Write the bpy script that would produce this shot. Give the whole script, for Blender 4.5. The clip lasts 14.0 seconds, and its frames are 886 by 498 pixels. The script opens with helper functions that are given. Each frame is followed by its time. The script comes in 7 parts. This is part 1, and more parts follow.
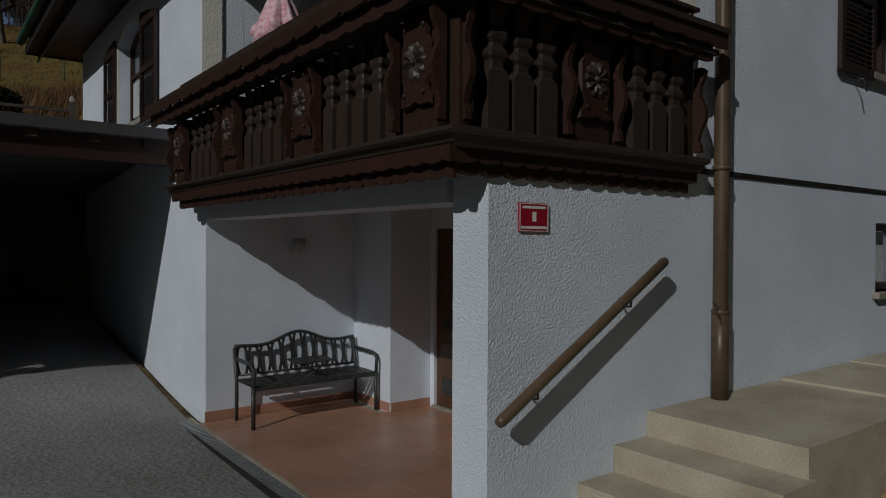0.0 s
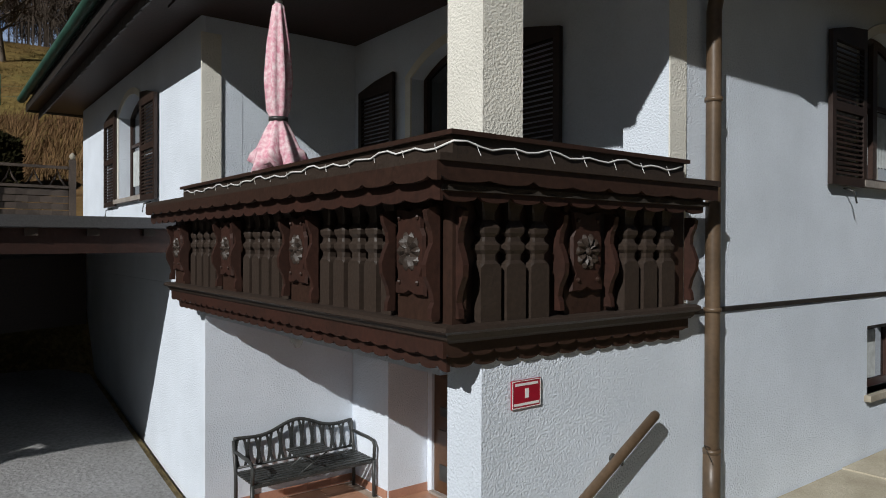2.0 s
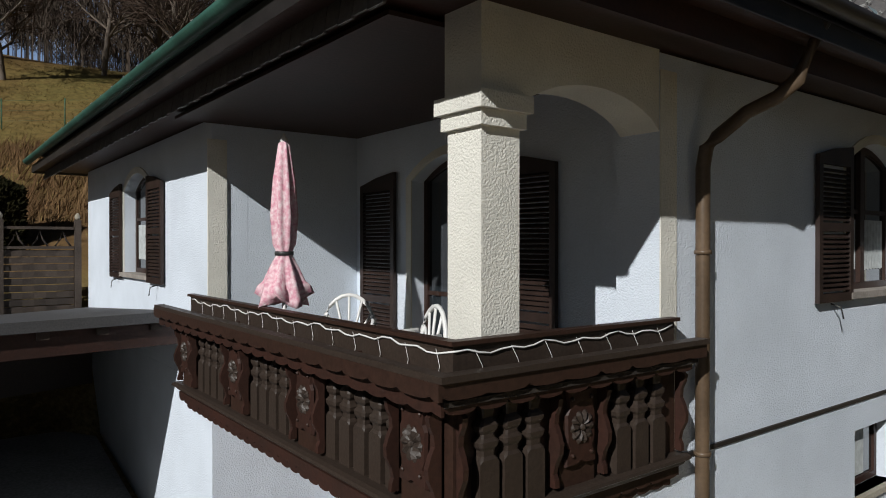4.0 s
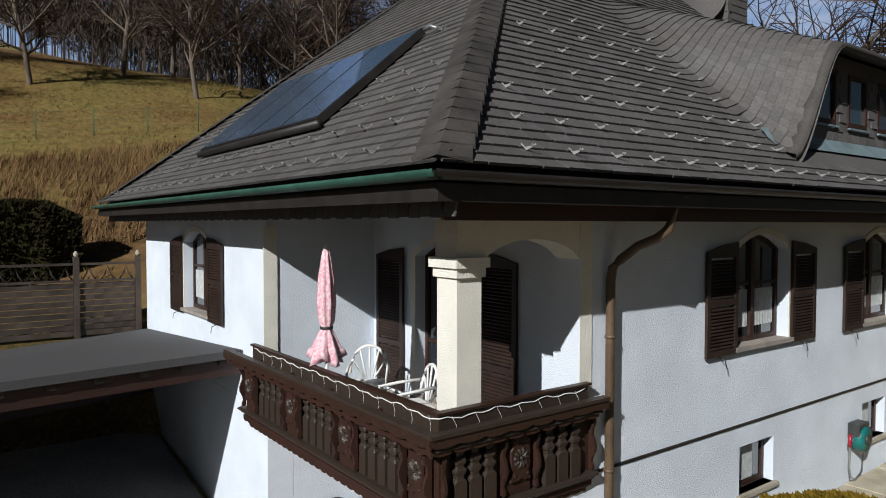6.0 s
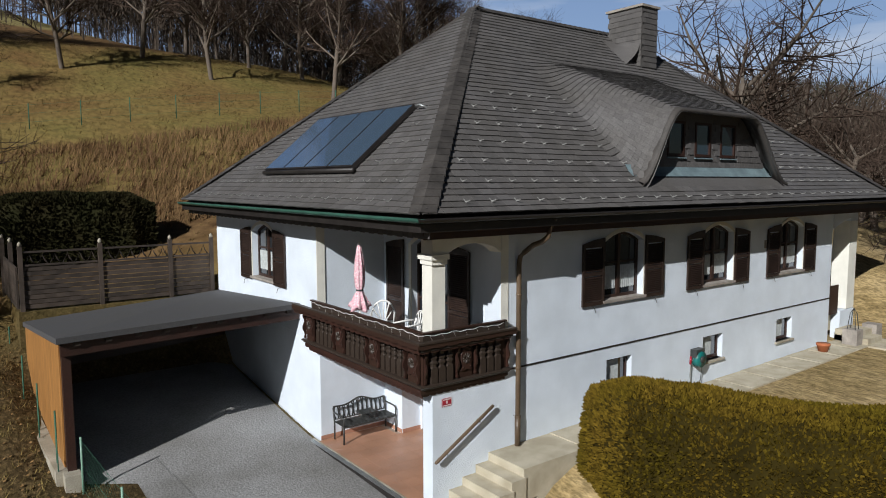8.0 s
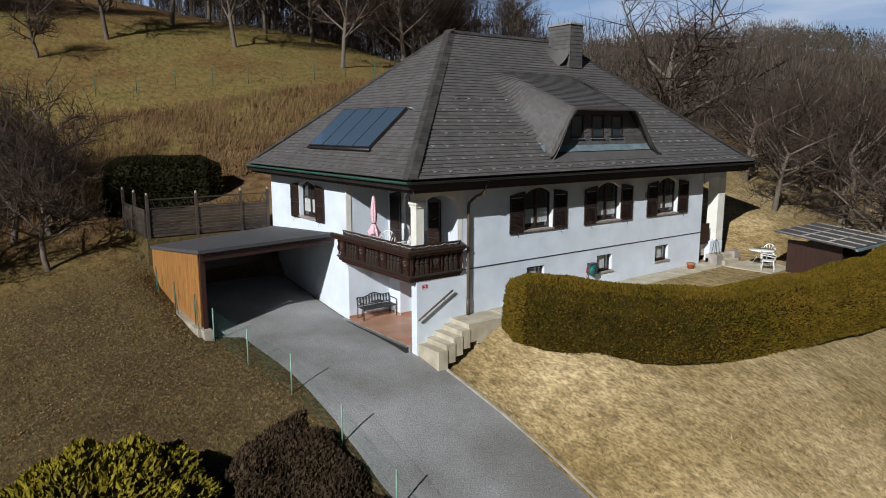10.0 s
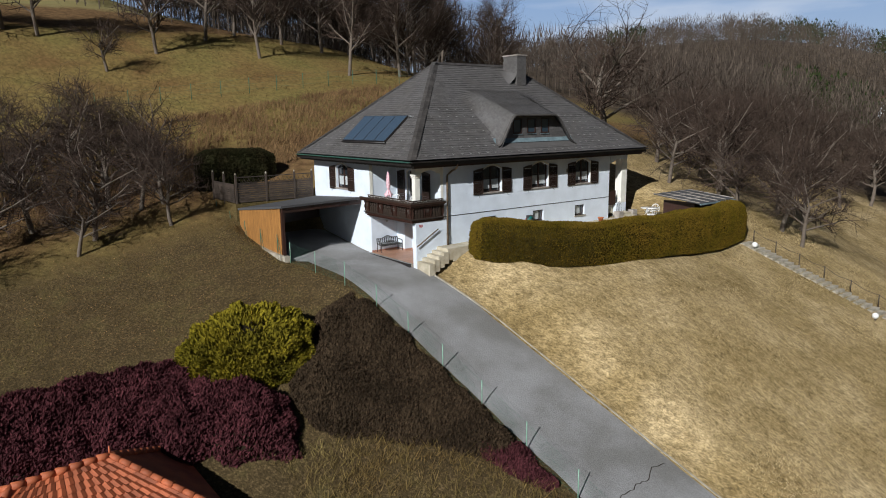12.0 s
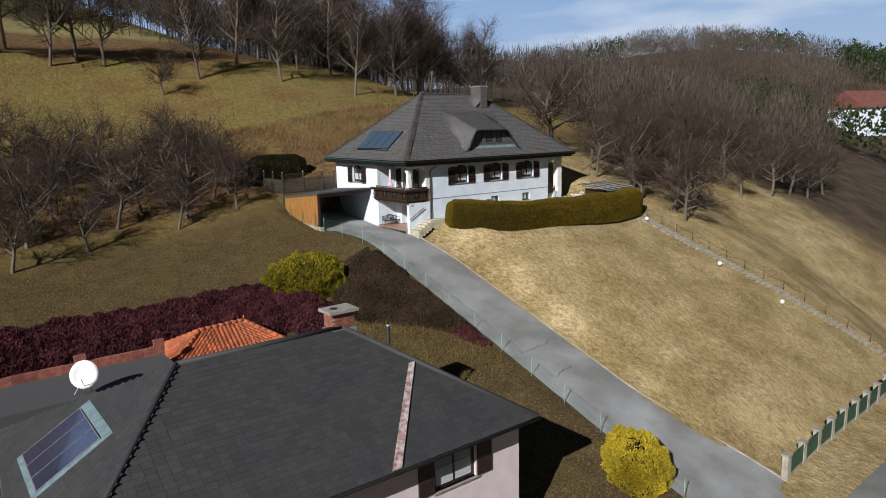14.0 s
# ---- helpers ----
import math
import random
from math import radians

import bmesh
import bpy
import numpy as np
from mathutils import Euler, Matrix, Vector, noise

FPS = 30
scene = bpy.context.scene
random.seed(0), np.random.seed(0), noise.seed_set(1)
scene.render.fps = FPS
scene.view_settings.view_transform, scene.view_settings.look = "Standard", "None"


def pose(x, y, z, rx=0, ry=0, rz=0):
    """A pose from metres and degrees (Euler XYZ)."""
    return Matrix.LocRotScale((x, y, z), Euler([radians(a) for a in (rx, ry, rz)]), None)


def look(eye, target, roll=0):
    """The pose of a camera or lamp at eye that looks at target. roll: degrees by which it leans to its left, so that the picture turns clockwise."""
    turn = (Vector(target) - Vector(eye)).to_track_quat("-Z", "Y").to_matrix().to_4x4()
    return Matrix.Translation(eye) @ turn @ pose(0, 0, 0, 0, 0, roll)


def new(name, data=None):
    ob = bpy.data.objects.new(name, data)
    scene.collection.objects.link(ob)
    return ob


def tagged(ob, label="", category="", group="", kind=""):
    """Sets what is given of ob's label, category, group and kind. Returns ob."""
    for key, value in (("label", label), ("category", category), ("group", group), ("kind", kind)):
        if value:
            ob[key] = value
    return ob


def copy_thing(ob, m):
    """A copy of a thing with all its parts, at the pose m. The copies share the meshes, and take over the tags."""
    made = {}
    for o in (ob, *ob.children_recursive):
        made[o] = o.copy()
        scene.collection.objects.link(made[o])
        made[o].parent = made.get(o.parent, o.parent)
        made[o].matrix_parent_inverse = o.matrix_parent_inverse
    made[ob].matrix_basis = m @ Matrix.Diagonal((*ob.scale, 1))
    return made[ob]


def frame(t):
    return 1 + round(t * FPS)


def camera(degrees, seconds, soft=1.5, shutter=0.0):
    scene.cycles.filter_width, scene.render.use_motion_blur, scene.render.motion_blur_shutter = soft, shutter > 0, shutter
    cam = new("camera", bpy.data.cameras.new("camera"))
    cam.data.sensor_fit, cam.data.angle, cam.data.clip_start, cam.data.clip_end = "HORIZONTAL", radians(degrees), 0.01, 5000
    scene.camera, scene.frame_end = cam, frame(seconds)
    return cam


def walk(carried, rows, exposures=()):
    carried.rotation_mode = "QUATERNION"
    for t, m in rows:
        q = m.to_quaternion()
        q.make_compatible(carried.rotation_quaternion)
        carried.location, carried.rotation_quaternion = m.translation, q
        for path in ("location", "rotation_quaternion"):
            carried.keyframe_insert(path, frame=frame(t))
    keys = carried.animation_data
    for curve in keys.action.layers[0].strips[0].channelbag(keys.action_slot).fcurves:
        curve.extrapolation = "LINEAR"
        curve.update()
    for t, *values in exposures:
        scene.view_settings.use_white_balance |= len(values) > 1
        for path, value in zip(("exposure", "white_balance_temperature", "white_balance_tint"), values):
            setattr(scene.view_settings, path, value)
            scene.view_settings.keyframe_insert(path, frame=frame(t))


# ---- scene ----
cam = camera(65.6, 14.0, soft=1.0)
PATH = [
    (0, (-0.229, -0.371, 1.896), (0.979, 1.222, 1.876), 0.3),
    (0.5, (-0.24, -0.414, 2.117), (0.967, 1.181, 2.102), 0.2),
    (1, (-0.235, -0.425, 2.372), (0.972, 1.169, 2.356), 0.1),
    (1.5, (-0.249, -0.432, 2.605), (0.961, 1.161, 2.594), 0.2),
    (2, (-0.251, -0.444, 2.87), (0.958, 1.149, 2.858), 0.2),
    (2.5, (-0.286, -0.476, 3.133), (0.923, 1.117, 3.123), 0.1),
    (3, (-0.328, -0.472, 3.405), (0.883, 1.119, 3.394), 0.1),
    (3.5, (-0.339, -0.514, 3.677), (0.87, 1.079, 3.665), 0.0),
    (4, (-0.38, -0.596, 3.954), (0.831, 0.996, 3.942), 0.0),
    (4.2, (-0.421, -0.668, 4.077), (0.789, 0.924, 4.059), 0.2),
    (6.3, (-2.128, -3.15, 5.256), (-0.933, -1.548, 5.183), 0.0),
    (6.5, (-2.404, -3.519, 5.337), (-1.205, -1.92, 5.264), 0.0),
    (7, (-3.209, -4.692, 5.626), (-2.009, -3.096, 5.513), -0.1),
    (7.5, (-4.09, -6.039, 5.878), (-2.892, -4.444, 5.728), -0.1),
    (8, (-5.108, -7.582, 6.126), (-3.91, -5.993, 5.932), -0.1),
    (8.2, (-5.5, -8.26, 6.217), (-4.305, -6.67, 6.007), -0.1),
    (10.3, (-11.224, -16.88, 7.249), (-10.041, -15.31, 6.881), -0.2),
    (10.5, (-12.003, -17.873, 7.289), (-10.817, -16.307, 6.911), -0.3),
    (11, (-13.994, -20.722, 7.473), (-12.808, -19.16, 7.081), -0.3),
    (11.5, (-16.232, -23.861, 7.607), (-15.044, -22.298, 7.224), -0.6),
    (12, (-18.672, -27.142, 7.744), (-17.477, -25.582, 7.367), -0.7),
    (12.5, (-21.113, -30.664, 7.769), (-19.916, -29.104, 7.406), -0.9),
    (13, (-23.652, -34.482, 8.012), (-22.453, -32.923, 7.648), -1.0),
    (13.5, (-26.273, -38.183, 8.292), (-25.071, -36.627, 7.926), -1.0),
    (14, (-28.936, -41.964, 8.447), (-27.731, -40.41, 8.086), -1.2),
]
EXPOSURES = [(0.0, -1.9, 6200, 10), (0.3, -1.05, 6200, 10), (0.7, -0.55, 6200, 10), (4.2, -0.45, 6200, 10), (6.3, -0.12, 6200, 10), (10.5, -0.12, 6050, 10), (14.0, 0.08, 6100, 10)]
walk(cam, [(t, look(eye, target, roll)) for t, eye, target, roll in PATH], EXPOSURES)

# ---- world and sun ----
SUN_WAY = Vector((0.90, 0.42, -0.57)).normalized()
world = bpy.data.worlds.new("sky")
scene.world = world
world.use_nodes = True
wn = world.node_tree
sky = wn.nodes.new("ShaderNodeTexSky")
sky.sky_type = "NISHITA"
sky.sun_disc = False
sky.sun_elevation = radians(30.0)
sky.sun_rotation = radians(245.0)
sky.air_density = 1.0
sky.dust_density = 0.6
sky.ozone_density = 1.5
wn.nodes["Background"].inputs["Strength"].default_value = 0.015
wn.links.new(sky.outputs[0], wn.nodes["Background"].inputs[0])
sun = new("sun", bpy.data.lights.new("sun", "SUN"))
sun.data.energy = 5.3
sun.data.angle = radians(0.5)
sun.data.color = (1.0, 0.965, 0.90)
sun.rotation_mode = "QUATERNION"
sun.rotation_quaternion = SUN_WAY.to_track_quat("-Z", "Y")

# ---- the hazy winter sky low over the far hills ----
def sky_backdrop():
    m = bpy.data.materials.new("pale winter sky")
    m.use_nodes = True
    nt = m.node_tree
    nt.nodes.clear()
    N, L = nt.nodes, nt.links
    geo = N.new("ShaderNodeNewGeometry")
    sep = N.new("ShaderNodeSeparateXYZ")
    L.new(geo.outputs["Position"], sep.inputs[0])
    h = N.new("ShaderNodeMapRange")
    h.inputs["From Min"].default_value, h.inputs["From Max"].default_value = 20, 300
    L.new(sep.outputs["Z"], h.inputs["Value"])
    ramp = N.new("ShaderNodeValToRGB")
    e = ramp.color_ramp.elements
    e.new(0.35)
    for k, (p, c) in zip(e, ((0.0, (0.42, 0.52, 0.64)), (0.35, (0.28, 0.40, 0.60)), (1.0, (0.14, 0.23, 0.45)))):
        k.position, k.color = p, (*c, 1)
    L.new(h.outputs[0], ramp.inputs[0])
    mp = N.new("ShaderNodeMapping")
    mp.inputs["Scale"].default_value = (0.004, 0.004, 0.022)
    L.new(geo.outputs["Position"], mp.inputs[0])
    n = N.new("ShaderNodeTexNoise")
    n.inputs["Scale"].default_value, n.inputs["Detail"].default_value = 1.6, 6
    L.new(mp.outputs[0], n.inputs["Vector"])
    wisp = N.new("ShaderNodeMapRange")
    wisp.inputs["From Min"].default_value, wisp.inputs["From Max"].default_value = 0.48, 0.75
    wisp.inputs["To Max"].default_value = 0.75
    L.new(n.outputs["Fac"], wisp.inputs["Value"])
    mix = N.new("ShaderNodeMix")
    mix.data_type = "RGBA"
    L.new(wisp.outputs[0], mix.inputs["Factor"])
    L.new(ramp.outputs[0], mix.inputs[6])
    mix.inputs[7].default_value = (0.66, 0.70, 0.76, 1)
    em = N.new("ShaderNodeEmission")
    L.new(mix.outputs[2], em.inputs["Color"])
    out = N.new("ShaderNodeOutputMaterial")
    L.new(em.outputs[0], out.inputs["Surface"])
    me = bpy.data.meshes.new("backdrop")
    V, F = [], []
    for k in range(41):
        a = radians(-8 + 3.0 * k)
        V += [(650 * math.cos(a), 650 * math.sin(a), -90), (650 * math.cos(a), 650 * math.sin(a), 330)]
    F = [(2 * k, 2 * k + 2, 2 * k + 3, 2 * k + 1) for k in range(40)]
    me.from_pydata(V, [], F)
    me.materials.append(m)
    tagged(new("backdrop", me), "pale hazy winter sky with thin clouds", "sky", kind="structure")


sky_backdrop()

# ---- materials ----
def material(name, base, rough=0.8, spread=0.25, scale=3.0, fine=40.0, bump=0.15, depth=0.01, metal=0.0, second=None, amount=0.5, spec=0.5, island=0.0, piece=0.0, stretch=(1, 1, 1)):
    """A surface with coarse stains and fine grain; second: a stain colour; island, piece: shift from piece to piece."""
    m = bpy.data.materials.new(name)
    m.use_nodes = True
    nt = m.node_tree
    N, L = nt.nodes, nt.links
    b = N["Principled BSDF"]
    b.inputs["Roughness"].default_value = rough
    b.inputs["Metallic"].default_value = metal
    b.inputs["Specular IOR Level"].default_value = spec if bump else 0.08
    geo = N.new("ShaderNodeNewGeometry")
    mp = N.new("ShaderNodeMapping")
    mp.inputs["Scale"].default_value = stretch
    L.new(geo.outputs["Position"], mp.inputs[0])
    n1 = N.new("ShaderNodeTexNoise")
    n1.inputs["Scale"].default_value = scale
    n1.inputs["Detail"].default_value = 5
    n2 = N.new("ShaderNodeTexNoise")
    n2.inputs["Scale"].default_value = fine
    n2.inputs["Detail"].default_value = 4
    L.new(mp.outputs[0], n1.inputs["Vector"])
    L.new(mp.outputs[0], n2.inputs["Vector"])
    r1 = N.new("ShaderNodeValToRGB")
    e = r1.color_ramp.elements
    lo = [c * (1 - spread) for c in base]
    hi = [min(1, c * (1 + spread)) for c in base]
    if second:
        lo = [c * (1 - amount) + s * amount for c, s in zip(base, second)]
    e[0].position, e[1].position = 0.35, 0.68
    e[0].color, e[1].color = (*lo, 1), (*hi, 1)
    L.new(n1.outputs["Fac"], r1.inputs[0])
    mix = N.new("ShaderNodeMix")
    mix.data_type, mix.blend_type = "RGBA", "MULTIPLY"
    mix.inputs["Factor"].default_value = 1.0
    r2 = N.new("ShaderNodeMapRange")
    r2.inputs["From Min"].default_value, r2.inputs["From Max"].default_value = 0.3, 0.7
    r2.inputs["To Min"].default_value, r2.inputs["To Max"].default_value = 1 - spread * 0.7, 1 + spread * 0.4
    L.new(n2.outputs["Fac"], r2.inputs["Value"])
    L.new(r1.outputs[0], mix.inputs[6])
    L.new(r2.outputs[0], mix.inputs[7])
    out = mix.outputs[2]
    if island or piece:
        mx = N.new("ShaderNodeMix")
        mx.data_type, mx.blend_type = "RGBA", "MULTIPLY"
        mx.inputs["Factor"].default_value = 1.0
        rr = N.new("ShaderNodeMapRange")
        k = island or piece
        rr.inputs["To Min"].default_value, rr.inputs["To Max"].default_value = 1 - k, 1 + k
        if island:
            L.new(geo.outputs["Random Per Island"], rr.inputs["Value"])
        else:
            oi = N.new("ShaderNodeObjectInfo")
            L.new(oi.outputs["Random"], rr.inputs["Value"])
        L.new(out, mx.inputs[6])
        L.new(rr.outputs[0], mx.inputs[7])
        out = mx.outputs[2]
    L.new(out, b.inputs["Base Color"])
    if bump:
        bp = N.new("ShaderNodeBump")
        bp.inputs["Strength"].default_value = bump
        bp.inputs["Distance"].default_value = depth
        L.new(n2.outputs["Fac"], bp.inputs["Height"])
        L.new(bp.outputs[0], b.inputs["Normal"])
    return m


def glass(name, tint=(0.02, 0.025, 0.03), rough=0.03):
    """A dark window pane: a clear coat of glass over a dim room."""
    m = bpy.data.materials.new(name)
    m.use_nodes = True
    b = m.node_tree.nodes["Principled BSDF"]
    b.inputs["Base Color"].default_value = (*tint, 1)
    b.inputs["Roughness"].default_value = rough
    b.inputs["Specular IOR Level"].default_value = 0.9
    b.inputs["Coat Weight"].default_value = 0.6
    b.inputs["Coat Roughness"].default_value = 0.02
    return m


M_PLASTER = material("pale blue roughcast plaster", (0.71, 0.775, 0.86), 0.92, 0.06, 1.2, 70, 0.85, 0.012, second=(0.60, 0.66, 0.73), amount=0.4)
M_CREAM = material("cream plaster", (0.80, 0.785, 0.71), 0.92, 0.07, 2, 70, 0.85, 0.012)
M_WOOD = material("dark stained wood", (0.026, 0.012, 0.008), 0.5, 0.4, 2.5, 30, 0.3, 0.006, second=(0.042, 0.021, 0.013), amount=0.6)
M_WOODRED = material("reddish stained wood", (0.030, 0.011, 0.007), 0.55, 0.4, 2.5, 30, 0.3, 0.006, second=(0.03, 0.014, 0.009), amount=0.6)
M_WOODGREY = material("weathered dark wood", (0.028, 0.019, 0.014), 0.5, 0.35, 4, 45, 0.35, 0.006, second=(0.048, 0.035, 0.027), amount=0.6)
M_SHUTTER = material("dark brown shutter paint", (0.028, 0.016, 0.012), 0.5, 0.3, 5, 50, 0.2, 0.004)
M_SLATE = material("dark grey fibre cement shingle", (0.085, 0.081, 0.081), 0.66, 0.3, 0.9, 25, 0.3, 0.006, second=(0.106, 0.098, 0.090), amount=0.5, island=0.15)
M_SLATEP = material("dark grey roof shingle", (0.085, 0.081, 0.081), 0.66, 0.3, 0.9, 25, 0.3, 0.006, second=(0.106, 0.098, 0.090), amount=0.5, piece=0.15)
M_RIDGE = material("roof hip flashing shingle", (0.058, 0.052, 0.048), 0.65, 0.3, 2, 25, 0.3, 0.006, island=0.2)
M_GREEN = material("green painted gutter", (0.035, 0.10, 0.075), 0.45, 0.25, 4, 40, 0.1, 0.003)
M_PIPE = material("brown painted downpipe", (0.105, 0.070, 0.042), 0.42, 0.25, 2, 30, 0.1, 0.003)
M_DARK = material("dark brown metal", (0.02, 0.017, 0.016), 0.5, 0.3, 4, 40, 0.1, 0.003)
M_ASPHALT = material("grey gravelly asphalt", (0.25, 0.25, 0.255), 0.9, 0.40, 0.35, 22, 0.9, 0.02, second=(0.185, 0.18, 0.168), amount=0.8)
M_ROAD = material("village road asphalt", (0.17, 0.165, 0.155), 0.9, 0.2, 0.4, 60, 0.4, 0.01)
M_CONC = material("weathered concrete", (0.36, 0.33, 0.27), 0.9, 0.25, 2.0, 40, 0.5, 0.01, second=(0.25, 0.22, 0.16), amount=0.7)
M_STEP = material("exposed aggregate concrete step", (0.44, 0.40, 0.31), 0.9, 0.2, 2.2, 70, 0.6, 0.01, second=(0.33, 0.28, 0.19), amount=0.6)
M_TILE = material("terracotta floor tile", (0.40, 0.215, 0.135), 0.35, 0.12, 1.5, 40, 0.08, 0.003, piece=0.06)
M_GROUT = material("tile grout", (0.38, 0.31, 0.25), 0.9, 0.15, 5, 60, 0.2, 0.003)
M_SKIRT = material("terracotta skirting tile", (0.42, 0.22, 0.15), 0.4, 0.12, 3, 40, 0.08, 0.003, piece=0.08)
M_IRON = material("grey painted metal", (0.040, 0.043, 0.042), 0.45, 0.3, 8, 60, 0.15, 0.003)
M_DOOR = material("brown entrance door", (0.085, 0.042, 0.020), 0.4, 0.25, 3, 30, 0.1, 0.003)
M_WHITE = material("white plastic", (0.80, 0.80, 0.78), 0.4, 0.06, 5, 50, 0.05, 0.002)
M_SIGN = material("dark red enamel", (0.33, 0.012, 0.03), 0.3, 0.08, 6, 50, 0.03, 0.002)
M_CURTAIN = material("white lace curtain", (0.46, 0.49, 0.49), 0.9, 0.15, 14, 90, 0.3, 0.004)
M_PANE = glass("dark window pane")
M_PANEBLUE = glass("roof window pane", (0.03, 0.05, 0.07), 0.06)
M_SOLAR = glass("solar collector glass", (0.055, 0.085, 0.125), 0.22)
M_PV = glass("dark blue photovoltaic cell", (0.012, 0.018, 0.06), 0.12)
M_ALU = material("bare aluminium", (0.42, 0.44, 0.45), 0.4, 0.15, 4, 40, 0.05, 0.002, metal=0.7)
M_GUARD = material("weathered galvanised snow guard", (0.30, 0.30, 0.29), 0.5, 0.15, 4, 40, 0.05, 0.002)
M_ZINC = material("blue grey zinc flashing", (0.22, 0.30, 0.33), 0.5, 0.2, 3, 40, 0.1, 0.003, metal=0.3)
M_TAR = material("dark roofing felt", (0.055, 0.055, 0.060), 0.8, 0.3, 1.2, 60, 0.4, 0.005, second=(0.085, 0.083, 0.08), amount=0.6)
M_BOARD = material("orange brown boarding", (0.33, 0.155, 0.042), 0.6, 0.25, 2, 40, 0.3, 0.005, piece=0.12, stretch=(8, 8, 1))
M_FENCE = material("brown weathered fence wood", (0.050, 0.036, 0.027), 0.75, 0.3, 2, 40, 0.4, 0.006, piece=0.2)
M_BARK = material("grey brown bark", (0.095, 0.073, 0.055), 0.9, 0.35, 3, 30, 0.5, 0.02, second=(0.17, 0.145, 0.12), amount=0.6)
M_TWIG = material("bare twigs", (0.062, 0.044, 0.034), 0.9, 0.3, 1, 20, 0.0, island=0.35)
M_TWIGRED = material("purple brown twigs", (0.072, 0.022, 0.026), 0.9, 0.3, 0.7, 10, 0.0, island=0.45)
M_TWIGDARK = material("dark brown shrub twigs", (0.050, 0.034, 0.020), 0.9, 0.3, 0.6, 10, 0.0, island=0.5)
M_HEDGE = material("olive thuja foliage", (0.110, 0.070, 0.009), 0.9, 0.2, 0.8, 5, 0.0, second=(0.075, 0.060, 0.004), amount=0.7, island=0.4)
M_JUNIPER = material("yellow green juniper foliage", (0.165, 0.132, 0.010), 0.9, 0.3, 0.8, 9, 0.0, second=(0.075, 0.068, 0.008), amount=0.6, island=0.45)
M_YELLOW = material("golden cypress foliage", (0.36, 0.27, 0.02), 0.75, 0.25, 0.8, 9, 0.0, island=0.4)
M_CONIFER = material("dark conifer foliage", (0.030, 0.042, 0.014), 0.8, 0.3, 0.2, 6, 0.0, island=0.5)
M_FARWOOD = material("far bare wood", (0.088, 0.070, 0.055), 0.95, 0.3, 0.03, 2, 0.0, second=(0.055, 0.044, 0.036), amount=0.8, island=0.45)
M_REDTILE = material("red clay roof tile", (0.36, 0.095, 0.035), 0.7, 0.25, 1.5, 30, 0.2, 0.005, island=0.25)
M_BRICK = material("red brick", (0.26, 0.085, 0.06), 0.85, 0.3, 4, 40, 0.4, 0.006, piece=0.25)
M_PINK = material("floral parasol cloth", (0.76, 0.62, 0.64), 0.9, 0.1, 26, 60, 0.2, 0.004, second=(0.60, 0.10, 0.22), amount=0.62)
M_ROOFRED = material("red brown roof tiles", (0.16, 0.06, 0.045), 0.8, 0.2, 1, 10, 0.2, 0.01)
M_ORANGE = material("terracotta pot clay", (0.42, 0.13, 0.05), 0.7, 0.15, 5, 50, 0.1, 0.003)
M_TEAL = material("green plastic hose reel", (0.01, 0.14, 0.13), 0.4, 0.15, 5, 50, 0.05, 0.002)
M_SOIL = material("dark planter soil", (0.035, 0.027, 0.02), 0.95, 0.3, 8, 60, 0.5, 0.01)
M_CEMENT = material("light chimney cap", (0.30, 0.27, 0.24), 0.9, 0.2, 4, 40, 0.3, 0.006)


# ---- building helpers ----
def link(name, verts, faces, mat, parent=None, label="", smooth=False, tags=None):
    """One mesh object from world coordinates, under parent."""
    off = parent.matrix_world.translation if parent else Vector((0, 0, 0))
    if parent:
        p, off = parent, Vector((0, 0, 0))
        while p:
            off = off + p.location
            p = p.parent
    me = bpy.data.meshes.new(name)
    me.from_pydata([(v[0] - off[0], v[1] - off[1], v[2] - off[2]) for v in verts], [], faces)
    me.materials.append(mat)
    if smooth:
        me.polygons.foreach_set("use_smooth", [True] * len(me.polygons))
    me.update()
    ob = new(name, me)
    if parent:
        ob.parent = parent
    if label:
        tagged(ob, label)
    return ob


def part(name, bm, mat, parent=None, label="", smooth=False):
    bm.verts.index_update()
    ob = link(name, [v.co[:] for v in bm.verts], [[v.index for v in f.verts] for f in bm.faces], mat, parent, label, smooth)
    bm.free()
    return ob


def thing(name, at, label, category, group="", kind=""):
    ob = new(name)
    ob.location = at
    ob.empty_display_size = 0.2
    return tagged(ob, label, category, group, kind)


def share(first, name, loc, parent, rot=None):
    """Another piece on the mesh of first."""
    ob = new(name, first.data)
    ob.parent = parent
    ob.location = loc
    if rot:
        ob.rotation_euler = rot
    return ob


def boxes(bm, *spans):
    for x0, x1, y0, y1, z0, z1 in spans:
        v = [bm.verts.new(p) for p in ((x0, y0, z0), (x1, y0, z0), (x1, y1, z0), (x0, y1, z0), (x0, y0, z1), (x1, y0, z1), (x1, y1, z1), (x0, y1, z1))]
        for q in ((3, 2, 1, 0), (4, 5, 6, 7), (0, 1, 5, 4), (1, 2, 6, 5), (2, 3, 7, 6), (3, 0, 4, 7)):
            bm.faces.new([v[i] for i in q])
    return bm


def bevel(bm, width=0.006, segs=1):
    bmesh.ops.bevel(bm, geom=[e for e in bm.edges if e.is_manifold and e.calc_face_angle(0) > 0.6], offset=width, segments=segs, affect="EDGES", profile=0.6)
    return bm


def block(name, span, mat, parent=None, label="", edge=0.006):
    bm = boxes(bmesh.new(), span)
    if edge:
        bevel(bm, edge)
    return part(name, bm, mat, parent, label)


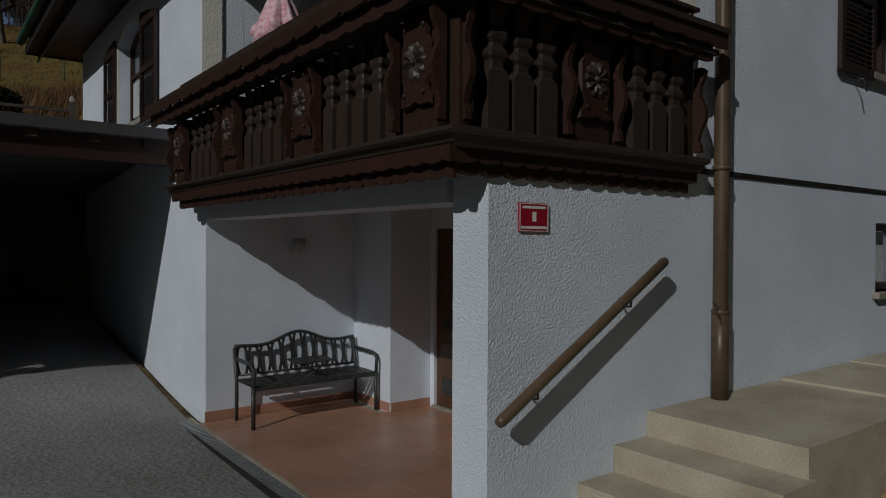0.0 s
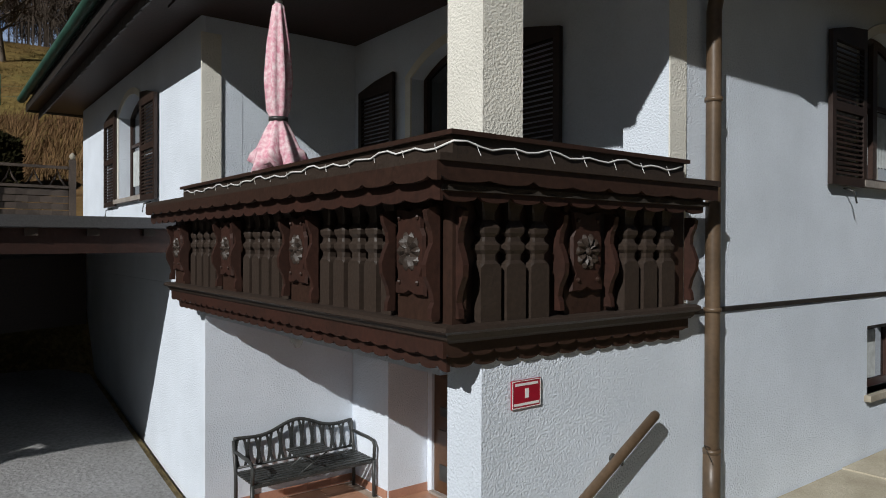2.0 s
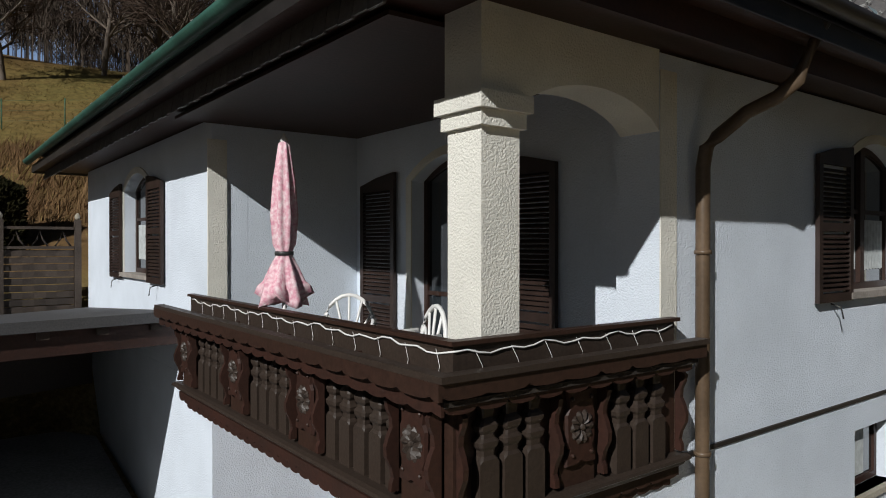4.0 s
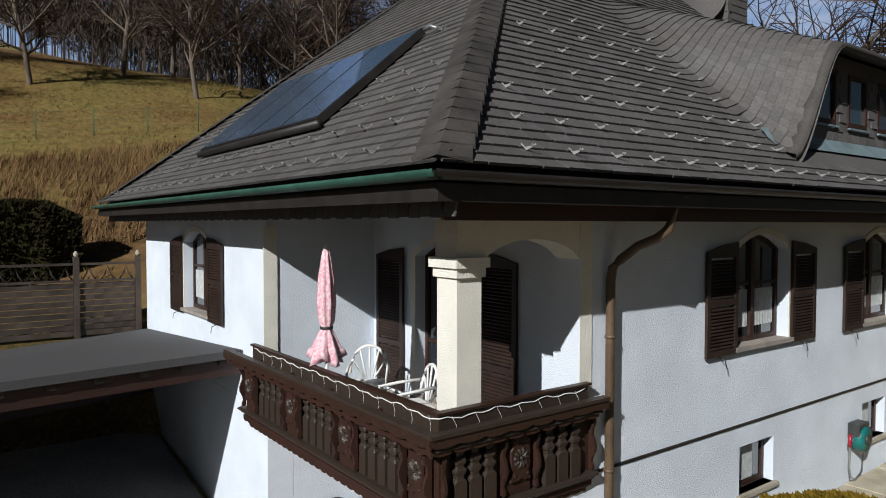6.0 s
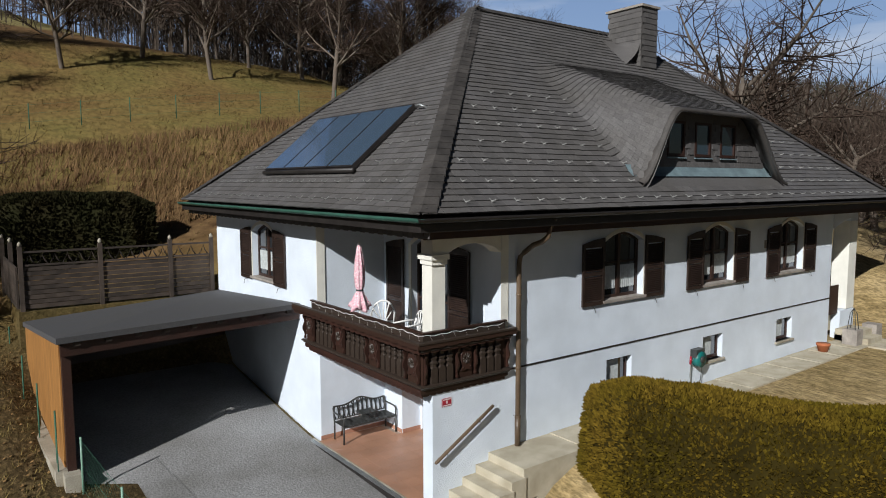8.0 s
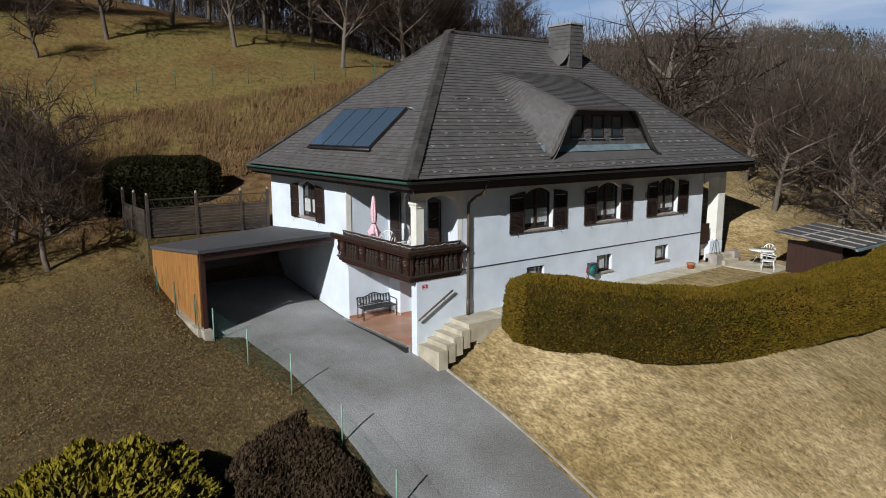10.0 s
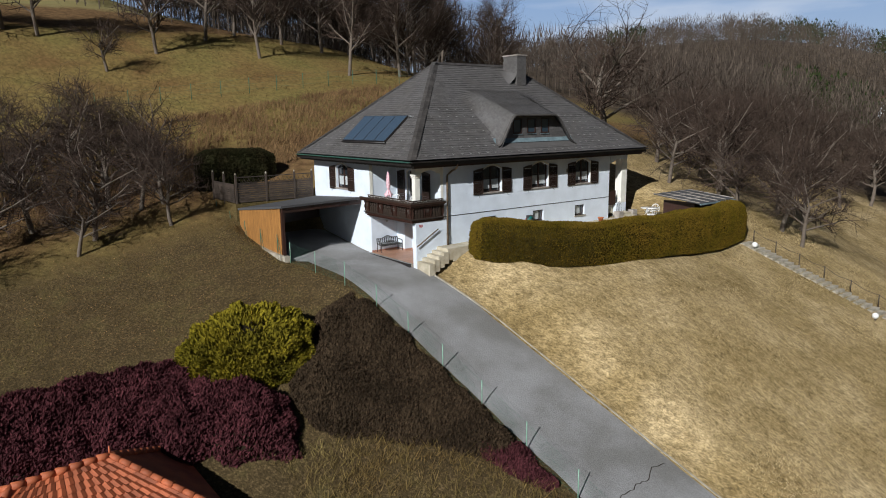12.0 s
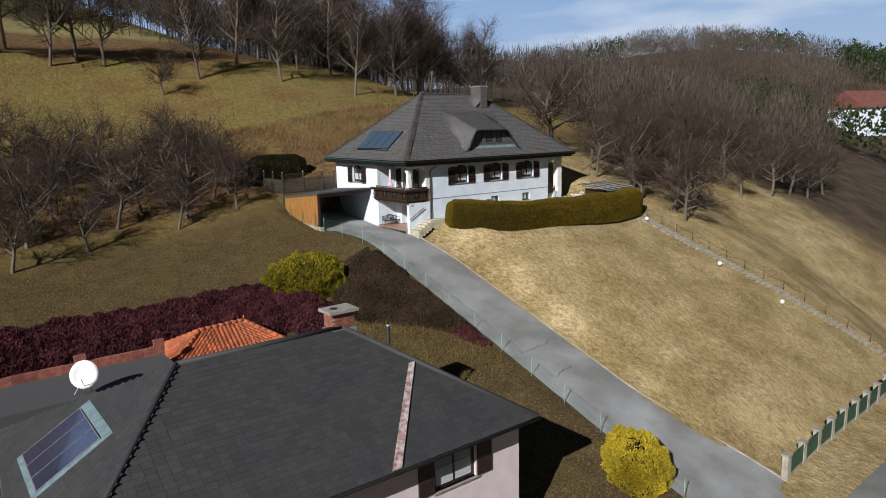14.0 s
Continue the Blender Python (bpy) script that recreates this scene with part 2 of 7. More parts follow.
def slab(outline, holes, frame_of, thick):
    """A plate with holes: outline and holes in (u, v), frame_of maps (u, v, w) to the world, w from 0 to thick."""
    bm = bmesh.new()
    edges = []
    for loop in (outline, *holes):
        vs = [bm.verts.new(frame_of(u, v, 0)) for u, v in loop]
        edges += [bm.edges.new((vs[i], vs[(i + 1) % len(vs)])) for i in range(len(vs))]
    bmesh.ops.triangle_fill(bm, use_beauty=True, use_dissolve=False, edges=edges)
    grown = bmesh.ops.extrude_face_region(bm, geom=bm.faces[:])
    shift = Vector(frame_of(0, 0, thick)) - Vector(frame_of(0, 0, 0))
    for v in [g for g in grown["geom"] if isinstance(g, bmesh.types.BMVert)]:
        v.co += shift
    bmesh.ops.recalc_face_normals(bm, faces=bm.faces[:])
    return bm


def arch(u0, u1, v0, v1, rise, n=10):
    """A window outline with a segmental arch of that rise above v1."""
    pts = [(u0, v0), (u1, v0)]
    for i in range(n + 1):
        a = i / n
        pts.append((u1 + (u0 - u1) * a, v1 + rise * (1 - (2 * a - 1) ** 2)))
    return pts


def rect(u0, u1, v0, v1):
    return [(u0, v0), (u1, v0), (u1, v1), (u0, v1)]


def tube(V, F, path, radii, n=8, caps=True):
    """A round bar along path, added to V and F."""
    path = [Vector(p) for p in path]
    if not hasattr(radii, "__len__"):
        radii = [radii] * len(path)
    base = len(V)
    for i, p in enumerate(path):
        d = (path[min(i + 1, len(path) - 1)] - path[max(i - 1, 0)]).normalized()
        a = d.cross(Vector((0, 0, 1)) if abs(d.z) < 0.9 else Vector((1, 0, 0))).normalized()
        b = d.cross(a)
        for k in range(n):
            t = 2 * math.pi * k / n
            V.append(p + (a * math.cos(t) + b * math.sin(t)) * radii[i])
    for i in range(len(path) - 1):
        for k in range(n):
            F.append((base + i * n + k, base + i * n + (k + 1) % n, base + (i + 1) * n + (k + 1) % n, base + (i + 1) * n + k))
    if caps:
        F.append(tuple(base + k for k in range(n))[::-1])
        F.append(tuple(base + (len(path) - 1) * n + k for k in range(n)))


def bar(name, path, radii, mat, parent=None, n=8, label=""):
    V, F = [], []
    tube(V, F, path, radii, n)
    return link(name, V, F, mat, parent, label, smooth=True)


def south(y):
    return lambda u, v, w: (u, y + w, v)


def west(x):
    return lambda u, v, w: (x + w, u, v)

# ---- the land ----
def soft(u, w=0.6):
    return w * math.log1p(math.exp(max(-40, min(40, u / w))))


def step01(a, b, t):
    t = max(0.0, min(1.0, (t - a) / (b - a)))
    return t * t * (3 - 2 * t)


def drive_z(y):
    u = y - 2.3
    return -0.33 * soft(-u, 0.9) + 0.13 * soft(u - 4.5, 0.5) - 0.03


HILL = 37.0


def hill_z(x, y):
    """The open hillside: a smooth slope that rises to the north, with a wooded hill across the valley."""
    cx, cy = max(-28.0, min(40.0, x)), max(-26.0, min(60.0, y))
    a, b = cx / 20, cy / 20
    z = (-1.214 + 3.451 * a + 5.089 * b - 0.084 * a * a + 1.212 * a * b - 0.759 * b * b
         - 0.819 * a ** 3 + 0.197 * a * a * b - 0.773 * a * b * b + 0.358 * b ** 3)
    z += 1.3 * math.exp(-((x - 9) ** 2 + (y + 6) ** 2) / 40)
    z += 0.24 * (1 - 0.85 * step01(0, 45, x)) * min(y - cy, 160) if y > cy else 0.10 * (y - cy)
    z += -0.10 * min(x - cx, 120) if x > cx else 0.05 * (cx - x)
    z += HILL * math.exp(-(((x - 300) / 170) ** 2 + ((y - 150) / 110) ** 2))
    return z


def ground_z(x, y):
    z = hill_z(x, y)
    # the bank down to the drive
    w = step01(-3.6 - 0.5 * step01(5, 8, y), -2.3 - 0.7 * step01(5, 8, y), x) * (1 - step01(2.9, 4.6, x)) * (1 - step01(12.5, 14.5, y)) * step01(-44, -38, y)
    z += (drive_z(y) - z) * w
    # the level garden behind the hedge
    g = step01(4.4, 6.0, x) * (1 - step01(20.5, 24, x)) * step01(-4.2, -2.0, y) * (1 - step01(5, 6, y))
    z += (0.70 + 0.018 * (x - 4) - z) * g
    z += 0.03 * noise.noise(Vector((x * 0.5, y * 0.5, 0)))
    # cellar under the house, and the drive's bed
    if 2.5 < x < 17.6 and 2.7 < y < 12.8:
        z = -0.9
    if -2.3 - 0.7 * step01(5, 8, y) < x < 2.9 and -32.5 < y < 13.0:
        z -= 0.06
    return z


def spread(lo, hi, near0, near1, fine):
    """Grid lines: fine between near0 and near1, wider and wider outside."""
    out, t, s = [], near0, fine
    while t <= near1:
        out.append(t)
        t += fine
    while t < hi:
        s *= 1.12
        t += s
        out.append(t)
    t, s = near0, fine
    while t > lo:
        s *= 1.12
        t -= s
        out.insert(0, t)
    return out


def ground_material():
    m = bpy.data.materials.new("winter meadow")
    m.use_nodes = True
    nt = m.node_tree
    N, L = nt.nodes, nt.links
    b = N["Principled BSDF"]
    b.inputs["Roughness"].default_value = 0.95
    b.inputs["Specular IOR Level"].default_value = 0.1
    geo = N.new("ShaderNodeNewGeometry")
    sep = N.new("ShaderNodeSeparateXYZ")
    L.new(geo.outputs["Position"], sep.inputs[0])

    def tex(scale, detail=5.0, stretch=None, rough=0.6):
        n = N.new("ShaderNodeTexNoise")
        n.inputs["Scale"].default_value, n.inputs["Detail"].default_value, n.inputs["Roughness"].default_value = scale, detail, rough
        src = geo.outputs["Position"]
        if stretch:
            mp = N.new("ShaderNodeMapping")
            mp.inputs["Scale"].default_value = stretch
            mp.inputs["Rotation"].default_value = (0, 0, 0.6)
            L.new(src, mp.inputs[0])
            src = mp.outputs[0]
        L.new(src, n.inputs["Vector"])
        return n.outputs["Fac"]

    def ramp(fac, *stops):
        r = N.new("ShaderNodeValToRGB")
        e = r.color_ramp.elements
        while len(e) < len(stops):
            e.new(0.5)
        for k, (p, c) in zip(e, stops):
            k.position, k.color = p, (*c, 1)
        L.new(fac, r.inputs[0])
        return r.outputs[0]

    def mixed(fac, a, c, mode="MIX"):
        x = N.new("ShaderNodeMix")
        x.data_type, x.blend_type = "RGBA", mode
        if isinstance(fac, float):
            x.inputs["Factor"].default_value = fac
        else:
            L.new(fac, x.inputs["Factor"])
        L.new(a, x.inputs[6])
        L.new(c, x.inputs[7])
        return x.outputs[2]

    def span(value, a, c, wobble=0.0):
        """0 below a, 1 above c, with a ragged edge."""
        if wobble:
            ad = N.new("ShaderNodeMath")
            ad.operation = "MULTIPLY_ADD"
            L.new(tex(0.35, 4), ad.inputs[0])
            ad.inputs[1].default_value = wobble
            L.new(value, ad.inputs[2])
            value = ad.outputs[0]
        r = N.new("ShaderNodeMapRange")
        r.interpolation_type = "SMOOTHSTEP"
        r.inputs["From Min"].default_value, r.inputs["From Max"].default_value = a, c
        L.new(value, r.inputs["Value"])
        return r.outputs[0]

    X, Y = sep.outputs["X"], sep.outputs["Y"]
    lawn = ramp(tex(0.28, 6), (0.30, (0.21, 0.155, 0.072)), (0.48, (0.31, 0.238, 0.128)), (0.66, (0.43, 0.342, 0.208)))
    tufts = ramp(tex(5, 6, (1, 0.35, 1)), (0.30, (0.55, 0.52, 0.45)), (0.65, (1.2, 1.18, 1.1)))
    lawn = mixed(1.0, lawn, tufts, "MULTIPLY")
    blades = ramp(tex(16, 4, (1, 0.4, 1)), (0.36, (0.62, 0.62, 0.6)), (0.62, (1.3, 1.28, 1.25)))
    lawn = mixed(1.0, lawn, blades, "MULTIPLY")
    field = ramp(tex(0.6, 7, None, 0.7), (0.30, (0.046, 0.034, 0.016)), (0.50, (0.082, 0.058, 0.026)), (0.70, (0.118, 0.098, 0.036)))
    leaves = ramp(tex(9, 3), (0.52, (0.055, 0.040, 0.020)), (0.62, (0.19, 0.135, 0.07)))
    field = mixed(0.45, field, leaves)
    field = mixed(1.0, field, blades, "MULTIPLY")
    slope = ramp(tex(0.12, 6), (0.33, (0.155, 0.098, 0.040)), (0.50, (0.185, 0.142, 0.052)), (0.66, (0.145, 0.128, 0.042)))
    slope = mixed(1.0, slope, ramp(tex(3.0, 6, (1, 0.4, 1)), (0.30, (0.62, 0.6, 0.55)), (0.66, (1.2, 1.15, 1.1))), "MULTIPLY")
    litter = ramp(tex(1.4, 6), (0.35, (0.085, 0.048, 0.022)), (0.62, (0.175, 0.108, 0.050)))
    far = ramp(tex(0.05, 5), (0.35, (0.20, 0.165, 0.06)), (0.65, (0.24, 0.21, 0.10)))
    col = mixed(span(X, 1.5, 3.5, 1.0), field, lawn)
    col = mixed(span(Y, 14, 20, 5.0), col, slope)
    # a belt of rough brown growth above the house and fallen leaves under the trees
    band = N.new("ShaderNodeMath")
    band.operation = "MULTIPLY"
    inv = N.new("ShaderNodeMath")
    inv.operation = "SUBTRACT"
    inv.inputs[0].default_value = 1.0
    L.new(span(Y, 26, 32, 6.0), inv.inputs[1])
    L.new(span(Y, 17, 22, 5.0), band.inputs[0])
    L.new(inv.outputs[0], band.inputs[1])
    col = mixed(band.outputs[0], col, litter)
    col = mixed(span(Y, 62, 68, 9.0), col, litter)
    col = mixed(span(Y, 80, 86, 6.0), col, far)
    woodfloor = ramp(tex(0.3, 6), (0.35, (0.050, 0.036, 0.024)), (0.65, (0.095, 0.070, 0.045)))
    col = mixed(span(X, 58, 72, 8.0), col, woodfloor)
    L.new(col, b.inputs["Base Color"])
    bp = N.new("ShaderNodeBump")
    bp.inputs["Strength"].default_value, bp.inputs["Distance"].default_value = 0.7, 0.06
    L.new(tex(7, 6, (1, 0.5, 1)), bp.inputs["Height"])
    L.new(bp.outputs[0], b.inputs["Normal"])
    return m


M_MEADOW = ground_material()
gx, gy = spread(-420, 900, -32, 42, 0.55), spread(-200, 900, -34, 64, 0.55)
gv = [(x, y, ground_z(x, y)) for y in gy for x in gx]
nx = len(gx)
gf = [(j * nx + i, j * nx + i + 1, (j + 1) * nx + i + 1, (j + 1) * nx + i) for j in range(len(gy) - 1) for i in range(nx - 1)]
tagged(link("ground", gv, gf, M_MEADOW, smooth=True), "sloping winter meadow of dry straw and olive grass", "ground", kind="structure")

# the drive, a curved sheet with a worn edge
V, F = [], []
rows = [-32.6 + 0.6 * i for i in range(77)]
for y in rows:
    for k in range(9):
        s = k / 8
        edge = 0.09 * noise.noise(Vector((k * 3.0, y * 0.8, 4)))
        x0, x1 = -1.95, 2.45 + 0.40 * step01(2.2, -3.0, y) + 1.4 * step01(-18, -28, y) if y < 2.2 else 2.02
        if y > 7.0:
            x0 = -3.0
        V.append((x0 + (x1 - x0) * s + (edge if k in (0, 8) and y < 2 else 0), y, drive_z(y) + 0.012 - (0.05 if k in (0, 8) else 0)))
F = [(j * 9 + i, j * 9 + i + 1, (j + 1) * 9 + i + 1, (j + 1) * 9 + i) for j in range(len(rows) - 1) for i in range(8)]
tagged(link("driveway", V, F, M_ASPHALT, smooth=True), "grey gravelly asphalt drive running down the slope", "driveway", kind="structure")

# ---- the house ----
XW, YS, YN, XE = 2.14, 2.36, 13.75, 17.9
house = thing("house", (10.0, 8.0, 0.0), "pale blue plastered hip-roofed house with dark shutters", "house")
W1 = [(6.84, 8.26), (10.70, 12.12), (14.55, 15.97)]
BW = [(7.02, 7.92), (10.84, 11.76), (14.60, 15.52)]
# south front: lower storey, upper storey with the arched windows
part("wall", slab(rect(2.14, XE, -0.9, 2.38), [rect(a, c, 1.44, 2.10) for a, c in BW], south(YS), 0.30), M_PLASTER, house, "pale blue roughcast cellar wall")
part("wall", slab(rect(3.80, XE, 2.42, 5.32), [arch(a, c, 3.48, 4.78, 0.22) for a, c in W1], south(YS), 0.38), M_PLASTER, house, "pale blue roughcast upper wall")
block("ledge", (3.80, XE, YS - 0.014, YS + 0.3, 2.384, 2.418), M_DARK, house, "thin dark ledge between the storeys", 0.003)
# pier, capital and arch of the loggia
block("wall", (2.14, 2.435, YS, 2.67, 2.39, 4.63), M_CREAM, house, "cream corner pier", 0.012)
block("capital", (2.11, 2.46, YS - 0.035, 2.70, 4.63, 4.72), M_CREAM, house, "stepped cream capital", 0.01)
block("capital", (2.08, 2.485, YS - 0.07, 2.73, 4.722, 4.82), M_CREAM, house, "stepped cream capital", 0.01)
part("arch", slab([(2.14, 5.34), (2.14, 4.822), (2.435, 4.822)] + [(2.44 + 1.356 * i / 14, 4.76 + 0.22 * (1 - (2 * i / 14 - 1) ** 2) ** 0.75) for i in range(15)] + [(3.796, 5.34)], [], south(YS), 0.34), M_CREAM, house, "flat cream arch of the loggia")
block("pilaster", (3.80, 3.99, YS - 0.012, YS - 0.001, 2.42, 5.2), M_CREAM, house, "cream strip beside the loggia", 0.003)
# west front
part("wall", slab(rect(6.86, YN, 2.40, 5.32), [arch(9.38, 10.86, 3.52, 4.78, 0.22)], west(XW), 0.40), M_PLASTER, house, "pale blue roughcast west wall")
part("wall", slab(rect(6.86, YN, -0.6, 2.396), [], west(XW), 0.40), M_PLASTER, house, "pale blue roughcast lower west wall")
block("wall", (2.12, 2.47, 2.705, 6.858, 2.12, 2.36), M_PLASTER, house, "lintel over the entrance niche", 0.01)
block("wall", (2.542, 3.0, YN - 0.4, YN, -0.6, 5.32), M_PLASTER, house)
block("wall", (3.0, XE, YN - 0.4, YN, -0.6, 5.32), M_PLASTER, house, "pale blue north wall", 0.01)
block("wall", (XE - 0.4, XE, YS + 0.402, YN - 0.402, -0.6, 5.32), M_PLASTER, house, "pale blue east wall", 0.01)
# niche and loggia walls
block("wall", (2.542, 4.46, 6.862, 7.2, -0.3, 2.34), M_PLASTER, house, "niche side wall", 0.01)
block("wall", (3.92, 4.46, 6.06, 6.860, -0.3, 2.34), M_PLASTER, house, "niche jamb", 0.01)
part("wall", slab(rect(2.705, 6.058, -0.3, 2.34), [rect(4.92, 5.97, 0.02, 2.05)], west(4.462), 0.3), M_PLASTER, house, "niche back wall")
block("wall", (2.542, 3.948, 6.862, 7.2, 2.55, 5.32), M_PLASTER, house, "loggia side wall", 0.01)
part("wall", slab(rect(2.745, 7.2, 2.55, 5.32), [arch(4.22, 5.66, 2.60, 4.66, 0.24)], west(3.95), 0.3), M_PLASTER, house, "loggia back wall")
block("cornice", (2.09, 2.30, 6.835, 6.858, 2.55, 5.1), M_CREAM, house, "cream edge of the loggia", 0.003)
block("slab", (1.98, 4.46, 2.785, 6.830, 2.362, 2.54), M_CONC, house, "balcony floor slab", 0.004)
block("slab", (1.98, 3.79, YS - 0.02, YS - 0.002, 2.40, 2.54), M_CONC, house, "balcony floor slab", 0.004)
block("ceiling", (1.75, 3.94, 2.72, 6.84, 5.27, 5.30), M_WOODRED, house, "dark boarded loggia ceiling", 0.0)

# ---- hip roof with its bell dormer ----
EW, ES, EN, EE, EZ = 1.29, 1.50, 14.36, 20.60, 5.50
RY = (ES + EN) / 2
RISE = 5.56 / (RY - ES)
RIDGE0, RIDGE1 = EW + (RY - ES), EE - (RY - ES)
RZ = EZ + 5.56


DV = 2.08


def bell(x):
    return step01(7.72, 9.15, x) * (1 - step01(12.3, 14.25, x))


def south_roof(x, y):
    z = EZ + RISE * (y - ES)
    if y > DV:
        top = 7.86 + 0.40 * (y - 2.20)
        z += bell(x) * max(0.0, top - z) * (1 - step01(5.6, 7.3, y))
    return z


def kick(d):
    """The eaves flare a little."""
    return 0.10 * max(0.0, 1 - d / 1.2) ** 2


# boards under the shingles: four planes and the bell
V, F = [], []
c = [(EW, ES, EZ), (EE, ES, EZ), (EE, EN, EZ), (EW, EN, EZ), (RIDGE0, RY, RZ), (RIDGE1, RY, RZ)]
V = [(x, y, z - 0.06) for x, y, z in c] + [(x, y, z - 0.20) for x, y, z in c]
F = [(1, 2, 5), (2, 3, 4, 5), (3, 0, 4), (8, 7, 11), (9, 8, 11, 10), (10, 6, 9), (0, 1, 7, 6), (1, 2, 8, 7), (2, 3, 9, 8), (3, 0, 6, 9), (7, 6, 10, 11), (0, 4, 5, 1)]
roof = link("roof", V, F, M_DARK, house, "steep hip roof of dark grey shingles")
V, F = [], []
nu, nv = 60, 30
for j in range(nv + 1):
    y = 2.02 + (7.4 - 2.02) * j / nv
    for i in range(nu + 1):
        x = 7.5 + 7.0 * i / nu
        z = EZ + RISE * (y - ES)
        top = 7.86 + 0.40 * (y - 2.20)
        V.append((x, y, z - 0.03 + bell(x) * max(0, top - z) * (1 - step01(5.6, 7.3, y))))
for j in range(nv):
    for i in range(nu):
        xm = 7.5 + 7.0 * (i + 0.5) / nu
        if j >= 1 or bell(xm) > 0.02:
            k = j * (nu + 1) + i
            F.append((k, k + 1, k + nu + 2, k + nu + 1))
link("dormer_roof", V, F, M_SLATE, roof, "swept bell-shaped dormer roof", True)

# shingles: rows of thin overlapping plates
GAUGE, WIDE = 0.185, 0.30
NEAR_PARTS = []


def shingle_rows(V, F, place, u0, u1, d_len, keep, skip=None, seed=1, lip=0.030):
    rnd = random.Random(seed)
    r = 0
    d = 0.0
    while d < d_len:
        a, b2 = u0(d), u1(d)
        n = max(1, int((b2 - a) / WIDE) + 1)
        off = (r % 2) * WIDE / 2 - WIDE / 2
        for k in range(n + 1):
            s, e = max(a, a + off + k * WIDE), min(b2, a + off + (k + 1) * WIDE)
            if e - s < 0.04 or (skip and skip((s + e) / 2, d)):
                continue
            rise = abs(place(e, d, 0)[2] - place(s, d, 0)[2])
            m = 1 + min(4, int(rise / 0.11))
            for c in range(m):
                s1, e1 = s + (e - s) * c / m, s + (e - s) * (c + 1) / m
                lift, slip = rnd.uniform(0, lip * 0.2), rnd.uniform(-0.006, 0.006)
                g = 0.006 / m
                lo, hi = d + slip - 0.015, min(d + GAUGE * 1.12, d_len + 0.1)
                q = [place(s1 + g, lo, lip + lift), place(e1 - g, lo, lip + lift), place(e1 - g, hi, 0.006), place(s1 + g, hi, 0.006),
                     place(s1 + g, lo, 0.004), place(e1 - g, lo, 0.004)]
                if keep((s + e) / 2, d):
                    i = len(V)
                    V.extend(q)
                    F.extend([(i, i + 1, i + 2, i + 3), (i + 4, i + 5, i + 1, i), (i + 4, i, i + 3), (i + 5, i + 2, i + 1)])
                else:
                    NEAR_PARTS.append(q)
        r += 1
        d += GAUGE


SLOPE = math.hypot(RY - ES, 5.56)
COS, SIN = (RY - ES) / SLOPE, 5.56 / SLOPE


def on_south(u, d, h):
    y = ES + d * COS
    z = south_roof(u, y)
    return (u, y - h * SIN, z + h * COS + kick(d))


def on_west(u, d, h):
    return (EW + d * COS - h * SIN, u, EZ + d * SIN + h * COS + kick(d))


V, F = [], []
shingle_rows(V, F, on_south, lambda d: EW + d * COS + 0.02, lambda d: EE - d * COS, SLOPE - 0.05, lambda u, d: not (d < 0.75 and u < 12.0), lambda u, d: bell(u) > 0.01 and d * COS + ES < DV + 0.01 < (d + GAUGE * 1.12) * COS + ES + 0.01, seed=3)
south_count = len(NEAR_PARTS)
shingle_rows(V, F, on_west, lambda d: ES + d * COS + 0.02, lambda d: EN - d * COS, SLOPE - 0.05, lambda u, d: not (d < 0.75 and u < 10.5), seed=4)
tagged(link("shingles", V, F, M_SLATE, roof, "rows of weathered dark grey shingles"), kind="stuff")
V, F = [], []
shingle_rows(V, F, lambda u, d, h: (EE - d * COS + h * SIN, u, EZ + d * SIN + h * COS), lambda d: ES + d * COS, lambda d: EN - d * COS, SLOPE - 0.05, lambda u, d: True, None, seed=5)
tagged(link("shingles", V, F, M_SLATE, roof, "rows of weathered dark grey shingles"), kind="stuff")

# hip and ridge caps
V, F = [], []


def cap_run(p, q, side, across, n):
    p, q = Vector(p), Vector(q)
    for k in range(n):
        a, b2 = p.lerp(q, k / n), p.lerp(q, (k + 1.25) / n)
        up = Vector((0, 0, 0.045))
        for s in (side, across):
            w = Vector(s)
            i = len(V)
            V.extend([a + up, b2 + up * 0.6, b2 + w * 0.9 + up * 0.5, a + w + up * 0.9, a + w * 1.0])
            F.extend([(i, i + 1, i + 2, i + 3), (i, i + 3, i + 4)])


cap_run((EW - 0.03, ES - 0.03, EZ + 0.1), (RIDGE0, RY, RZ), (0.34, 0, 0.0), (0, 0.34, 0.0), 44)
cap_run((EE, ES, EZ + 0.1), (RIDGE1, RY, RZ), (-0.34, 0, 0.0), (0, 0.34, 0.0), 44)
cap_run((EW, EN, EZ + 0.1), (RIDGE0, RY, RZ), (0.34, 0, 0.0), (0, -0.34, 0.0), 44)
cap_run((RIDGE0, RY, RZ), (RIDGE1, RY, RZ), (0, -0.24, -0.15), (0, 0.24, -0.15), 28)
tagged(link("hip_cap", V, F, M_RIDGE, roof, "narrow shingle strips along the hips"), kind="stuff")

# eaves: soffit, scaled fascia, gutters
link("soffit", [(EW + 0.04, ES + 0.04, EZ - 0.16), (EE - 0.04, ES + 0.04, EZ - 0.16), (EE - 0.04, EN - 0.04, EZ - 0.16), (EW + 0.04, EN - 0.04, EZ - 0.16),
                (EW + 0.04, ES + 0.04, EZ - 0.13), (EE - 0.04, ES + 0.04, EZ - 0.13), (EE - 0.04, EN - 0.04, EZ - 0.13), (EW + 0.04, EN - 0.04, EZ - 0.13)],
     [(0, 1, 2, 3), (7, 6, 5, 4), (0, 4, 5, 1), (1, 5, 6, 2), (2, 6, 7, 3), (3, 7, 4, 0)], M_WOODRED, roof, "dark boarded eaves soffit")
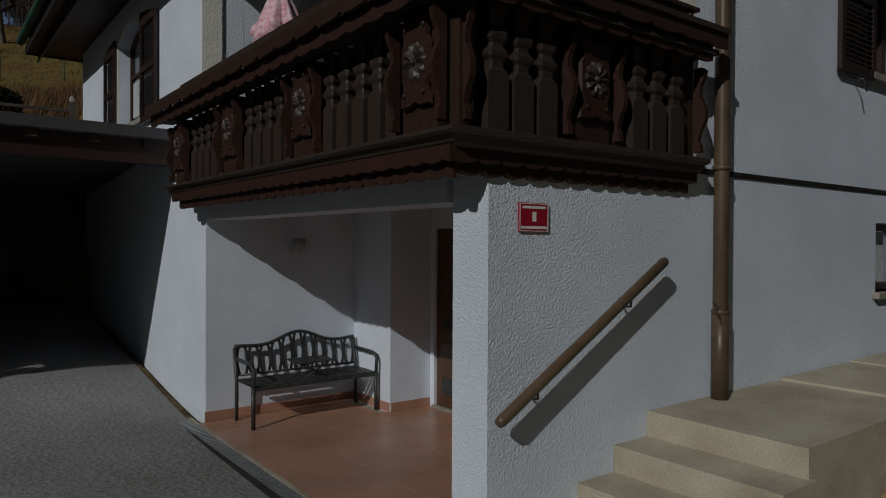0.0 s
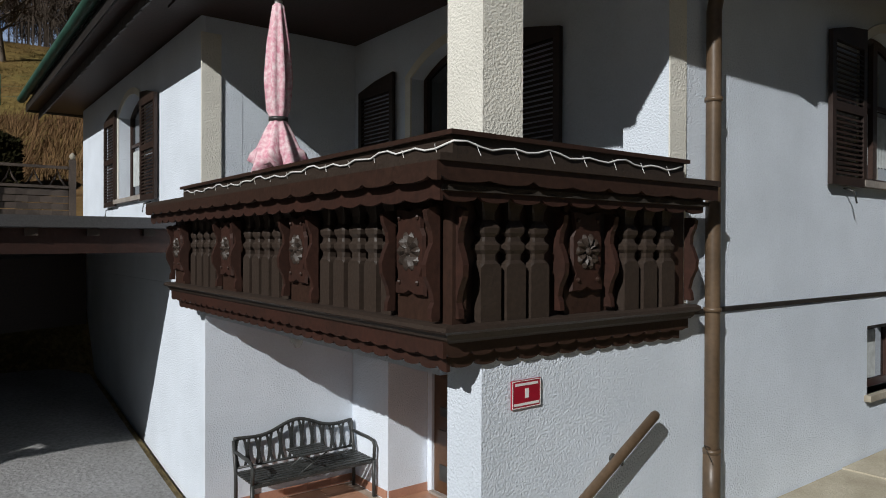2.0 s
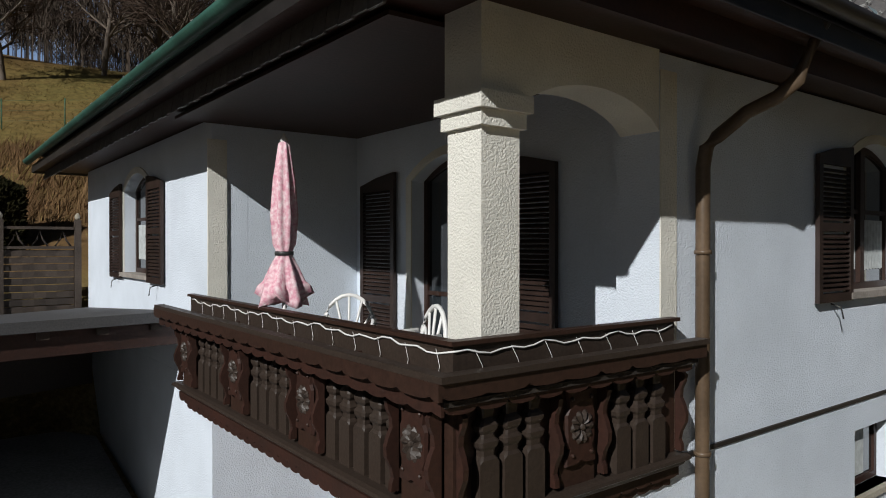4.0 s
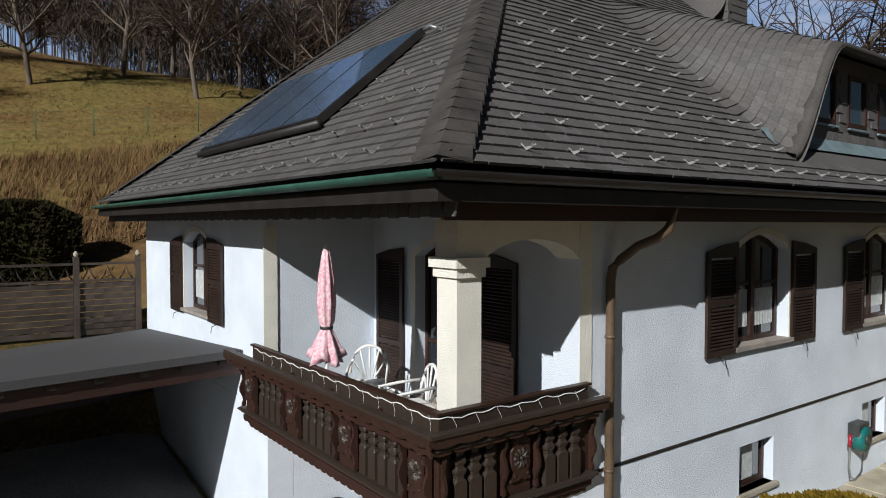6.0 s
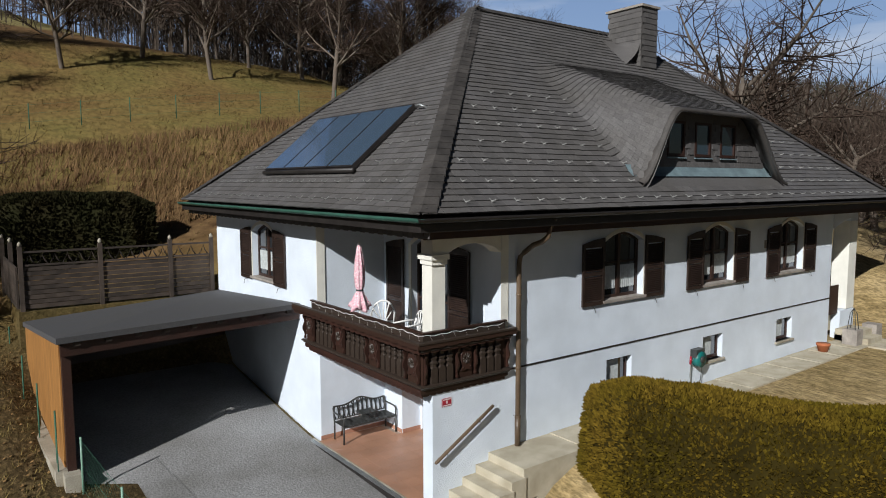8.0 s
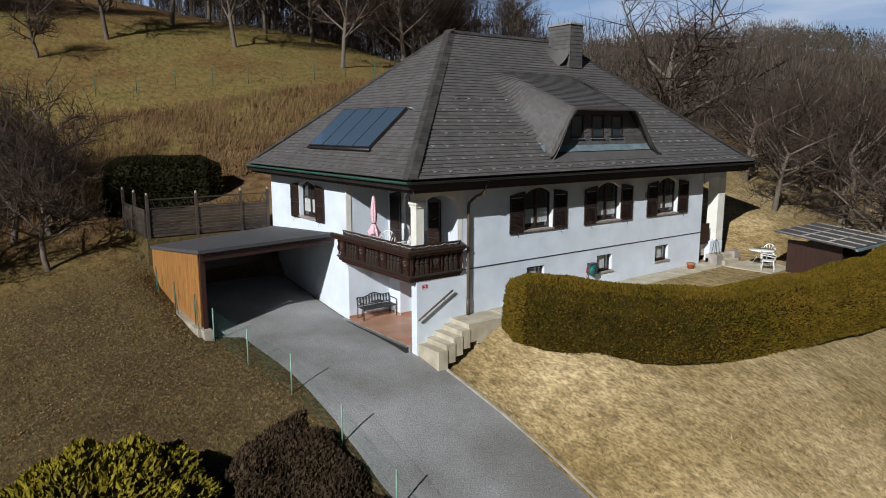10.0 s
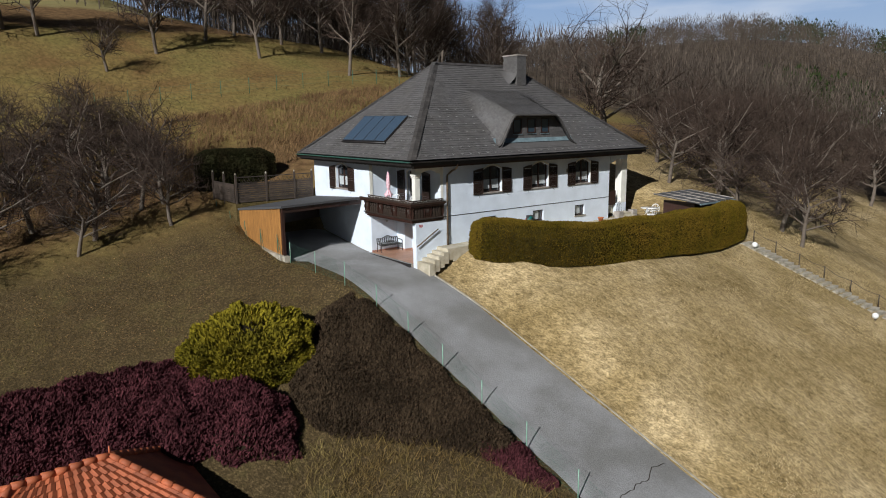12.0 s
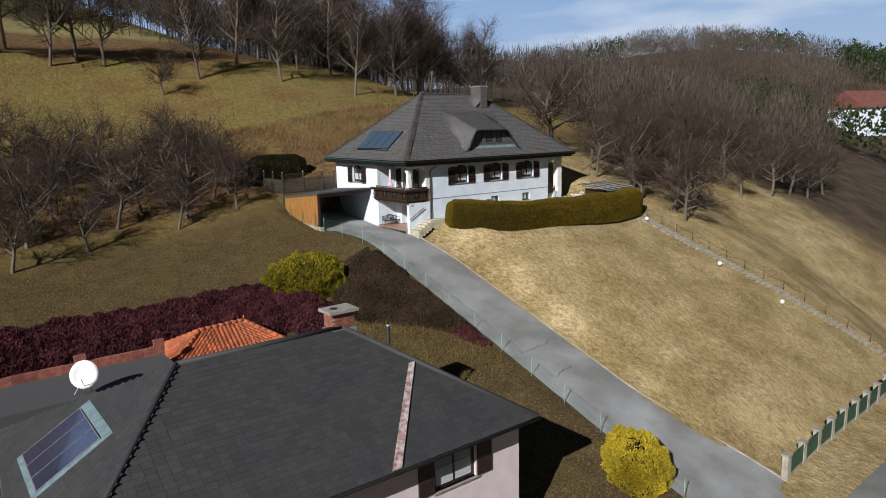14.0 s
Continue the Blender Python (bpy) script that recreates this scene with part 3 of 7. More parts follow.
for name, a, b2, mat in (("gutter", (EW - 0.07, ES - 0.12, 0), (EW - 0.07, EN, 0), M_GREEN), ("gutter", (EW - 0.12, ES - 0.07, 0), (EE + 0.1, ES - 0.07, 0), M_DARK), ("gutter", (EE + 0.07, ES, 0), (EE + 0.07, EN, 0), M_DARK)):
    a, b2 = Vector(a), Vector(b2)
    d = (b2 - a).normalized()
    side = d.cross(Vector((0, 0, 1)))
    V, F = [], []
    for r, flip in ((0.075, 1), (0.066, -1)):
        for p in (a, b2):
            for k in range(9):
                t = math.pi * k / 8
                V.append(p + side * math.cos(t) * r + Vector((0, 0, EZ + 0.03 - math.sin(t) * r)))
    for k in range(8):
        F.append((k, k + 1, 10 + k, 9 + k))
        F.append((18 + k + 1, 18 + k, 27 + k, 28 + k))
    F += [(0, 9, 27, 18), (8, 26, 35, 17)]
    g = link(name, V, F, mat, roof, "half-round green gutter" if mat is M_GREEN else "half-round dark gutter", True)
# scaled fascia hanging under the west and south gutters
V, F = [], []
for k in range(int((EN - ES) / 0.16)):
    y = ES + 0.05 + k * 0.16
    i = len(V)
    z1, z0 = EZ - 0.13, EZ - 0.31 - 0.012 * (k % 2)
    V += [(EW + 0.22, y, z1), (EW + 0.22, y + 0.15, z1), (EW + 0.19, y + 0.15, z0), (EW + 0.19, y, z0), (EW + 0.24, y, z1), (EW + 0.24, y + 0.15, z1), (EW + 0.21, y + 0.15, z0), (EW + 0.21, y, z0)]
    F += [(i + 3, i + 2, i + 1, i), (i + 4, i + 5, i + 6, i + 7), (i + 2, i + 3, i + 7, i + 6), (i + 1, i + 2, i + 6, i + 5), (i + 3, i, i + 4, i + 7)]
tagged(link("shingle_fringe", V, F, M_SLATE, roof, "fringe of grey shingles under the gutter"), kind="stuff")
block("fascia", (EW + 0.2, EE - 0.2, ES + 0.2, ES + 0.23, EZ - 0.34, EZ - 0.13), M_WOODRED, roof, "dark fascia board", 0.004)

# dormer front with three roof windows
DY = 2.52
front = [(8.0 + (13.95 - 8.0) * i / 30, 0) for i in range(31)]
outline = [(x, EZ + RISE * (DY - ES) - 0.05) for x, _ in front]
upper = [(x, max(EZ + RISE * (DY - ES), EZ + RISE * (DY - ES) + bell(x) * (7.90 - EZ - RISE * (DY - ES)) - 0.05)) for x, _ in front[::-1]]
DW = [(9.28, 9.98), (10.42, 11.12), (11.56, 12.26)]
part("dormer_front", slab(outline + upper, [rect(a, c2, 6.74, 7.60) for a, c2 in DW], south(DY), 0.12), M_SLATE, roof, "shingled dormer front")
V, F = [], []
for k in range(10):
    z0 = EZ + RISE * (DY - ES) + 0.10 + 0.155 * k
    for j in range(24):
        a = 8.2 + 0.24 * j + 0.12 * (k % 2)
        top = EZ + RISE * (DY - ES) + bell(a + 0.12) * (7.90 - EZ - RISE * (DY - ES)) - 0.08
        if z0 + 0.16 > top or any(p - 0.23 < a < q and 6.56 < z0 < 7.58 for p, q in DW):
            continue
        i = len(V)
        V += [(a, DY - 0.022, z0), (a + 0.232, DY - 0.022, z0), (a + 0.232, DY - 0.004, z0 + 0.165), (a, DY - 0.004, z0 + 0.165), (a, DY, z0), (a + 0.232, DY, z0)]
        F += [(i, i + 1, i + 2, i + 3), (i + 4, i + 5, i + 1, i), (i + 4, i, i + 3), (i + 5, i + 2, i + 1)]
tagged(link("cladding", V, F, M_SLATE, roof, "small grey shingles round the roof windows"), kind="stuff")
for a, c2 in DW:
    w = part("dormer_window", slab(rect(a + 0.002, c2 - 0.002, 6.742, 7.598), [rect(a + 0.06, c2 - 0.06, 6.81, 7.54)], south(DY - 0.02), 0.08), M_WOODRED, house, "small brown-framed roof window")
    block("pane", (a + 0.055, c2 - 0.055, DY + 0.02, DY + 0.03, 6.805, 7.545), M_PANEBLUE, w, "bluish pane", 0)
    block("sill", (a - 0.03, c2 + 0.03, DY - 0.06, DY - 0.022, 6.69, 6.72), M_ZINC, w, "", 0.003)
V, F = [], []
for k in range(13):
    x = 7.72 + (14.2 - 7.72) * k / 12
    for y, dz in ((2.30, 0.03), (2.42, 0.035), (2.53, 0.10)):
        V.append((x, y, EZ + RISE * (y - ES) + 0.03 + dz))
F = [(k * 3 + j, k * 3 + 3 + j, k * 3 + 4 + j, k * 3 + 1 + j) for k in range(12) for j in range(2)]
link("flashing", V, F, M_ZINC, roof, "blue-grey zinc flashing under the dormer")
V, F = [], []
for k in range(25):
    x = 7.6 + (14.4 - 7.6) * k / 24
    for y in (2.06, 2.18, 2.31):
        V.append((x, y, EZ + RISE * (y - ES) + 0.02))
F = [(k * 3 + j, k * 3 + 3 + j, k * 3 + 4 + j, k * 3 + 1 + j) for k in range(24) for j in range(2)]
link("apron", V, F, M_SLATEP, roof, "grey strip below the dormer")
# thick verge of the bell
V, F = [], []
for k in range(41):
    x = 7.75 + (14.22 - 7.75) * k / 40
    z = EZ + RISE * (2.12 - ES)
    t = z + bell(x) * max(0, 7.86 - 0.08 - z)
    V += [(x, 2.03, t + 0.05), (x, 2.03, t - 0.03), (x, 2.30, t + 0.0), (x, 2.26, t + 0.13)]
for k in range(40):
    for j in range(4):
        F.append((k * 4 + j, k * 4 + (j + 1) % 4, k * 4 + 4 + (j + 1) % 4, k * 4 + 4 + j))
link("verge", V, F, M_RIDGE, roof, "dark rolled edge of the dormer roof", True)

# chimney clad in the same shingles
chimney = thing("chimney", (13.6, 7.0, 9.0), "square chimney clad in dark grey shingles", "chimney")
block("shaft", (13.24, 13.98, 6.36, 7.66, 8.9, 11.60), M_SLATEP, chimney, "", 0.01)
V, F = [], []
for k in range(11):
    z = 9.75 + k * 0.17
    for (ax, ay), (bx, by), nrm in (((13.22, 6.34), (14.00, 6.34), (0, -1)), ((13.22, 7.68), (13.22, 6.34), (-1, 0))):
        n = 4 if nrm[1] else 6
        for j in range(n):
            s, e = (j + (k % 2) * 0.5) / n, min(1, (j + 0.97 + (k % 2) * 0.5) / n)
            if s >= 1:
                continue
            p, q = (ax + (bx - ax) * s, ay + (by - ay) * s), (ax + (bx - ax) * e, ay + (by - ay) * e)
            i = len(V)
            ox, oy = nrm[0] * 0.02, nrm[1] * 0.02
            V += [(p[0] + ox, p[1] + oy, z), (q[0] + ox, q[1] + oy, z), (q[0] + ox * 0.2, q[1] + oy * 0.2, z + 0.17), (p[0] + ox * 0.2, p[1] + oy * 0.2, z + 0.17), (p[0], p[1], z), (q[0], q[1], z)]
            F += [(i, i + 1, i + 2, i + 3), (i + 4, i + 5, i + 1, i)]
link("cladding", V, F, M_SLATE, chimney)
V, F = [], []
for k in range(9):
    t = k / 8
    for j in range(7):
        s = j / 6
        V.append((13.22 - 0.75 * (1 - t) ** 2 * 0.9, 7.66 - 1.28 * s, max(EZ + RISE * (7.66 - 1.28 * s - ES), 0) * (1 - t) + (10.55) * t + 0.04))
F = [(k * 7 + j, k * 7 + j + 1, k * 7 + 8 + j, k * 7 + 7 + j) for k in range(8) for j in range(6)]
link("apron", V, F, M_SLATE, chimney, "flared shingle foot", True)
block("cap", (13.15, 14.07, 6.28, 7.74, 11.60, 11.67), M_CEMENT, chimney, "thin light cap slab", 0.01)

# ---- windows, shutters, doors ----
def casement(a, c, z0, z1, rise, at, face, leaves=2, curtain=True, label="arched brown wooden window with lace curtains"):
    """A window in a wall whose outer face is at `at`; face is south or west."""
    inset = 0.16
    fr = (lambda w: face(at + w))
    w = part("window", slab(arch(a + 0.003, c - 0.003, z0 + 0.003, z1, rise - 0.003), [arch(a + 0.07, c - 0.07, z0 + 0.08, z1, rise - 0.07)], fr(inset), 0.07), M_WOOD, house, label)
    mid = (a + c) / 2

    def span(u0, u1, v0, v1, d0, d1):
        return (u0, u1, at + d0, at + d1, v0, v1) if face is south else (at + d0, at + d1, u0, u1, v0, v1)
    if leaves == 2:
        block("mullion", span(mid - 0.05, mid + 0.05, z0 + 0.08, z1 + rise * 0.75, inset - 0.015, inset + 0.05), M_WOOD, w, "", 0.006)
    for u0, u1 in (((a + 0.07, mid - 0.05), (mid + 0.05, c - 0.07)) if leaves == 2 else ((a + 0.07, c - 0.07),)):
        block("glazing_bar", span(u0, u1, z0 + 0.80, z0 + 0.845, inset + 0.005, inset + 0.045), M_WOOD, w, "", 0.004)
        part("pane", slab(rect(u0, u1, z0 + 0.08, z1 + rise * 0.6), [], fr(inset + 0.03), 0.006), M_PANE, w)
        if curtain:
            V, F = [], []
            n = 26
            for k in range(n + 1):
                u = u0 + 0.03 + (u1 - u0 - 0.06) * k / n
                d = inset + 0.024 - 0.004 * math.sin(k * 1.7)
                for v in (z0 + 0.20 + 0.02 * abs(math.sin(k * 0.8)), z0 + 0.74):
                    V.append((u, at + d, v) if face is south else (at + d, u, v))
            F = [(2 * k, 2 * k + 2, 2 * k + 3, 2 * k + 1) for k in range(n)]
            link("curtain", V, F, M_CURTAIN, w, "white lace half curtain")
    block("sill", span(a - 0.06, c + 0.06, z0 - 0.05, z0 + 0.012, -0.07, inset), M_CEMENT, w, "light stone sill", 0.008)
    # raised plaster band round the arch
    part("surround", slab(arch(a - 0.10, c + 0.10, z0, z1 + 0.03, rise + 0.06), [arch(a + 0.001, c - 0.001, z0 + 0.001, z1, rise)], fr(-0.018), 0.017), M_CREAM, w, "cream plaster band")
    return w


def shutter(u0, u1, z0, z1, at, face, inner, tilt=0.0):
    """A louvred leaf folded back on the wall; inner: the side where its top rises."""
    d0, d1 = -0.065, -0.025
    top = [(u1, z1 + (0.10 if inner > 0 else -0.02)), ((u0 + u1) / 2, z1 + 0.06), (u0, z1 + (0.10 if inner < 0 else -0.02))]
    s = part("shutter", slab([(u0, z0), (u1, z0)] + top, [rect(u0 + 0.07, u1 - 0.07, z0 + 0.08, z0 + 0.66), rect(u0 + 0.07, u1 - 0.07, z0 + 0.74, z1 - 0.10)], face(at + d0), d1 - d0), M_SHUTTER, house, "dark brown louvred shutter folded back")
    first = None
    zs = [z0 + 0.10 + 0.045 * k for k in range(12)] + [z0 + 0.76 + 0.045 * k for k in range(int((z1 - z0 - 0.84) / 0.045))]
    for z in zs:
        if first is None:
            bm = bmesh.new()
            p = [(u0 + 0.065, d0 + 0.004, z), (u1 - 0.065, d0 + 0.004, z), (u1 - 0.065, d1 - 0.004, z + 0.03), (u0 + 0.065, d1 - 0.004, z + 0.03)]
            p += [(a, b2, c2 + 0.009) for a, b2, c2 in p]
            vs = [bm.verts.new((a, at + b2, c2) if face is south else (at + b2, a, c2)) for a, b2, c2 in p]
            for q in ((0, 1, 2, 3), (7, 6, 5, 4), (0, 4, 5, 1), (2, 6, 7, 3), (1, 5, 6, 2), (3, 7, 4, 0)):
                bm.faces.new([vs[i] for i in q])
            bmesh.ops.recalc_face_normals(bm, faces=bm.faces[:])
            first = part("slat", bm, M_SHUTTER, s)
            base = z
        else:
            share(first, "slat", (0, 0, z - base), s)
    hook = (u0 + u1) / 2
    pts = [(hook, -0.01, z0 - 0.02), (hook, -0.10, z0 - 0.05), (hook + 0.03, -0.11, z0 - 0.16)]
    bar("hook", [(a, at + b2, c2) if face is south else (at + b2, a, c2) for a, b2, c2 in pts], 0.008, M_IRON, s, 5)
    return s


for a, c in W1:
    casement(a, c, 3.48, 4.78, 0.22, YS, south)
    shutter(a - 0.73, a - 0.02, 3.42, 4.80, YS, south, 1)
    shutter(c + 0.02, c + 0.73, 3.42, 4.80, YS, south, -1)
casement(9.38, 10.86, 3.52, 4.78, 0.22, XW, west)
shutter(8.62, 9.35, 3.44, 4.80, XW, west, 1)
shutter(10.89, 11.62, 3.44, 4.80, XW, west, -1)
# loggia french window with shutters
casement(4.22, 5.66, 2.60, 4.66, 0.24, 3.95, west, 2, False, "dark french window of the loggia")
shutter(3.45, 4.19, 2.62, 4.68, 3.95, west, 1)
shutter(5.94, 6.68, 2.62, 4.68, 3.95, west, -1)
# cellar windows
for a, c in BW:
    w = part("window", slab(rect(a + 0.002, c - 0.002, 1.442, 2.098), [rect(a + 0.07, c - 0.07, 1.51, 2.03)], south(YS + 0.14), 0.06), M_WOODRED, house, "small red-brown cellar window")
    block("pane", (a + 0.065, c - 0.065, YS + 0.165, YS + 0.172, 1.505, 2.035), M_PANE, w, "", 0)
    block("curtain", (a + 0.10, c - 0.30, YS + 0.155, YS + 0.160, 1.53, 2.02), M_CURTAIN, w, "", 0)
    block("sill", (a - 0.06, c + 0.06, YS - 0.06, YS + 0.14, 1.38, 1.44), M_CONC, w, "grey stone sill", 0.008)
# entrance door in the niche
door = part("door", boxes(bmesh.new(), (4.50, 4.55, 4.92, 5.97, 0.02, 2.05)), M_DOOR, house, "brown panelled entrance door")
for z0, z1 in ((0.15, 0.75), (0.85, 1.35), (1.45, 1.95)):
    block("panel", (4.485, 4.50, 5.04, 5.85, z0, z1), M_DOOR, door, "", 0.006)
block("letter_flap", (4.47, 4.49, 5.65, 5.82, 0.92, 1.02), M_IRON, door, "", 0.004)
block("cat_flap", (4.47, 4.49, 5.60, 5.83, 0.18, 0.36), M_IRON, door, "small grey flap", 0.006)
block("threshold", (4.42, 4.48, 4.92, 5.97, 0.004, 0.03), M_CEMENT, house, "pale stone threshold", 0.004)

# ---- carved wooden balcony round the corner ----
balcony = thing("balcony", (1.9, 4.5, 2.4), "carved dark wooden balcony with rosettes and planter troughs", "balcony")


def scallop(name, a, b, z0, z1, depth, pitch, thick, mat, label=""):
    """A board from a to b (x, y) with a wavy lower edge."""
    a, b = Vector((*a, 0)), Vector((*b, 0))
    d = (b - a).normalized()
    nrm = Vector((d.y, -d.x, 0)) * thick
    n = max(8, int((b - a).length / pitch * 8))
    bm = bmesh.new()
    rows = []
    for i in range(n + 1):
        p = a.lerp(b, i / n)
        s = (p - a).length / pitch
        low = z0 - depth * abs(math.sin(math.pi * s)) ** 0.7 + 0.012 * (1 if (s % 1) < 0.08 else 0)
        rows.append([bm.verts.new(q) for q in (p + Vector((0, 0, low)), p + Vector((0, 0, z1)), p + nrm + Vector((0, 0, z1)), p + nrm + Vector((0, 0, low)))])
    for r, s in zip(rows, rows[1:]):
        for k in range(4):
            bm.faces.new((r[k], r[(k + 1) % 4], s[(k + 1) % 4], s[k]))
    bm.faces.new(rows[0][::-1])
    bm.faces.new(rows[-1])
    bmesh.ops.recalc_face_normals(bm, faces=bm.faces[:])
    return part(name, bm, mat, balcony, label)


RX, RYS, YL, XR = 1.655, 2.09, 7.30, 4.00
# rail, fascia boards with wavy edges, troughs
block("rail", (RX, RX + 0.10, RYS, YL, 3.265, 3.30), M_WOODGREY, balcony, "worn dark handrail", 0.008)
block("rail", (RX + 0.101, XR, RYS, RYS + 0.10, 3.265, 3.30), M_WOODGREY, balcony, "worn dark handrail", 0.008)
scallop("fascia", (RX + 0.02, YL), (RX + 0.02, RYS + 0.02), 3.185, 3.265, 0.014, 0.30, 0.025, M_WOOD, "wavy upper fascia")
scallop("fascia", (RX + 0.02, RYS + 0.02), (XR, RYS + 0.02), 3.185, 3.265, 0.014, 0.30, -0.025, M_WOOD, "wavy upper fascia")
scallop("fascia", (RX + 0.07, YL), (RX + 0.07, RYS + 0.07), 3.10, 3.20, 0.02, 0.22, 0.02, M_WOODRED, "wavy lower fascia")
scallop("fascia", (RX + 0.07, RYS + 0.07), (XR - 0.1, RYS + 0.07), 3.10, 3.20, 0.02, 0.22, -0.02, M_WOODRED, "wavy lower fascia")
block("trough_floor", (RX + 0.06, 1.92, RYS + 0.05, YL - 0.05, 3.13, 3.16), M_SOIL, balcony, "dark empty planter trough", 0)
block("trough_floor", (1.921, XR - 0.06, RYS + 0.05, 2.355, 3.13, 3.16), M_SOIL, balcony, "dark empty planter trough", 0)
block("trough_back", (1.86, 1.89, RYS + 0.17, 6.68, 3.161, 3.42), M_WOODGREY, balcony, "tall inner board of the planters", 0.005)
block("trough_back", (1.891, 3.83, RYS + 0.17, RYS + 0.20, 3.161, 3.42), M_WOODGREY, balcony, "tall inner board of the planters", 0.005)
block("cap_board", (1.83, 1.91, RYS + 0.14, 6.70, 3.42, 3.445), M_WOOD, balcony, "", 0.005)
block("cap_board", (1.911, 3.86, RYS + 0.14, RYS + 0.22, 3.42, 3.445), M_WOOD, balcony, "", 0.005)
for y in (3.2, 4.25, 5.3, 6.3):
    block("divider", (RX + 0.10, 1.86, y, y + 0.03, 3.16, 3.28), M_WOOD, balcony, "", 0.003)
for x in (2.6, 3.3):
    block("divider", (x, x + 0.03, RYS + 0.10, RYS + 0.17, 3.16, 3.28), M_WOOD, balcony, "", 0.003)
# back boards behind the balusters
block("back_board", (1.975, 2.0, RYS + 0.24, 7.10, 2.46, 3.129), M_WOOD, balcony, "dark boards behind the balusters", 0)
block("back_board", (2.001, 3.93, 2.325, 2.355, 2.46, 3.129), M_WOOD, balcony, "dark boards behind the balusters", 0)
# lower beam: two rounded steps, then the fringe
V, F = [], []
prof = [(0.0, 2.47), (-0.09, 2.47), (-0.125, 2.46), (-0.13, 2.44), (-0.11, 2.425), (-0.085, 2.42), (-0.07, 2.39), (-0.045, 2.37), (0.0, 2.37)]
line = [(1.91, 7.10), (1.91, 2.34), (3.97, 2.34)]
for k, (x, y) in enumerate(line):
    for o, z in prof:
        V.append((x + (o if k < 2 else 0), y + (o if k > 0 else 0), z))
n = len(prof)
for k in range(2):
    F += [(k * n + j, k * n + (j + 1) % n, (k + 1) * n + (j + 1) % n, (k + 1) * n + j) for j in range(n)]
F += [tuple(range(n)), tuple(range(3 * n - 1, 2 * n - 1, -1))]
link("beam", V, F, M_WOODGREY, balcony, "moulded lower beam")
scallop("fringe", (1.855, 7.0), (1.855, 2.30), 2.31, 2.38, 0.016, 0.16, 0.022, M_WOODRED, "wavy fringe board")
scallop("fringe", (1.855, 2.30), (3.95, 2.30), 2.31, 2.38, 0.016, 0.16, -0.022, M_WOOD, "wavy fringe board")
scallop("fringe", (1.905, 6.9), (1.905, 2.335), 2.235, 2.35, 0.016, 0.16, 0.022, M_WOODRED, "wavy lower fringe board")
scallop("fringe", (1.905, 2.335), (3.90, 2.335), 2.25, 2.35, 0.016, 0.16, -0.02, M_WOOD, "wavy lower fringe board")
block("soffit", (1.91, 2.119, 2.345, 6.85, 2.29, 2.32), M_WOODRED, balcony, "boarded underside", 0)


def baluster_mesh(bm, z0, z1):
    """A square block below, two turned rings and a slim neck."""
    h = z1 - z0
    prof = [(0.000, 0.070), (0.44, 0.070), (0.47, 0.066), (0.50, 0.048), (0.55, 0.050), (0.585, 0.070), (0.625, 0.074), (0.655, 0.052), (0.69, 0.046), (0.725, 0.066), (0.765, 0.072), (0.80, 0.058), (0.83, 0.040), (0.90, 0.046), (1.0, 0.065)]
    rings = []
    for t, r in prof:
        q = 1.0 if t < 0.45 or t > 0.95 else 0.72
        m = 0.55 if t < 0.45 else 0.6
        rings.append([bm.verts.new((a * r, b * r * m, z0 + h * t)) for a, b in ((-1, -q), (-q, -1), (q, -1), (1, -q), (1, q), (q, 1), (-q, 1), (-1, q))])
    for r, s in zip(rings, rings[1:]):
        for k in range(8):
            bm.faces.new((r[k], r[(k + 1) % 8], s[(k + 1) % 8], s[k]))
    bm.faces.new(rings[0][::-1])
    bm.faces.new(rings[-1])
    return bm


def at_origin(name, bm, mat):
    me = bpy.data.meshes.new(name)
    bm.to_mesh(me)
    bm.free()
    me.materials.append(mat)
    return me


def place(name, me, x, y, z, turn, parent, label=""):
    ob = new(name, me)
    ob.parent = parent
    o = parent.location
    if parent.parent:
        ob.location = (x, y, z)
    else:
        ob.location = (x - o.x, y - o.y, z - o.z)
    ob.rotation_euler = (0, 0, turn)
    if label:
        tagged(ob, label)
    return ob


ME_BAL = at_origin("baluster", baluster_mesh(bmesh.new(), 0, 0.64), M_WOODGREY)
# scroll-edged panel with a rosette; it faces -y before it is turned
bm = bmesh.new()
side = [(0.135, 0.0), (0.135, 0.05), (0.10, 0.10), (0.125, 0.15), (0.128, 0.32), (0.105, 0.36), (0.115, 0.42), (0.13, 0.47)]
outl = side + [(0.07, 0.47), (0.0, 0.455), (-0.07, 0.47)] + [(-x, z) for x, z in side[::-1]] + [(-0.05, 0.0), (0, 0.02), (0.05, 0.0)]
f0 = [bm.verts.new((x, 0, z)) for x, z in outl]
f1 = [bm.verts.new((x * 0.94, -0.022, 0.235 + (z - 0.235) * 0.96)) for x, z in outl]
bm.faces.new(f1[::-1])
for k in range(len(outl)):
    bm.faces.new((f0[k], f0[(k + 1) % len(outl)], f1[(k + 1) % len(outl)], f1[k]))
bmesh.ops.recalc_face_normals(bm, faces=bm.faces[:])
ME_PANEL = at_origin("panel", bm, M_WOODRED)
bm = bmesh.new()
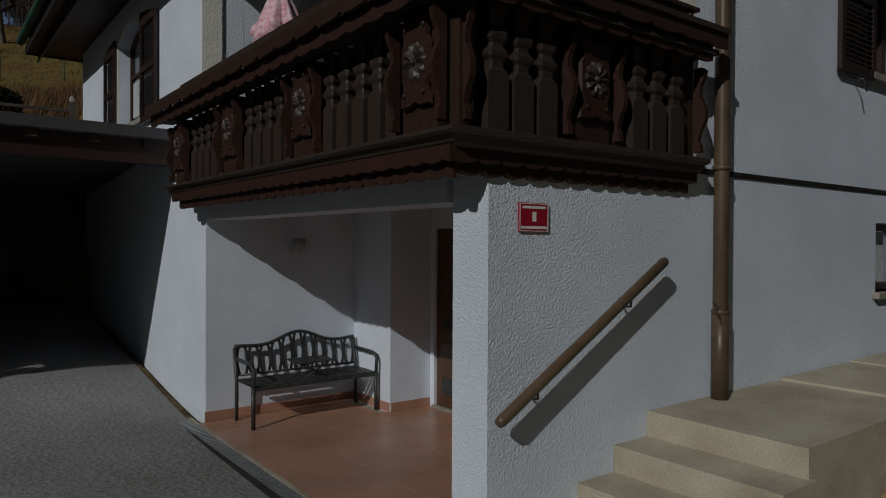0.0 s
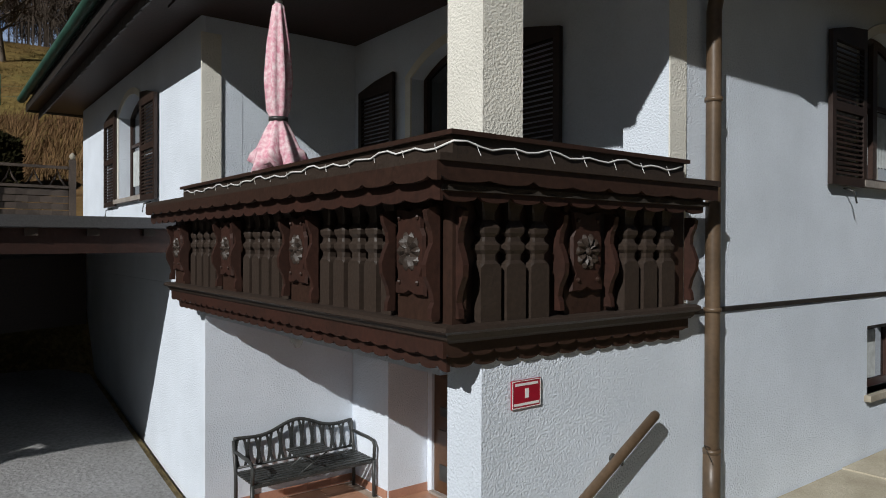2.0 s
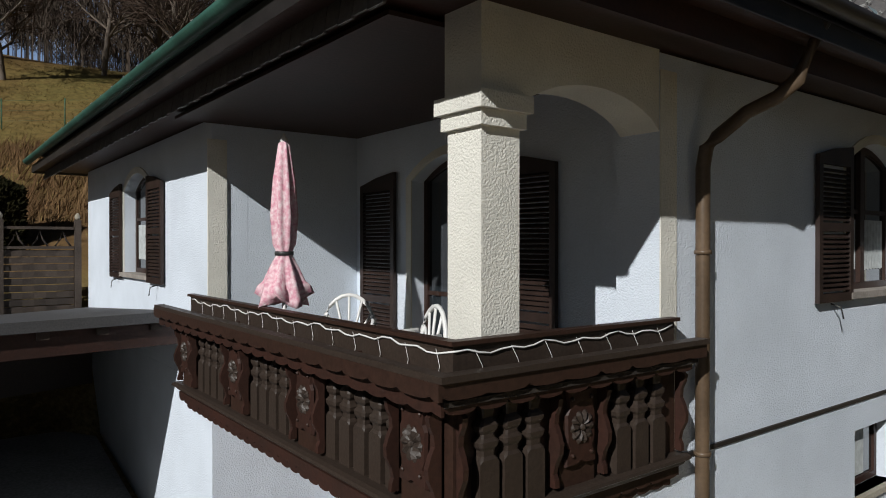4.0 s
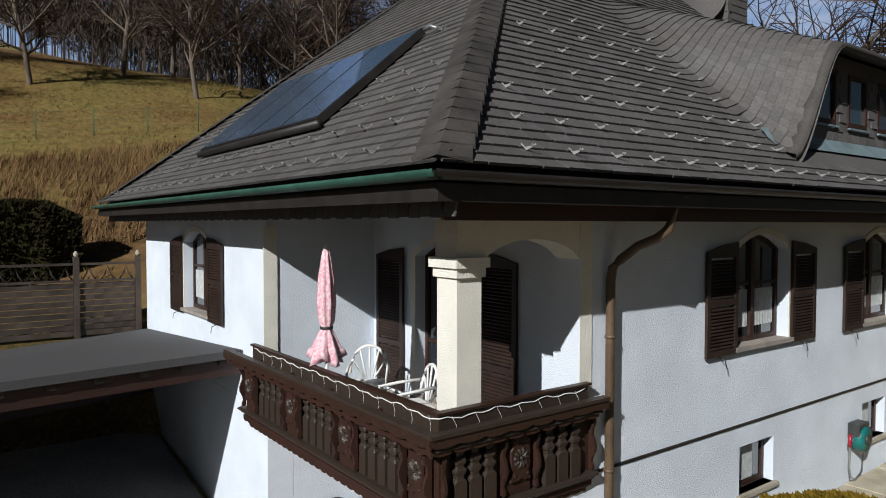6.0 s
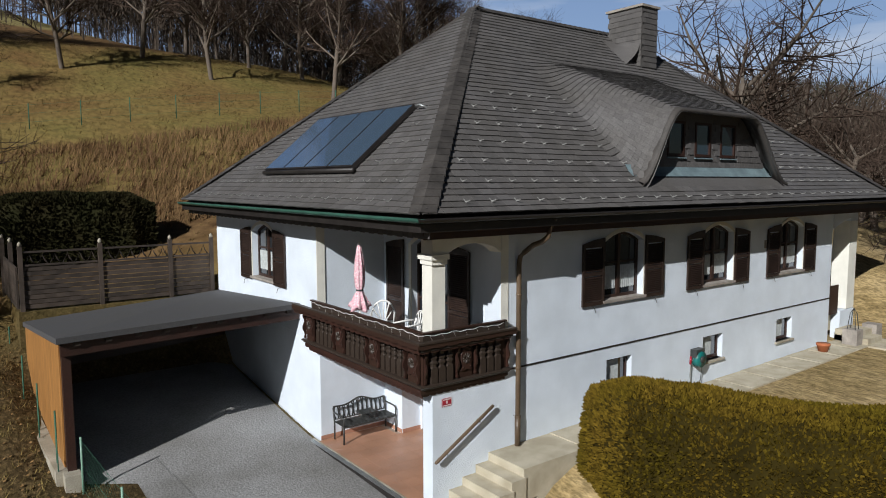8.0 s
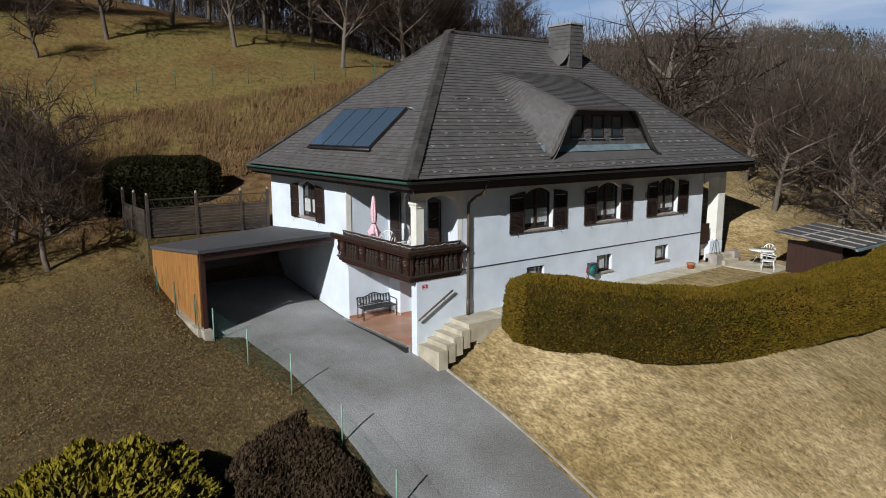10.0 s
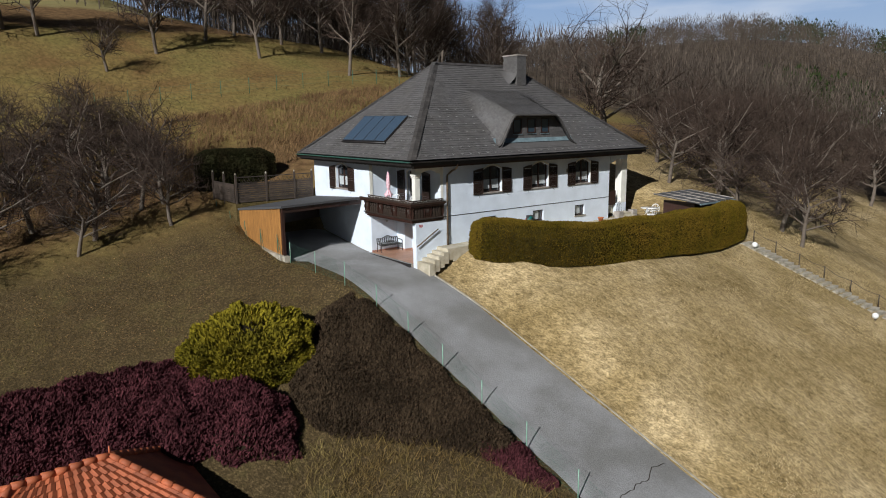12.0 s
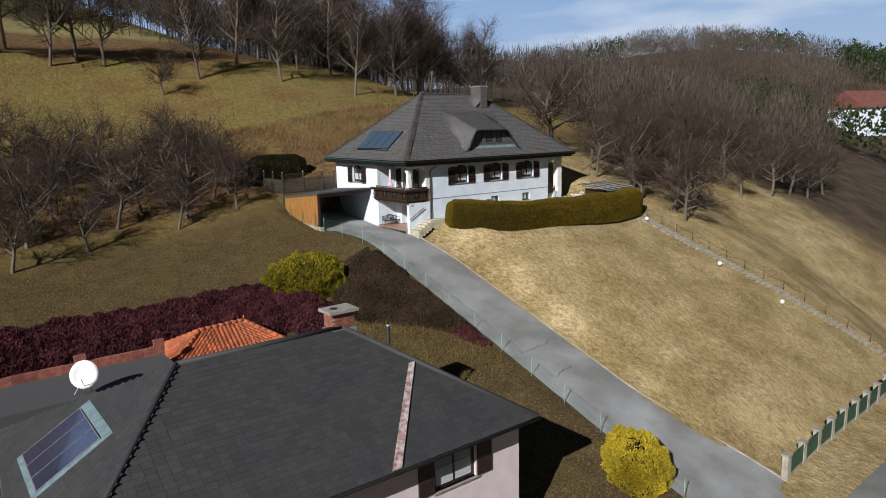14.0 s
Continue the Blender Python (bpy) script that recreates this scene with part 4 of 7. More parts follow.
for k in range(10):
    a = 2 * math.pi * k / 10
    ring = []
    for r, w, d in ((0.022, 0.008, 0.008), (0.05, 0.016, 0.024), (0.085, 0.026, 0.022), (0.105, 0.014, 0.006)):
        c, s = math.cos(a), math.sin(a)
        ring.append([bm.verts.new((c * r - s * o * w, -0.022 - (d if o == 0 else 0.002), 0.235 + s * r + c * o * w)) for o in (-1, 0, 1)])
    for p, q in zip(ring, ring[1:]):
        for j in range(2):
            bm.faces.new((p[j], p[j + 1], q[j + 1], q[j]))
hub = bm.verts.new((0, -0.024, 0.235))
bmesh.ops.remove_doubles(bm, verts=bm.verts[:], dist=0.004)
cen = bmesh.ops.create_uvsphere(bm, u_segments=8, v_segments=5, radius=0.022)
bmesh.ops.translate(bm, verts=cen["verts"], vec=(0, -0.028, 0.235))
bmesh.ops.recalc_face_normals(bm, faces=bm.faces[:])
ME_ROSE = at_origin("rosette", bm, M_WOODGREY)
bm = bmesh.new()
bmesh.ops.create_uvsphere(bm, u_segments=6, v_segments=4, radius=0.014)
ME_STUD = at_origin("stud", bm, M_WOOD)
# scroll bracket: an S-shaped board that stands out from the face
bm = bmesh.new()
outl = [(0, 0), (-0.055, 0.0), (-0.05, 0.05), (-0.035, 0.08), (-0.05, 0.14), (-0.085, 0.21), (-0.09, 0.27), (-0.07, 0.33), (-0.045, 0.38), (-0.05, 0.44), (-0.075, 0.49), (-0.085, 0.54), (-0.06, 0.56), (0, 0.56)]
l, r = [bm.verts.new((-0.018, y, z)) for y, z in outl], [bm.verts.new((0.018, y, z)) for y, z in outl]
bm.faces.new(l)
bm.faces.new(r[::-1])
for k in range(len(outl)):
    bm.faces.new((l[k], l[(k + 1) % len(outl)], r[(k + 1) % len(outl)], r[k]))
bmesh.ops.recalc_face_normals(bm, faces=bm.faces[:])
ME_SCROLL = at_origin("scroll", bm, M_WOODRED)

WEST_TURN = -math.pi / 2


def bay(u, face_w, panel=True):
    """A rosette panel with a scroll on each side at u along the face."""
    def pt(v, out):
        return (1.85 - out, v) if face_w else (v, 2.28 - out)
    turn = WEST_TURN if face_w else 0
    x, y = pt(u, 0.005)
    p = place("rosette_panel", ME_PANEL, x, y, 2.60, turn, balcony, "scroll-edged panel with a carved rosette")
    place("rosette", ME_ROSE, 0, 0, 0, 0, p, "carved ten-petal rosette")
    for sx, sz in ((0.085, 0.415), (-0.085, 0.415), (0.085, 0.07), (-0.085, 0.07)):
        place("stud", ME_STUD, sx, -0.026, sz, 0, p)
    for o in (-0.22, 0.22):
        x, y = pt(u + o, -0.02)
        place("scroll", ME_SCROLL, x, y, 2.50, turn, balcony)
    x, y = pt(u, -0.03)
    block("post", (x - 0.02, x + 0.05, y - 0.16, y + 0.16, 2.465, 3.10) if face_w else (x - 0.16, x + 0.16, y - 0.02, y + 0.05, 2.465, 3.10), M_WOOD, balcony, "", 0.004)


for u in (2.59, 3.97, 5.37, 6.78):
    bay(u, True)
bay(2.86, False)
for u0 in (2.59, 3.97, 5.37):
    n = 5
    gap = 1.40
    for k in range(n):
        place("baluster", ME_BAL, 1.925, u0 + 0.31 + (gap - 0.62) * k / (n - 1), 2.47, WEST_TURN, balcony)
for x in (2.11, 2.29, 2.47, 3.27, 3.46, 3.65):
    place("baluster", ME_BAL, x, 2.29, 2.47, 0, balcony)
for x, y, t in ((1.83, 2.34, WEST_TURN), (1.90, 2.29, 0), (3.90, 2.29, 0)):
    place("scroll", ME_SCROLL, x, y, 2.50, t, balcony)
block("post", (1.86, 1.95, 2.26, 2.34, 2.465, 3.12), M_WOOD, balcony, "corner post", 0.006)

# lighting cable draped along the planters
cable = thing("light_cable", (1.85, 4.3, 3.4), "white cable of fairy lights clipped along planters", "cable")
pts = [(1.85, 6.6 - 0.0915 * k, 3.395 + 0.012 * math.sin(k * 1.9) - 0.025 * abs(math.sin(k * 0.31))) for k in range(47)]
pts += [(1.86 + 0.084 * k, 2.25, 3.39 + 0.012 * math.sin(k * 1.7) - 0.02 * abs(math.sin(k * 0.4))) for k in range(24)]
bar("wire", pts, 0.006, M_WHITE, cable, 5)
for k in range(14):
    y = 6.3 - 0.3 * k
    bar("hanger", [(1.85, y, 3.39), (1.846, y - 0.04, 3.30), (1.835, y - 0.03, 3.21)], 0.0016, M_WHITE, cable, 4)
for k in range(7):
    x = 2.0 + 0.27 * k
    bar("hanger", [(x, 2.25, 3.39), (x + 0.05, 2.246, 3.30), (x + 0.06, 2.235, 3.21)], 0.0016, M_WHITE, cable, 4)

# ---- entrance: tiles, drain, steps, walkway ----
block("floor", (2.07, 4.50, 2.70, 6.86, -0.30, -0.012), M_GROUT, None, "", 0)
tagged(bpy.data.objects["floor"], "terracotta tiled floor of the entrance niche", "floor", kind="structure")
FLOOR = bpy.data.objects["floor"]
first = None
for i in range(7):
    for j in range(11):
        x, y = 2.075 + i * 0.345, 2.72 + j * 0.375
        if x + 0.3 > 4.47 or y + 0.3 > 6.86 or (x > 3.75 and y > 5.9):
            continue
        if first is None:
            first = part("tile", bevel(boxes(bmesh.new(), (x, x + 0.339, y, y + 0.369, -0.012, 0.0)), 0.003), M_TILE, FLOOR)
        else:
            share(first, "tile", (i * 0.345, j * 0.375, 0), FLOOR)
first = None
for k in range(6):
    block("skirting_tile", (2.13 + k * 0.297, 2.424 + k * 0.297, 6.848, 6.859, 0.002, 0.10), M_SKIRT, FLOOR, "", 0.003)
for k in range(2):
    block("skirting_tile", (3.908, 3.919, 6.07 + k * 0.39, 6.455 + k * 0.39, 0.002, 0.10), M_SKIRT, FLOOR, "", 0.003)
block("skirting_tile", (3.93, 4.46, 6.048, 6.059, 0.002, 0.10), M_SKIRT, FLOOR, "", 0.003)
drain = thing("drain_channel", (2.07, 4.8, 0), "narrow grated drain channel along the tiled floor", "drain")
block("kerb", (2.03, 2.068, 2.70, 7.1, -0.2, 0.004), M_CONC, drain, "", 0.004)
block("channel", (1.90, 2.028, 2.70, 7.1, -0.2, -0.012), M_DARK, drain, "", 0)
for k in range(87):
    y = 2.71 + k * 0.05
    if k == 0:
        g0 = block("grate_bar", (1.905, 2.025, y, y + 0.026, -0.012, 0.0), M_ALU, drain, "", 0)
    else:
        share(g0, "grate_bar", (0, k * 0.05, 0), drain)

stairs = thing("steps", (3.0, 1.8, 0), "five worn exposed-aggregate concrete steps along the wall", "steps")
for k in range(5):
    x, z = 2.18 + 0.33 * k, 0.165 * (k + 1) - 0.01
    bm = boxes(bmesh.new(), (x, x + 0.36, 1.22 + 0.03 * k, YS - 0.003, z - 0.62, z))
    bevel(bm, 0.015, 2)
    part("step", bm, M_STEP, stairs)
block("walkway", (3.86, 20.8, 1.34, YS - 0.004, 0.10, 0.815), M_STEP, None, "", 0.015)
tagged(bpy.data.objects["walkway"], "pale concrete walkway along the south wall", "walkway", kind="structure")
for k in range(12):
    block("slab", (5.2 + 1.25 * k, 6.44 + 1.25 * k, 1.30, YS - 0.02, 0.80, 0.835 + 0.013 * k), M_STEP, bpy.data.objects["walkway"], "", 0.01)
block("patio", (18.2, 21.9, -0.9, 1.27, 0.2, 1.0), M_STEP, None, "", 0.01)
tagged(bpy.data.objects["patio"], "pale concrete patio beside the house", "patio", kind="structure")

# ---- carport ----
carport = thing("carport", (0.0, 10.5, 0.2), "flat-roofed wooden carport with boarded side", "carport")
A, B, C, D = (-3.24, 7.26), (2.11, 7.80), (2.11, 13.62), (-3.18, 13.72)
zs = (3.09, 3.12, 2.74, 2.36)
V = [(x, y, z + 0.05) for (x, y), z in zip((A, B, C, D), zs)] + [(x, y, z - 0.07) for (x, y), z in zip((A, B, C, D), zs)]
F = [(0, 1, 2, 3), (7, 6, 5, 4), (0, 4, 5, 1), (1, 5, 6, 2), (2, 6, 7, 3), (3, 7, 4, 0)]
link("roof", V, F, M_TAR, carport, "flat dark felt roof")
V = [(-3.16, 7.36, 3.01), (2.11, 7.90, 3.04), (2.11, 8.02, 3.03), (-3.16, 7.48, 3.0), (-3.16, 7.36, 2.74), (2.11, 7.90, 2.77), (2.11, 8.02, 2.77), (-3.16, 7.48, 2.74)]
link("beam", V, F, M_WOODRED, carport, "red-brown front beam")
for k in range(9):
    t = (k + 0.5) / 9
    x, y, z = -3.16 + 5.27 * t, 7.36 + 0.54 * t, 2.90 + 0.03 * t
    block("rafter_end", (x - 0.06, x + 0.06, y - 0.05, y + 0.02, z + 0.03, z + 0.11), M_FENCE, carport, "", 0.004)
block("post", (-3.13, -2.97, 7.49, 7.65, -0.1, 2.76), M_WOODRED, carport, "", 0.006)
first = None
for k in range(26):
    t = k / 26
    x, y = -3.16 + 0.02 * t, 7.66 + 5.95 * t
    if first is None:
        first = block("board", (x, x + 0.03, y, y + 0.222, 0.42, 2.98), M_BOARD, carport, "", 0.004)
        b0 = (x, y)
    else:
        share(first, "board", (x - b0[0], y - b0[1], -0.66 * t), carport)
# unseen dark sheets, added to block light leaks and darken the carport inside
block("light_block", (-3.12, -3.08, 7.66, 13.31, -0.3, 2.36), M_WOOD, carport, "added dark sheet that keeps light out of the carport", 0)
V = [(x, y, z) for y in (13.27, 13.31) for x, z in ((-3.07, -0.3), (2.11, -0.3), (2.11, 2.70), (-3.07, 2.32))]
link("light_block", V, [(0, 1, 2, 3), (7, 6, 5, 4), (0, 4, 5, 1), (1, 5, 6, 2), (2, 6, 7, 3), (3, 7, 4, 0)], M_WOOD, carport, "added dark sheet that keeps light out of the carport")
block("back_wall", (-3.1, 2.11, 13.32, 13.5, -0.3, 2.36), M_CONC, carport, "dark retaining wall behind", 0.01)
block("sill_wall", (-3.22, -2.92, 7.2, 7.66, -1.0, 0.38), M_CONC, carport, "concrete corner block", 0.02)
V, F = [], []
for k in range(15):
    t = k / 14
    x, y = -3.20 - 0.4 * t, 7.5 + 12.8 * t
    z = 0.30 + 2.2 * t * t
    V += [(x - 0.14, y, z - 1.6), (x - 0.14, y, z + 0.12), (x + 0.12, y, z + 0.12), (x + 0.12, y, z - 1.6)]
for k in range(14):
    F += [(k * 4 + j, k * 4 + (j + 1) % 4, k * 4 + 4 + (j + 1) % 4, k * 4 + 4 + j) for j in range(4)]
F += [(0, 1, 2, 3), (59, 58, 57, 56)]
tagged(link("kerb_wall", V, F, M_CONC), "low weathered concrete kerb wall along the field", "wall", kind="structure")
# raised garden behind the carport
block("garden_terrace", (-3.25, 20.0, 13.77, 21.0, -0.5, 2.66), M_MEADOW, None, "", 0.05)
tagged(bpy.data.objects["garden_terrace"], "raised level garden behind the house", "ground", kind="structure")

# ---- woven wooden garden fence above the carport ----
fence = thing("garden_fence", (-0.5, 13.7, 2.66), "dark brown woven wooden garden fence panels", "fence")
for x, y in ((-3.14, 13.86), (-1.18, 13.86), (0.74, 13.86), (1.98, 13.86), (-3.2, 15.7), (-3.26, 17.5)):
    block("post", (x - 0.055, x + 0.055, y - 0.055, y + 0.055, 2.5, 4.42), M_FENCE, fence, "", 0.008)
    bar("finial", [(x, y, 4.42), (x, y, 4.46), (x, y, 4.50), (x, y, 4.55)], [0.03, 0.05, 0.05, 0.015], M_CONC, fence, 8)
for x0, x1 in ((-3.08, -1.24), (-1.12, 0.68), (0.80, 1.92)):
    for k in range(9):
        z = 2.72 + k * 0.128
        V, F = [], []
        for i in range(13):
            x = x0 + (x1 - x0) * i / 12
            o = 0.009 * math.sin(math.pi * i / 2 + k * math.pi)
            V += [(x, 13.855 + o, z), (x, 13.855 + o, z + 0.115), (x, 13.868 + o, z + 0.115), (x, 13.868 + o, z)]
        for i in range(12):
            F += [(i * 4 + j, i * 4 + (j + 1) % 4, i * 4 + 4 + (j + 1) % 4, i * 4 + 4 + j) for j in range(4)]
        link("slat", V, F, M_FENCE, fence)
    block("rail", (x0, x1, 13.83, 13.89, 3.88, 3.93), M_FENCE, fence, "", 0.004)
    block("rail", (x0, x1, 13.83, 13.89, 4.24, 4.29), M_FENCE, fence, "", 0.004)
    n = int((x1 - x0) / 0.3)
    for i in range(n):
        c = x0 + (x1 - x0) * (i + 0.5) / n
        bar("ornament", [(c - 0.13, 13.86, 3.93), (c - 0.05, 13.86, 4.05), (c, 13.86, 4.21), (c + 0.05, 13.86, 4.05), (c + 0.13, 13.86, 3.93)], 0.018, M_FENCE, fence, 5)
for k in range(9):
    z = 2.72 + k * 0.128
    block("slat", (-3.26, -3.21, 13.92, 17.5, z, z + 0.118), M_FENCE, fence, "", 0)

# ---- dry grass and fallen leaves ----
def scatter(name, n, area, height, width, mat, label, category, seed, lean=0.5, flat=False):
    rnd = random.Random(seed)
    V, F = [], []
    x0, x1, y0, y1 = area
    while len(F) < n:
        x, y = rnd.uniform(x0, x1), rnd.uniform(y0, y1)
        if noise.noise(Vector((x * 0.35, y * 0.35, seed))) < rnd.uniform(-0.7, 0.3):
            continue
        if (-2.5 < x < 3.2 and y < 14) or (4.2 < x < 23.5 and y > -6.2 and y < 14) or (x < 2.3 and -26 < x < -10 and -26 < y < 3):
            continue
        z = ground_z(x, y)
        for _ in range(1 if flat else 3):
            a = rnd.uniform(0, 6.28)
            h, w = height * rnd.uniform(0.5, 1.3), width * rnd.uniform(0.6, 1.4)
            c, s = math.cos(a), math.sin(a)
            px, py = x + rnd.uniform(-0.1, 0.1), y + rnd.uniform(-0.1, 0.1)
            i = len(V)
            if flat:
                V.extend([(px, py, z + 0.02), (px + c * w, py + s * w, z + 0.03), (px + c * w - s * w, py + s * w + c * w, z + 0.05), (px - s * w, py + c * w, z + 0.035)])
                F.append((i, i + 1, i + 2, i + 3))
            else:
                lx, ly = rnd.gauss(0.25, lean) * h, rnd.gauss(0.05, lean) * h
                V.extend([(px - s * w, py + c * w, z - 0.02), (px + s * w, py - c * w, z - 0.02), (px + lx, py + ly, z + h)])
                F.append((i, i + 1, i + 2))
    tagged(link(name, V, F, mat), label, category, kind="stuff")


M_STRAW = material("dry straw grass", (0.38, 0.295, 0.16), 0.9, 0.25, 0.4, 6, 0.0, second=(0.20, 0.15, 0.055), amount=0.8, island=0.35)
M_OLIVE = material("olive winter grass", (0.13, 0.10, 0.036), 0.9, 0.3, 0.3, 6, 0.0, second=(0.13, 0.08, 0.03), amount=0.8, island=0.4)
M_LEAF = material("fallen brown leaves", (0.20, 0.125, 0.055), 0.85, 0.3, 1.0, 8, 0.0, island=0.5)
scatter("lawn_grass", 110000, (3.0, 30.0, -26.0, -2.0), 0.10, 0.010, M_STRAW, "matted dry straw-coloured lawn grass", "grass", 71, 0.9)
scatter("field_grass", 60000, (-26.0, -2.5, -13.0, 22.0), 0.09, 0.010, M_OLIVE, "short brown and olive field grass", "grass", 72, 0.8)
scatter("slope_grass", 60000, (-30.0, 48.0, 17.0, 62.0), 0.15, 0.018, M_OLIVE, "rough brown grass on the upper slope", "grass", 73, 0.7)
scatter("fallen_leaves", 16000, (-26.0, -2.5, 2.0, 30.0), 0.05, 0.045, M_LEAF, "scattered fallen brown leaves", "leaves", 74, 0.5, True)

scatter("bank_grass", 6000, (-11.0, -2.6, -14.5, -6.0), 0.30, 0.014, M_OLIVE, "tufts of long dry grass on the bank", "grass", 76, 0.6)
M_SCRUB = material("dry brown scrub stalks", (0.165, 0.105, 0.05), 0.9, 0.3, 0.3, 6, 0.0, second=(0.115, 0.062, 0.034), amount=0.8, island=0.4)
scatter("dry_scrub", 52000, (-42.0, 27.0, 20.0, 35.0), 0.55, 0.020, M_SCRUB, "belt of tall dry brown stalks above the garden", "scrub", 75, 0.35)
V, F = [], []
for k in range(56):
    y = 1.9 - 0.6 * k
    x = 2.45 + 0.40 * step01(2.2, -3.0, y) + 1.4 * step01(-18, -28, y) + 0.03 * noise.noise(Vector((0, y * 0.7, 9)))
    z = drive_z(y)
    V += [(x - 0.01, y, z - 0.15), (x - 0.01, y, z + 0.02), (x + 0.06, y, z + 0.025), (x + 0.06, y, z - 0.15)]
F = [(k * 4 + j, k * 4 + (j + 1) % 4, k * 4 + 4 + (j + 1) % 4, k * 4 + 4 + j) for k in range(55) for j in range(4)]
tagged(link("kerb", V, F, M_CONC), "narrow pale concrete edging between drive and lawn", "kerb", kind="structure")

# ---- plants ----
def limb(V, F, p, d, length, r, rnd, level, top, spec, twigs):
    """A branch with its side shoots."""
    n = 4 if level == 0 else 3
    pts, rad = [p], [r]
    for i in range(n):
        d = (d + Vector((rnd.uniform(-1, 1), rnd.uniform(-1, 1), rnd.uniform(-0.6, 0.9))) * spec["bend"] + Vector((0, 0, spec["lift"]))).normalized()
        p = p + d * length / n
        pts.append(p)
        rad.append(r * (1 - (0.42 if level == 0 else 0.6) * (i + 1) / n))
    if level < 2:
        tube(V, F, pts, rad, 7 if level == 0 else 5, False)
    else:
        tube(twigs[0], twigs[1], [pts[0], pts[2], pts[-1]], [rad[0], rad[2], rad[-1] * 0.5], 3, False)
    if level >= top:
        return
    m = spec["shoots"][level]
    for k in range(m):
        t = spec["from"][level] + (1 - spec["from"][level]) * (k + rnd.random()) / m
        i = min(int(t * n), n - 1)
        q = pts[i].lerp(pts[i + 1], t * n - i)
        a = rnd.uniform(0, 2 * math.pi)
        side = d.orthogonal().normalized()
        side = Matrix.Rotation(a, 3, d) @ side
        e = (d * rnd.uniform(0.3, 0.8) + side * spec["open"]).normalized()
        limb(V, F, q, e, length * spec["ratio"][level] * rnd.uniform(0.7, 1.15), max(rad[i] * 0.55, 0.0085), rnd, level + 1, top, spec, twigs)


ORCHARD = dict(bend=0.22, lift=0.05, shoots=(11, 9, 9, 5), ratio=(0.85, 0.62, 0.55, 0.5), open=0.95, **{"from": (0.45, 0.25, 0.15, 0.1)})
FOREST = dict(bend=0.12, lift=0.10, shoots=(24, 9, 9, 4), ratio=(0.42, 0.6, 0.6, 0.5), open=0.75, **{"from": (0.22, 0.25, 0.15, 0.1)})


def bare_tree(name, seed, height, r, spec, at, label, group, bark=None, twig=None, depth=3):
    rnd = random.Random(seed)
    V, F, T = [], [], ([], [])
    limb(V, F, Vector((0, 0, -0.3)), Vector((rnd.uniform(-0.1, 0.1), rnd.uniform(-0.1, 0.1), 1)).normalized(), height, r, rnd, 0, depth, spec, T)
    root = thing(name, (0, 0, 0), label, "tree", group)
    link("trunk", V, F, bark or M_BARK, root, smooth=True)
    link("crown", T[0], T[1], twig or M_TWIG, root)
    root.location = at
    return root


def on_ground(x, y, dz=0.0):
    return Vector((x, y, ground_z(x, y) + dz))


ORCH = [bare_tree("orchard_tree", 11 + k, 3.0 + 0.4 * k, 0.16, ORCHARD, on_ground(x, y), "bare spreading fruit tree with dense grey-brown twigs", "fruit trees on the slope") for k, (x, y) in enumerate(((-16.0, 17.5), (-10.8, 16.4), (-21.5, 20.0)))]
FORE = [bare_tree("meadow_tree", 31 + k, 9.5 + k, 0.20, FOREST, on_ground(x, y), "tall bare deciduous tree with a pale trunk", "bare trees up the slope") for k, (x, y) in enumerate(((4.1, 53.7), (14.7, 50.7), (21.1, 41.5)))]
rnd = random.Random(5)


def plant(kinds, x, y, s):
    return copy_thing(rnd.choice(kinds), Matrix.Translation(on_ground(x, y)) @ Matrix.Rotation(rnd.uniform(0, 6.28), 4, "Z") @ Matrix.Scale(s, 4))


